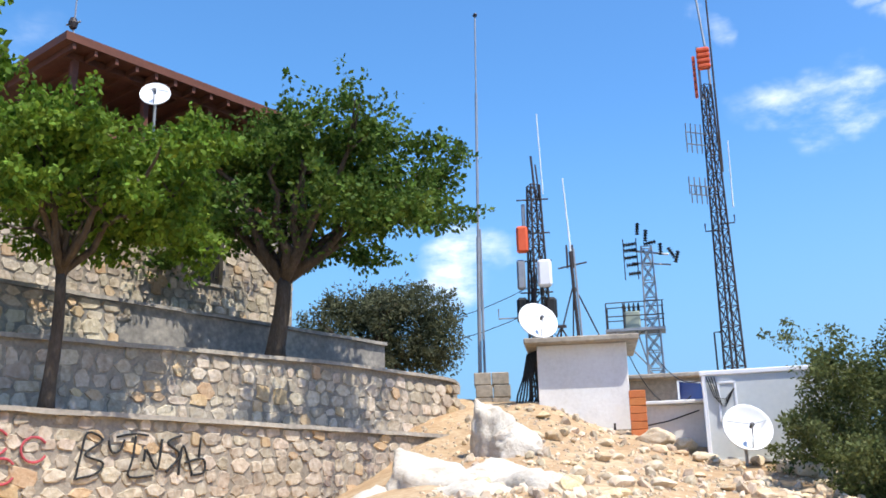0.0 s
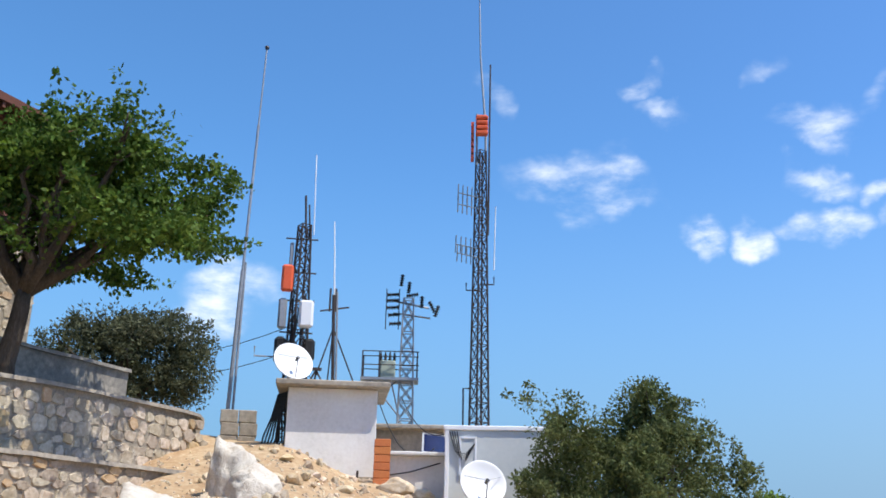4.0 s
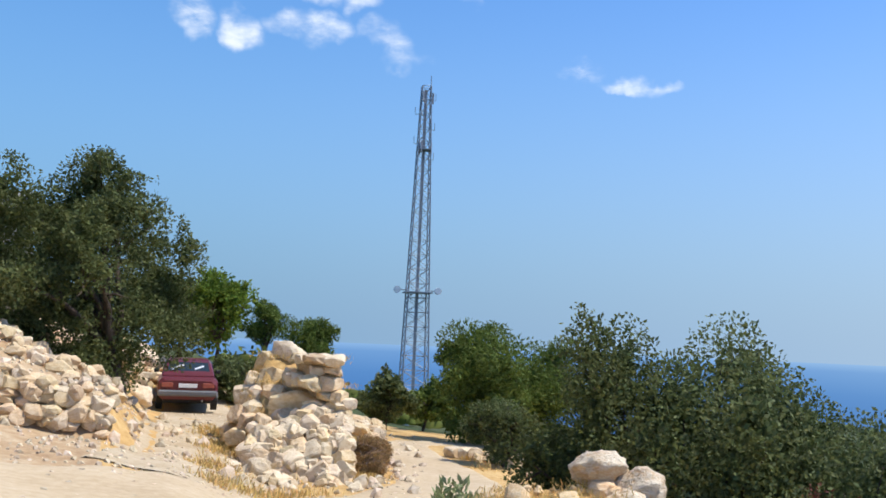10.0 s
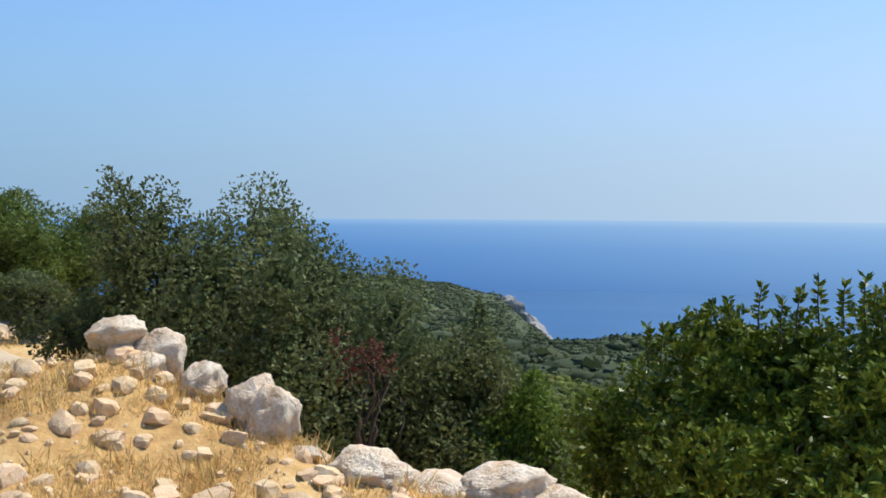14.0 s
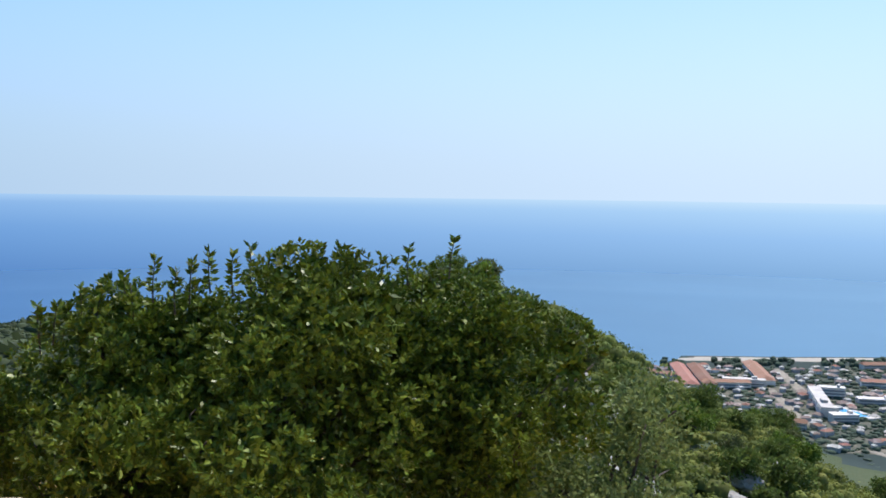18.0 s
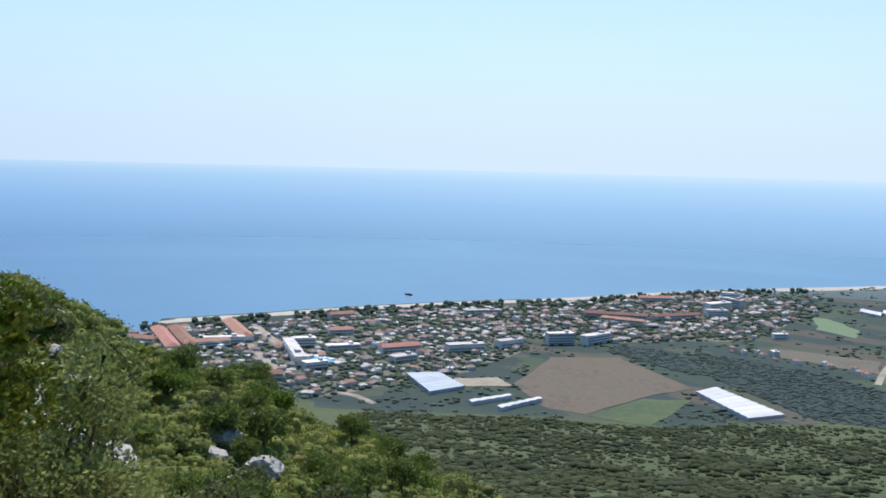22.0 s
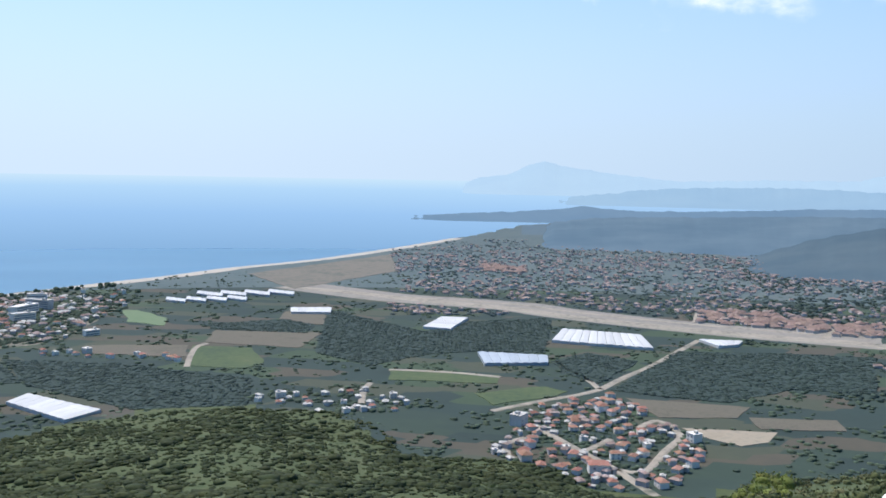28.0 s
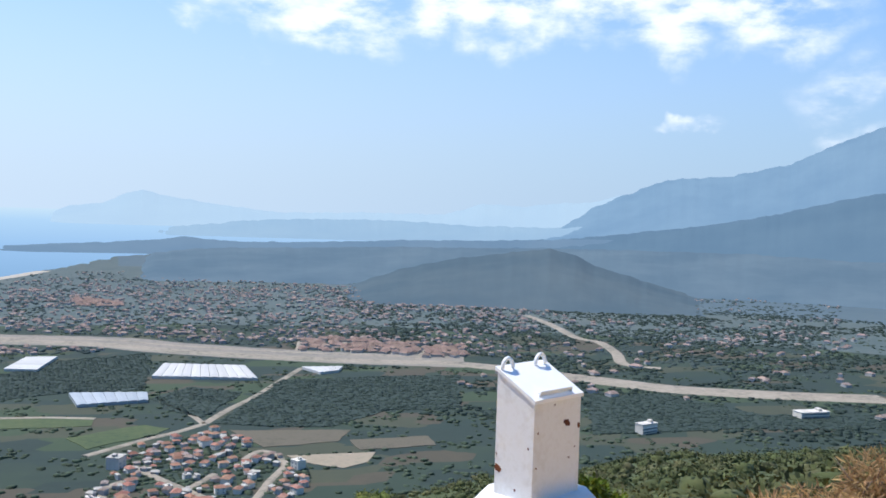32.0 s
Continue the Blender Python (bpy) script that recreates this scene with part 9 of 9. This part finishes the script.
    part("exhaust", Geo().tube([(0.4, -2.1, 0.3), (0.4, -1.8, 0.3)], 0.025, 8), STEEL_GREY, car)
    part("underbody", Geo().box((1.3, 3.4, 0.12), None, (0, 0, 0.27), 0.02), BLACK, car)


build_car()


# ---- the white box ----
def build_box():
    u, v = Vector((-0.931, -0.366, 0)), Vector((0.379, -0.925, 0))
    corner = Vector((-1.532, -2.973, 0))
    m = Matrix(((u.x, v.x, 0, corner.x), (u.y, v.y, 0, corner.y), (0, 0, 1, 0.70), (0, 0, 0, 1)))
    rust = material("rust_spots", [(0.10, 0.03, 0.015), (0.20, 0.07, 0.03)], 30, 3, 0.9, 0.4, 0.003)
    enamel = material("chipped_white_enamel", [(0.68, 0.66, 0.62), (0.72, 0.71, 0.69), (0.62, 0.59, 0.54)], 5, 8, 0.45, 0.08, 0.002, spec=0.4)
    t = thing("white_metal_box", "rust-spotted white painted steel box with lid handles", "metal box", m)
    w, d, h0, h1 = 0.235, 0.156, 0.312, 0.395
    pts = [(0, 0, 0), (w, 0, 0), (w, d, 0), (0, d, 0), (0, 0, h0), (w, 0, h0), (w, d, h1), (0, d, h1)]
    part("body", Geo().add(pts, [(3, 2, 1, 0), (0, 1, 5, 4), (1, 2, 6, 5), (2, 3, 7, 6), (3, 0, 4, 7), (4, 5, 6, 7)]), enamel, t)
    e, th = 0.006, 0.012
    lid = [(-e, -e, h0), (w + e, -e, h0), (w + e, d + e, h1 + 0.003), (-e, d + e, h1 + 0.003)]
    # lid paint lighter than the body: sun on the top is in its colour
    sunlit_lid_paint = material("sunlit_lid_enamel", [(0.78, 0.77, 0.74), (0.83, 0.83, 0.81)], 5, 8, 0.4, 0.05, 0.002, spec=0.4)
    part("lid", Geo().add(lid + [(x, y, z + th) for x, y, z in lid], [(3, 2, 1, 0), (4, 5, 6, 7), (0, 1, 5, 4), (1, 2, 6, 5), (2, 3, 7, 6), (3, 0, 4, 7)]), sunlit_lid_paint, t)
    for x in (0.004, 0.168):
        pts = [(x + 0.025 - 0.025 * math.cos(a), d - 0.015, h1 + 0.008 + 0.032 * math.sin(a)) for a in [math.pi * k / 8 for k in range(9)]]
        part("handle", Geo().tube(pts, 0.0065, 8), sunlit_lid_paint, t)
    part("lid_loop", Geo().tube([(0.03, 0.012, h0 + 0.012), (0.034, 0.006, h0 + 0.033), (0.19, 0.006, h0 + 0.033), (0.194, 0.012, h0 + 0.012)], 0.0045, 8), sunlit_lid_paint, t)
    part("lid_rib", Geo().box((0.16, 0.006, 0.018), None, (0.112, 0.014, h0 + 0.024), 0.002), sunlit_lid_paint, t)
    rng = random.Random(3)
    for x, z, s in ((0.165, 0.235, 0.013), (0.172, 0.229, 0.009), (0.155, 0.238, 0.008), (0.226, 0.222, 0.006), (0.227, 0.215, 0.006), (0.02, 0.22, 0.004), (0.1, 0.3, 0.003), (0.18, 0.12, 0.004), (0.016, 0.11, 0.004), (0.21, 0.15, 0.003)):
        n = 7
        ring = [(x + s * rng.uniform(0.6, 1.2) * math.cos(2 * math.pi * k / n), z + s * rng.uniform(0.6, 1.2) * math.sin(2 * math.pi * k / n)) for k in range(n)]
        part("rust_spot", Geo().add([(a, -0.0015, b) for a, b in ring] + [(a, 0.001, b) for a, b in ring], [tuple(range(n))] + [(k, (k + 1) % n, n + (k + 1) % n, n + k) for k in range(n)]), rust, t)
    for y, z, s in ((0.145, 0.085, 0.012), (0.135, 0.08, 0.008), (0.15, 0.13, 0.004), (0.02, 0.17, 0.003), (0.07, 0.03, 0.004)):
        n = 7
        ring = [(y + s * rng.uniform(0.5, 1.1) * math.cos(2 * math.pi * k / n), z + 1.5 * s * rng.uniform(0.5, 1.1) * math.sin(2 * math.pi * k / n)) for k in range(n)]
        part("rust_spot", Geo().add([(-0.0015, a, b) for a, b in ring] + [(0.001, a, b) for a, b in ring], [tuple(range(n))] + [(k, (k + 1) % n, n + (k + 1) % n, n + k) for k in range(n)]), rust, t)
    p = thing("white_plinth", "lumpy whitewashed stone plinth under the box", "plinth", Matrix.Translation(corner + u * w / 2 + v * d / 2))
    g = Geo()
    n = 14
    rings = []
    for z, s in ((-0.4, 0.27), (0.2, 0.25), (0.5, 0.235), (0.66, 0.215), (0.702, 0.175)):
        rings.append([Vector((s * (1.05 + 0.12 * noise.noise((math.cos(2 * math.pi * k / n) * 2, math.sin(2 * math.pi * k / n) * 2, z * 3))) * math.cos(2 * math.pi * k / n), s * 0.85 * math.sin(2 * math.pi * k / n), z)) for k in range(n)])
    pts = [q for r in rings for q in r]
    part("core", g.add(pts, [(i * n + k, i * n + (k + 1) % n, i * n + n + (k + 1) % n, i * n + n + k) for i in range(4) for k in range(n)] + [tuple(range(4 * n, 5 * n))]), RENDER_WHITE, p, smooth=True)


build_box()


# ---- overhead wires ----
def wire(name, label, a, b, sag, radius=0.013):
    a, b = Vector(a), Vector(b)
    pts = [a.lerp(b, i / 10) - Vector((0, 0, sag * (1 - (i / 5 - 1) ** 2))) for i in range(11)]
    tagged(part(name, Geo().tube(pts, radius, 5), BLACK), label, "cable")


wire("power_line", "black overhead line slung to the pylon", at(6.0, 44, 10.2), at(-5.6, 29, 8.2), 0.8)
wire("power_line", "black overhead line slung to the pylon", at(6.0, 44, 9.4), at(-5.6, 29, 7.4), 0.8)
wire("feeder", "black cable from mast to pylon", at(-5.9, 29, 7.0), at(-12.2, 31.4, 7.2), 1.0, 0.015)
wire("feeder", "black cable from pylon to the cabin", at(-12.2, 31.3, 6.4), at(-15.2, 24.2, 4.5), 0.5, 0.015)
wire("feeder", "black cable looping behind the hut", at(-10.9, 27.5, 5.6), at(-14.2, 26.4, 4.3), 0.7, 0.015)
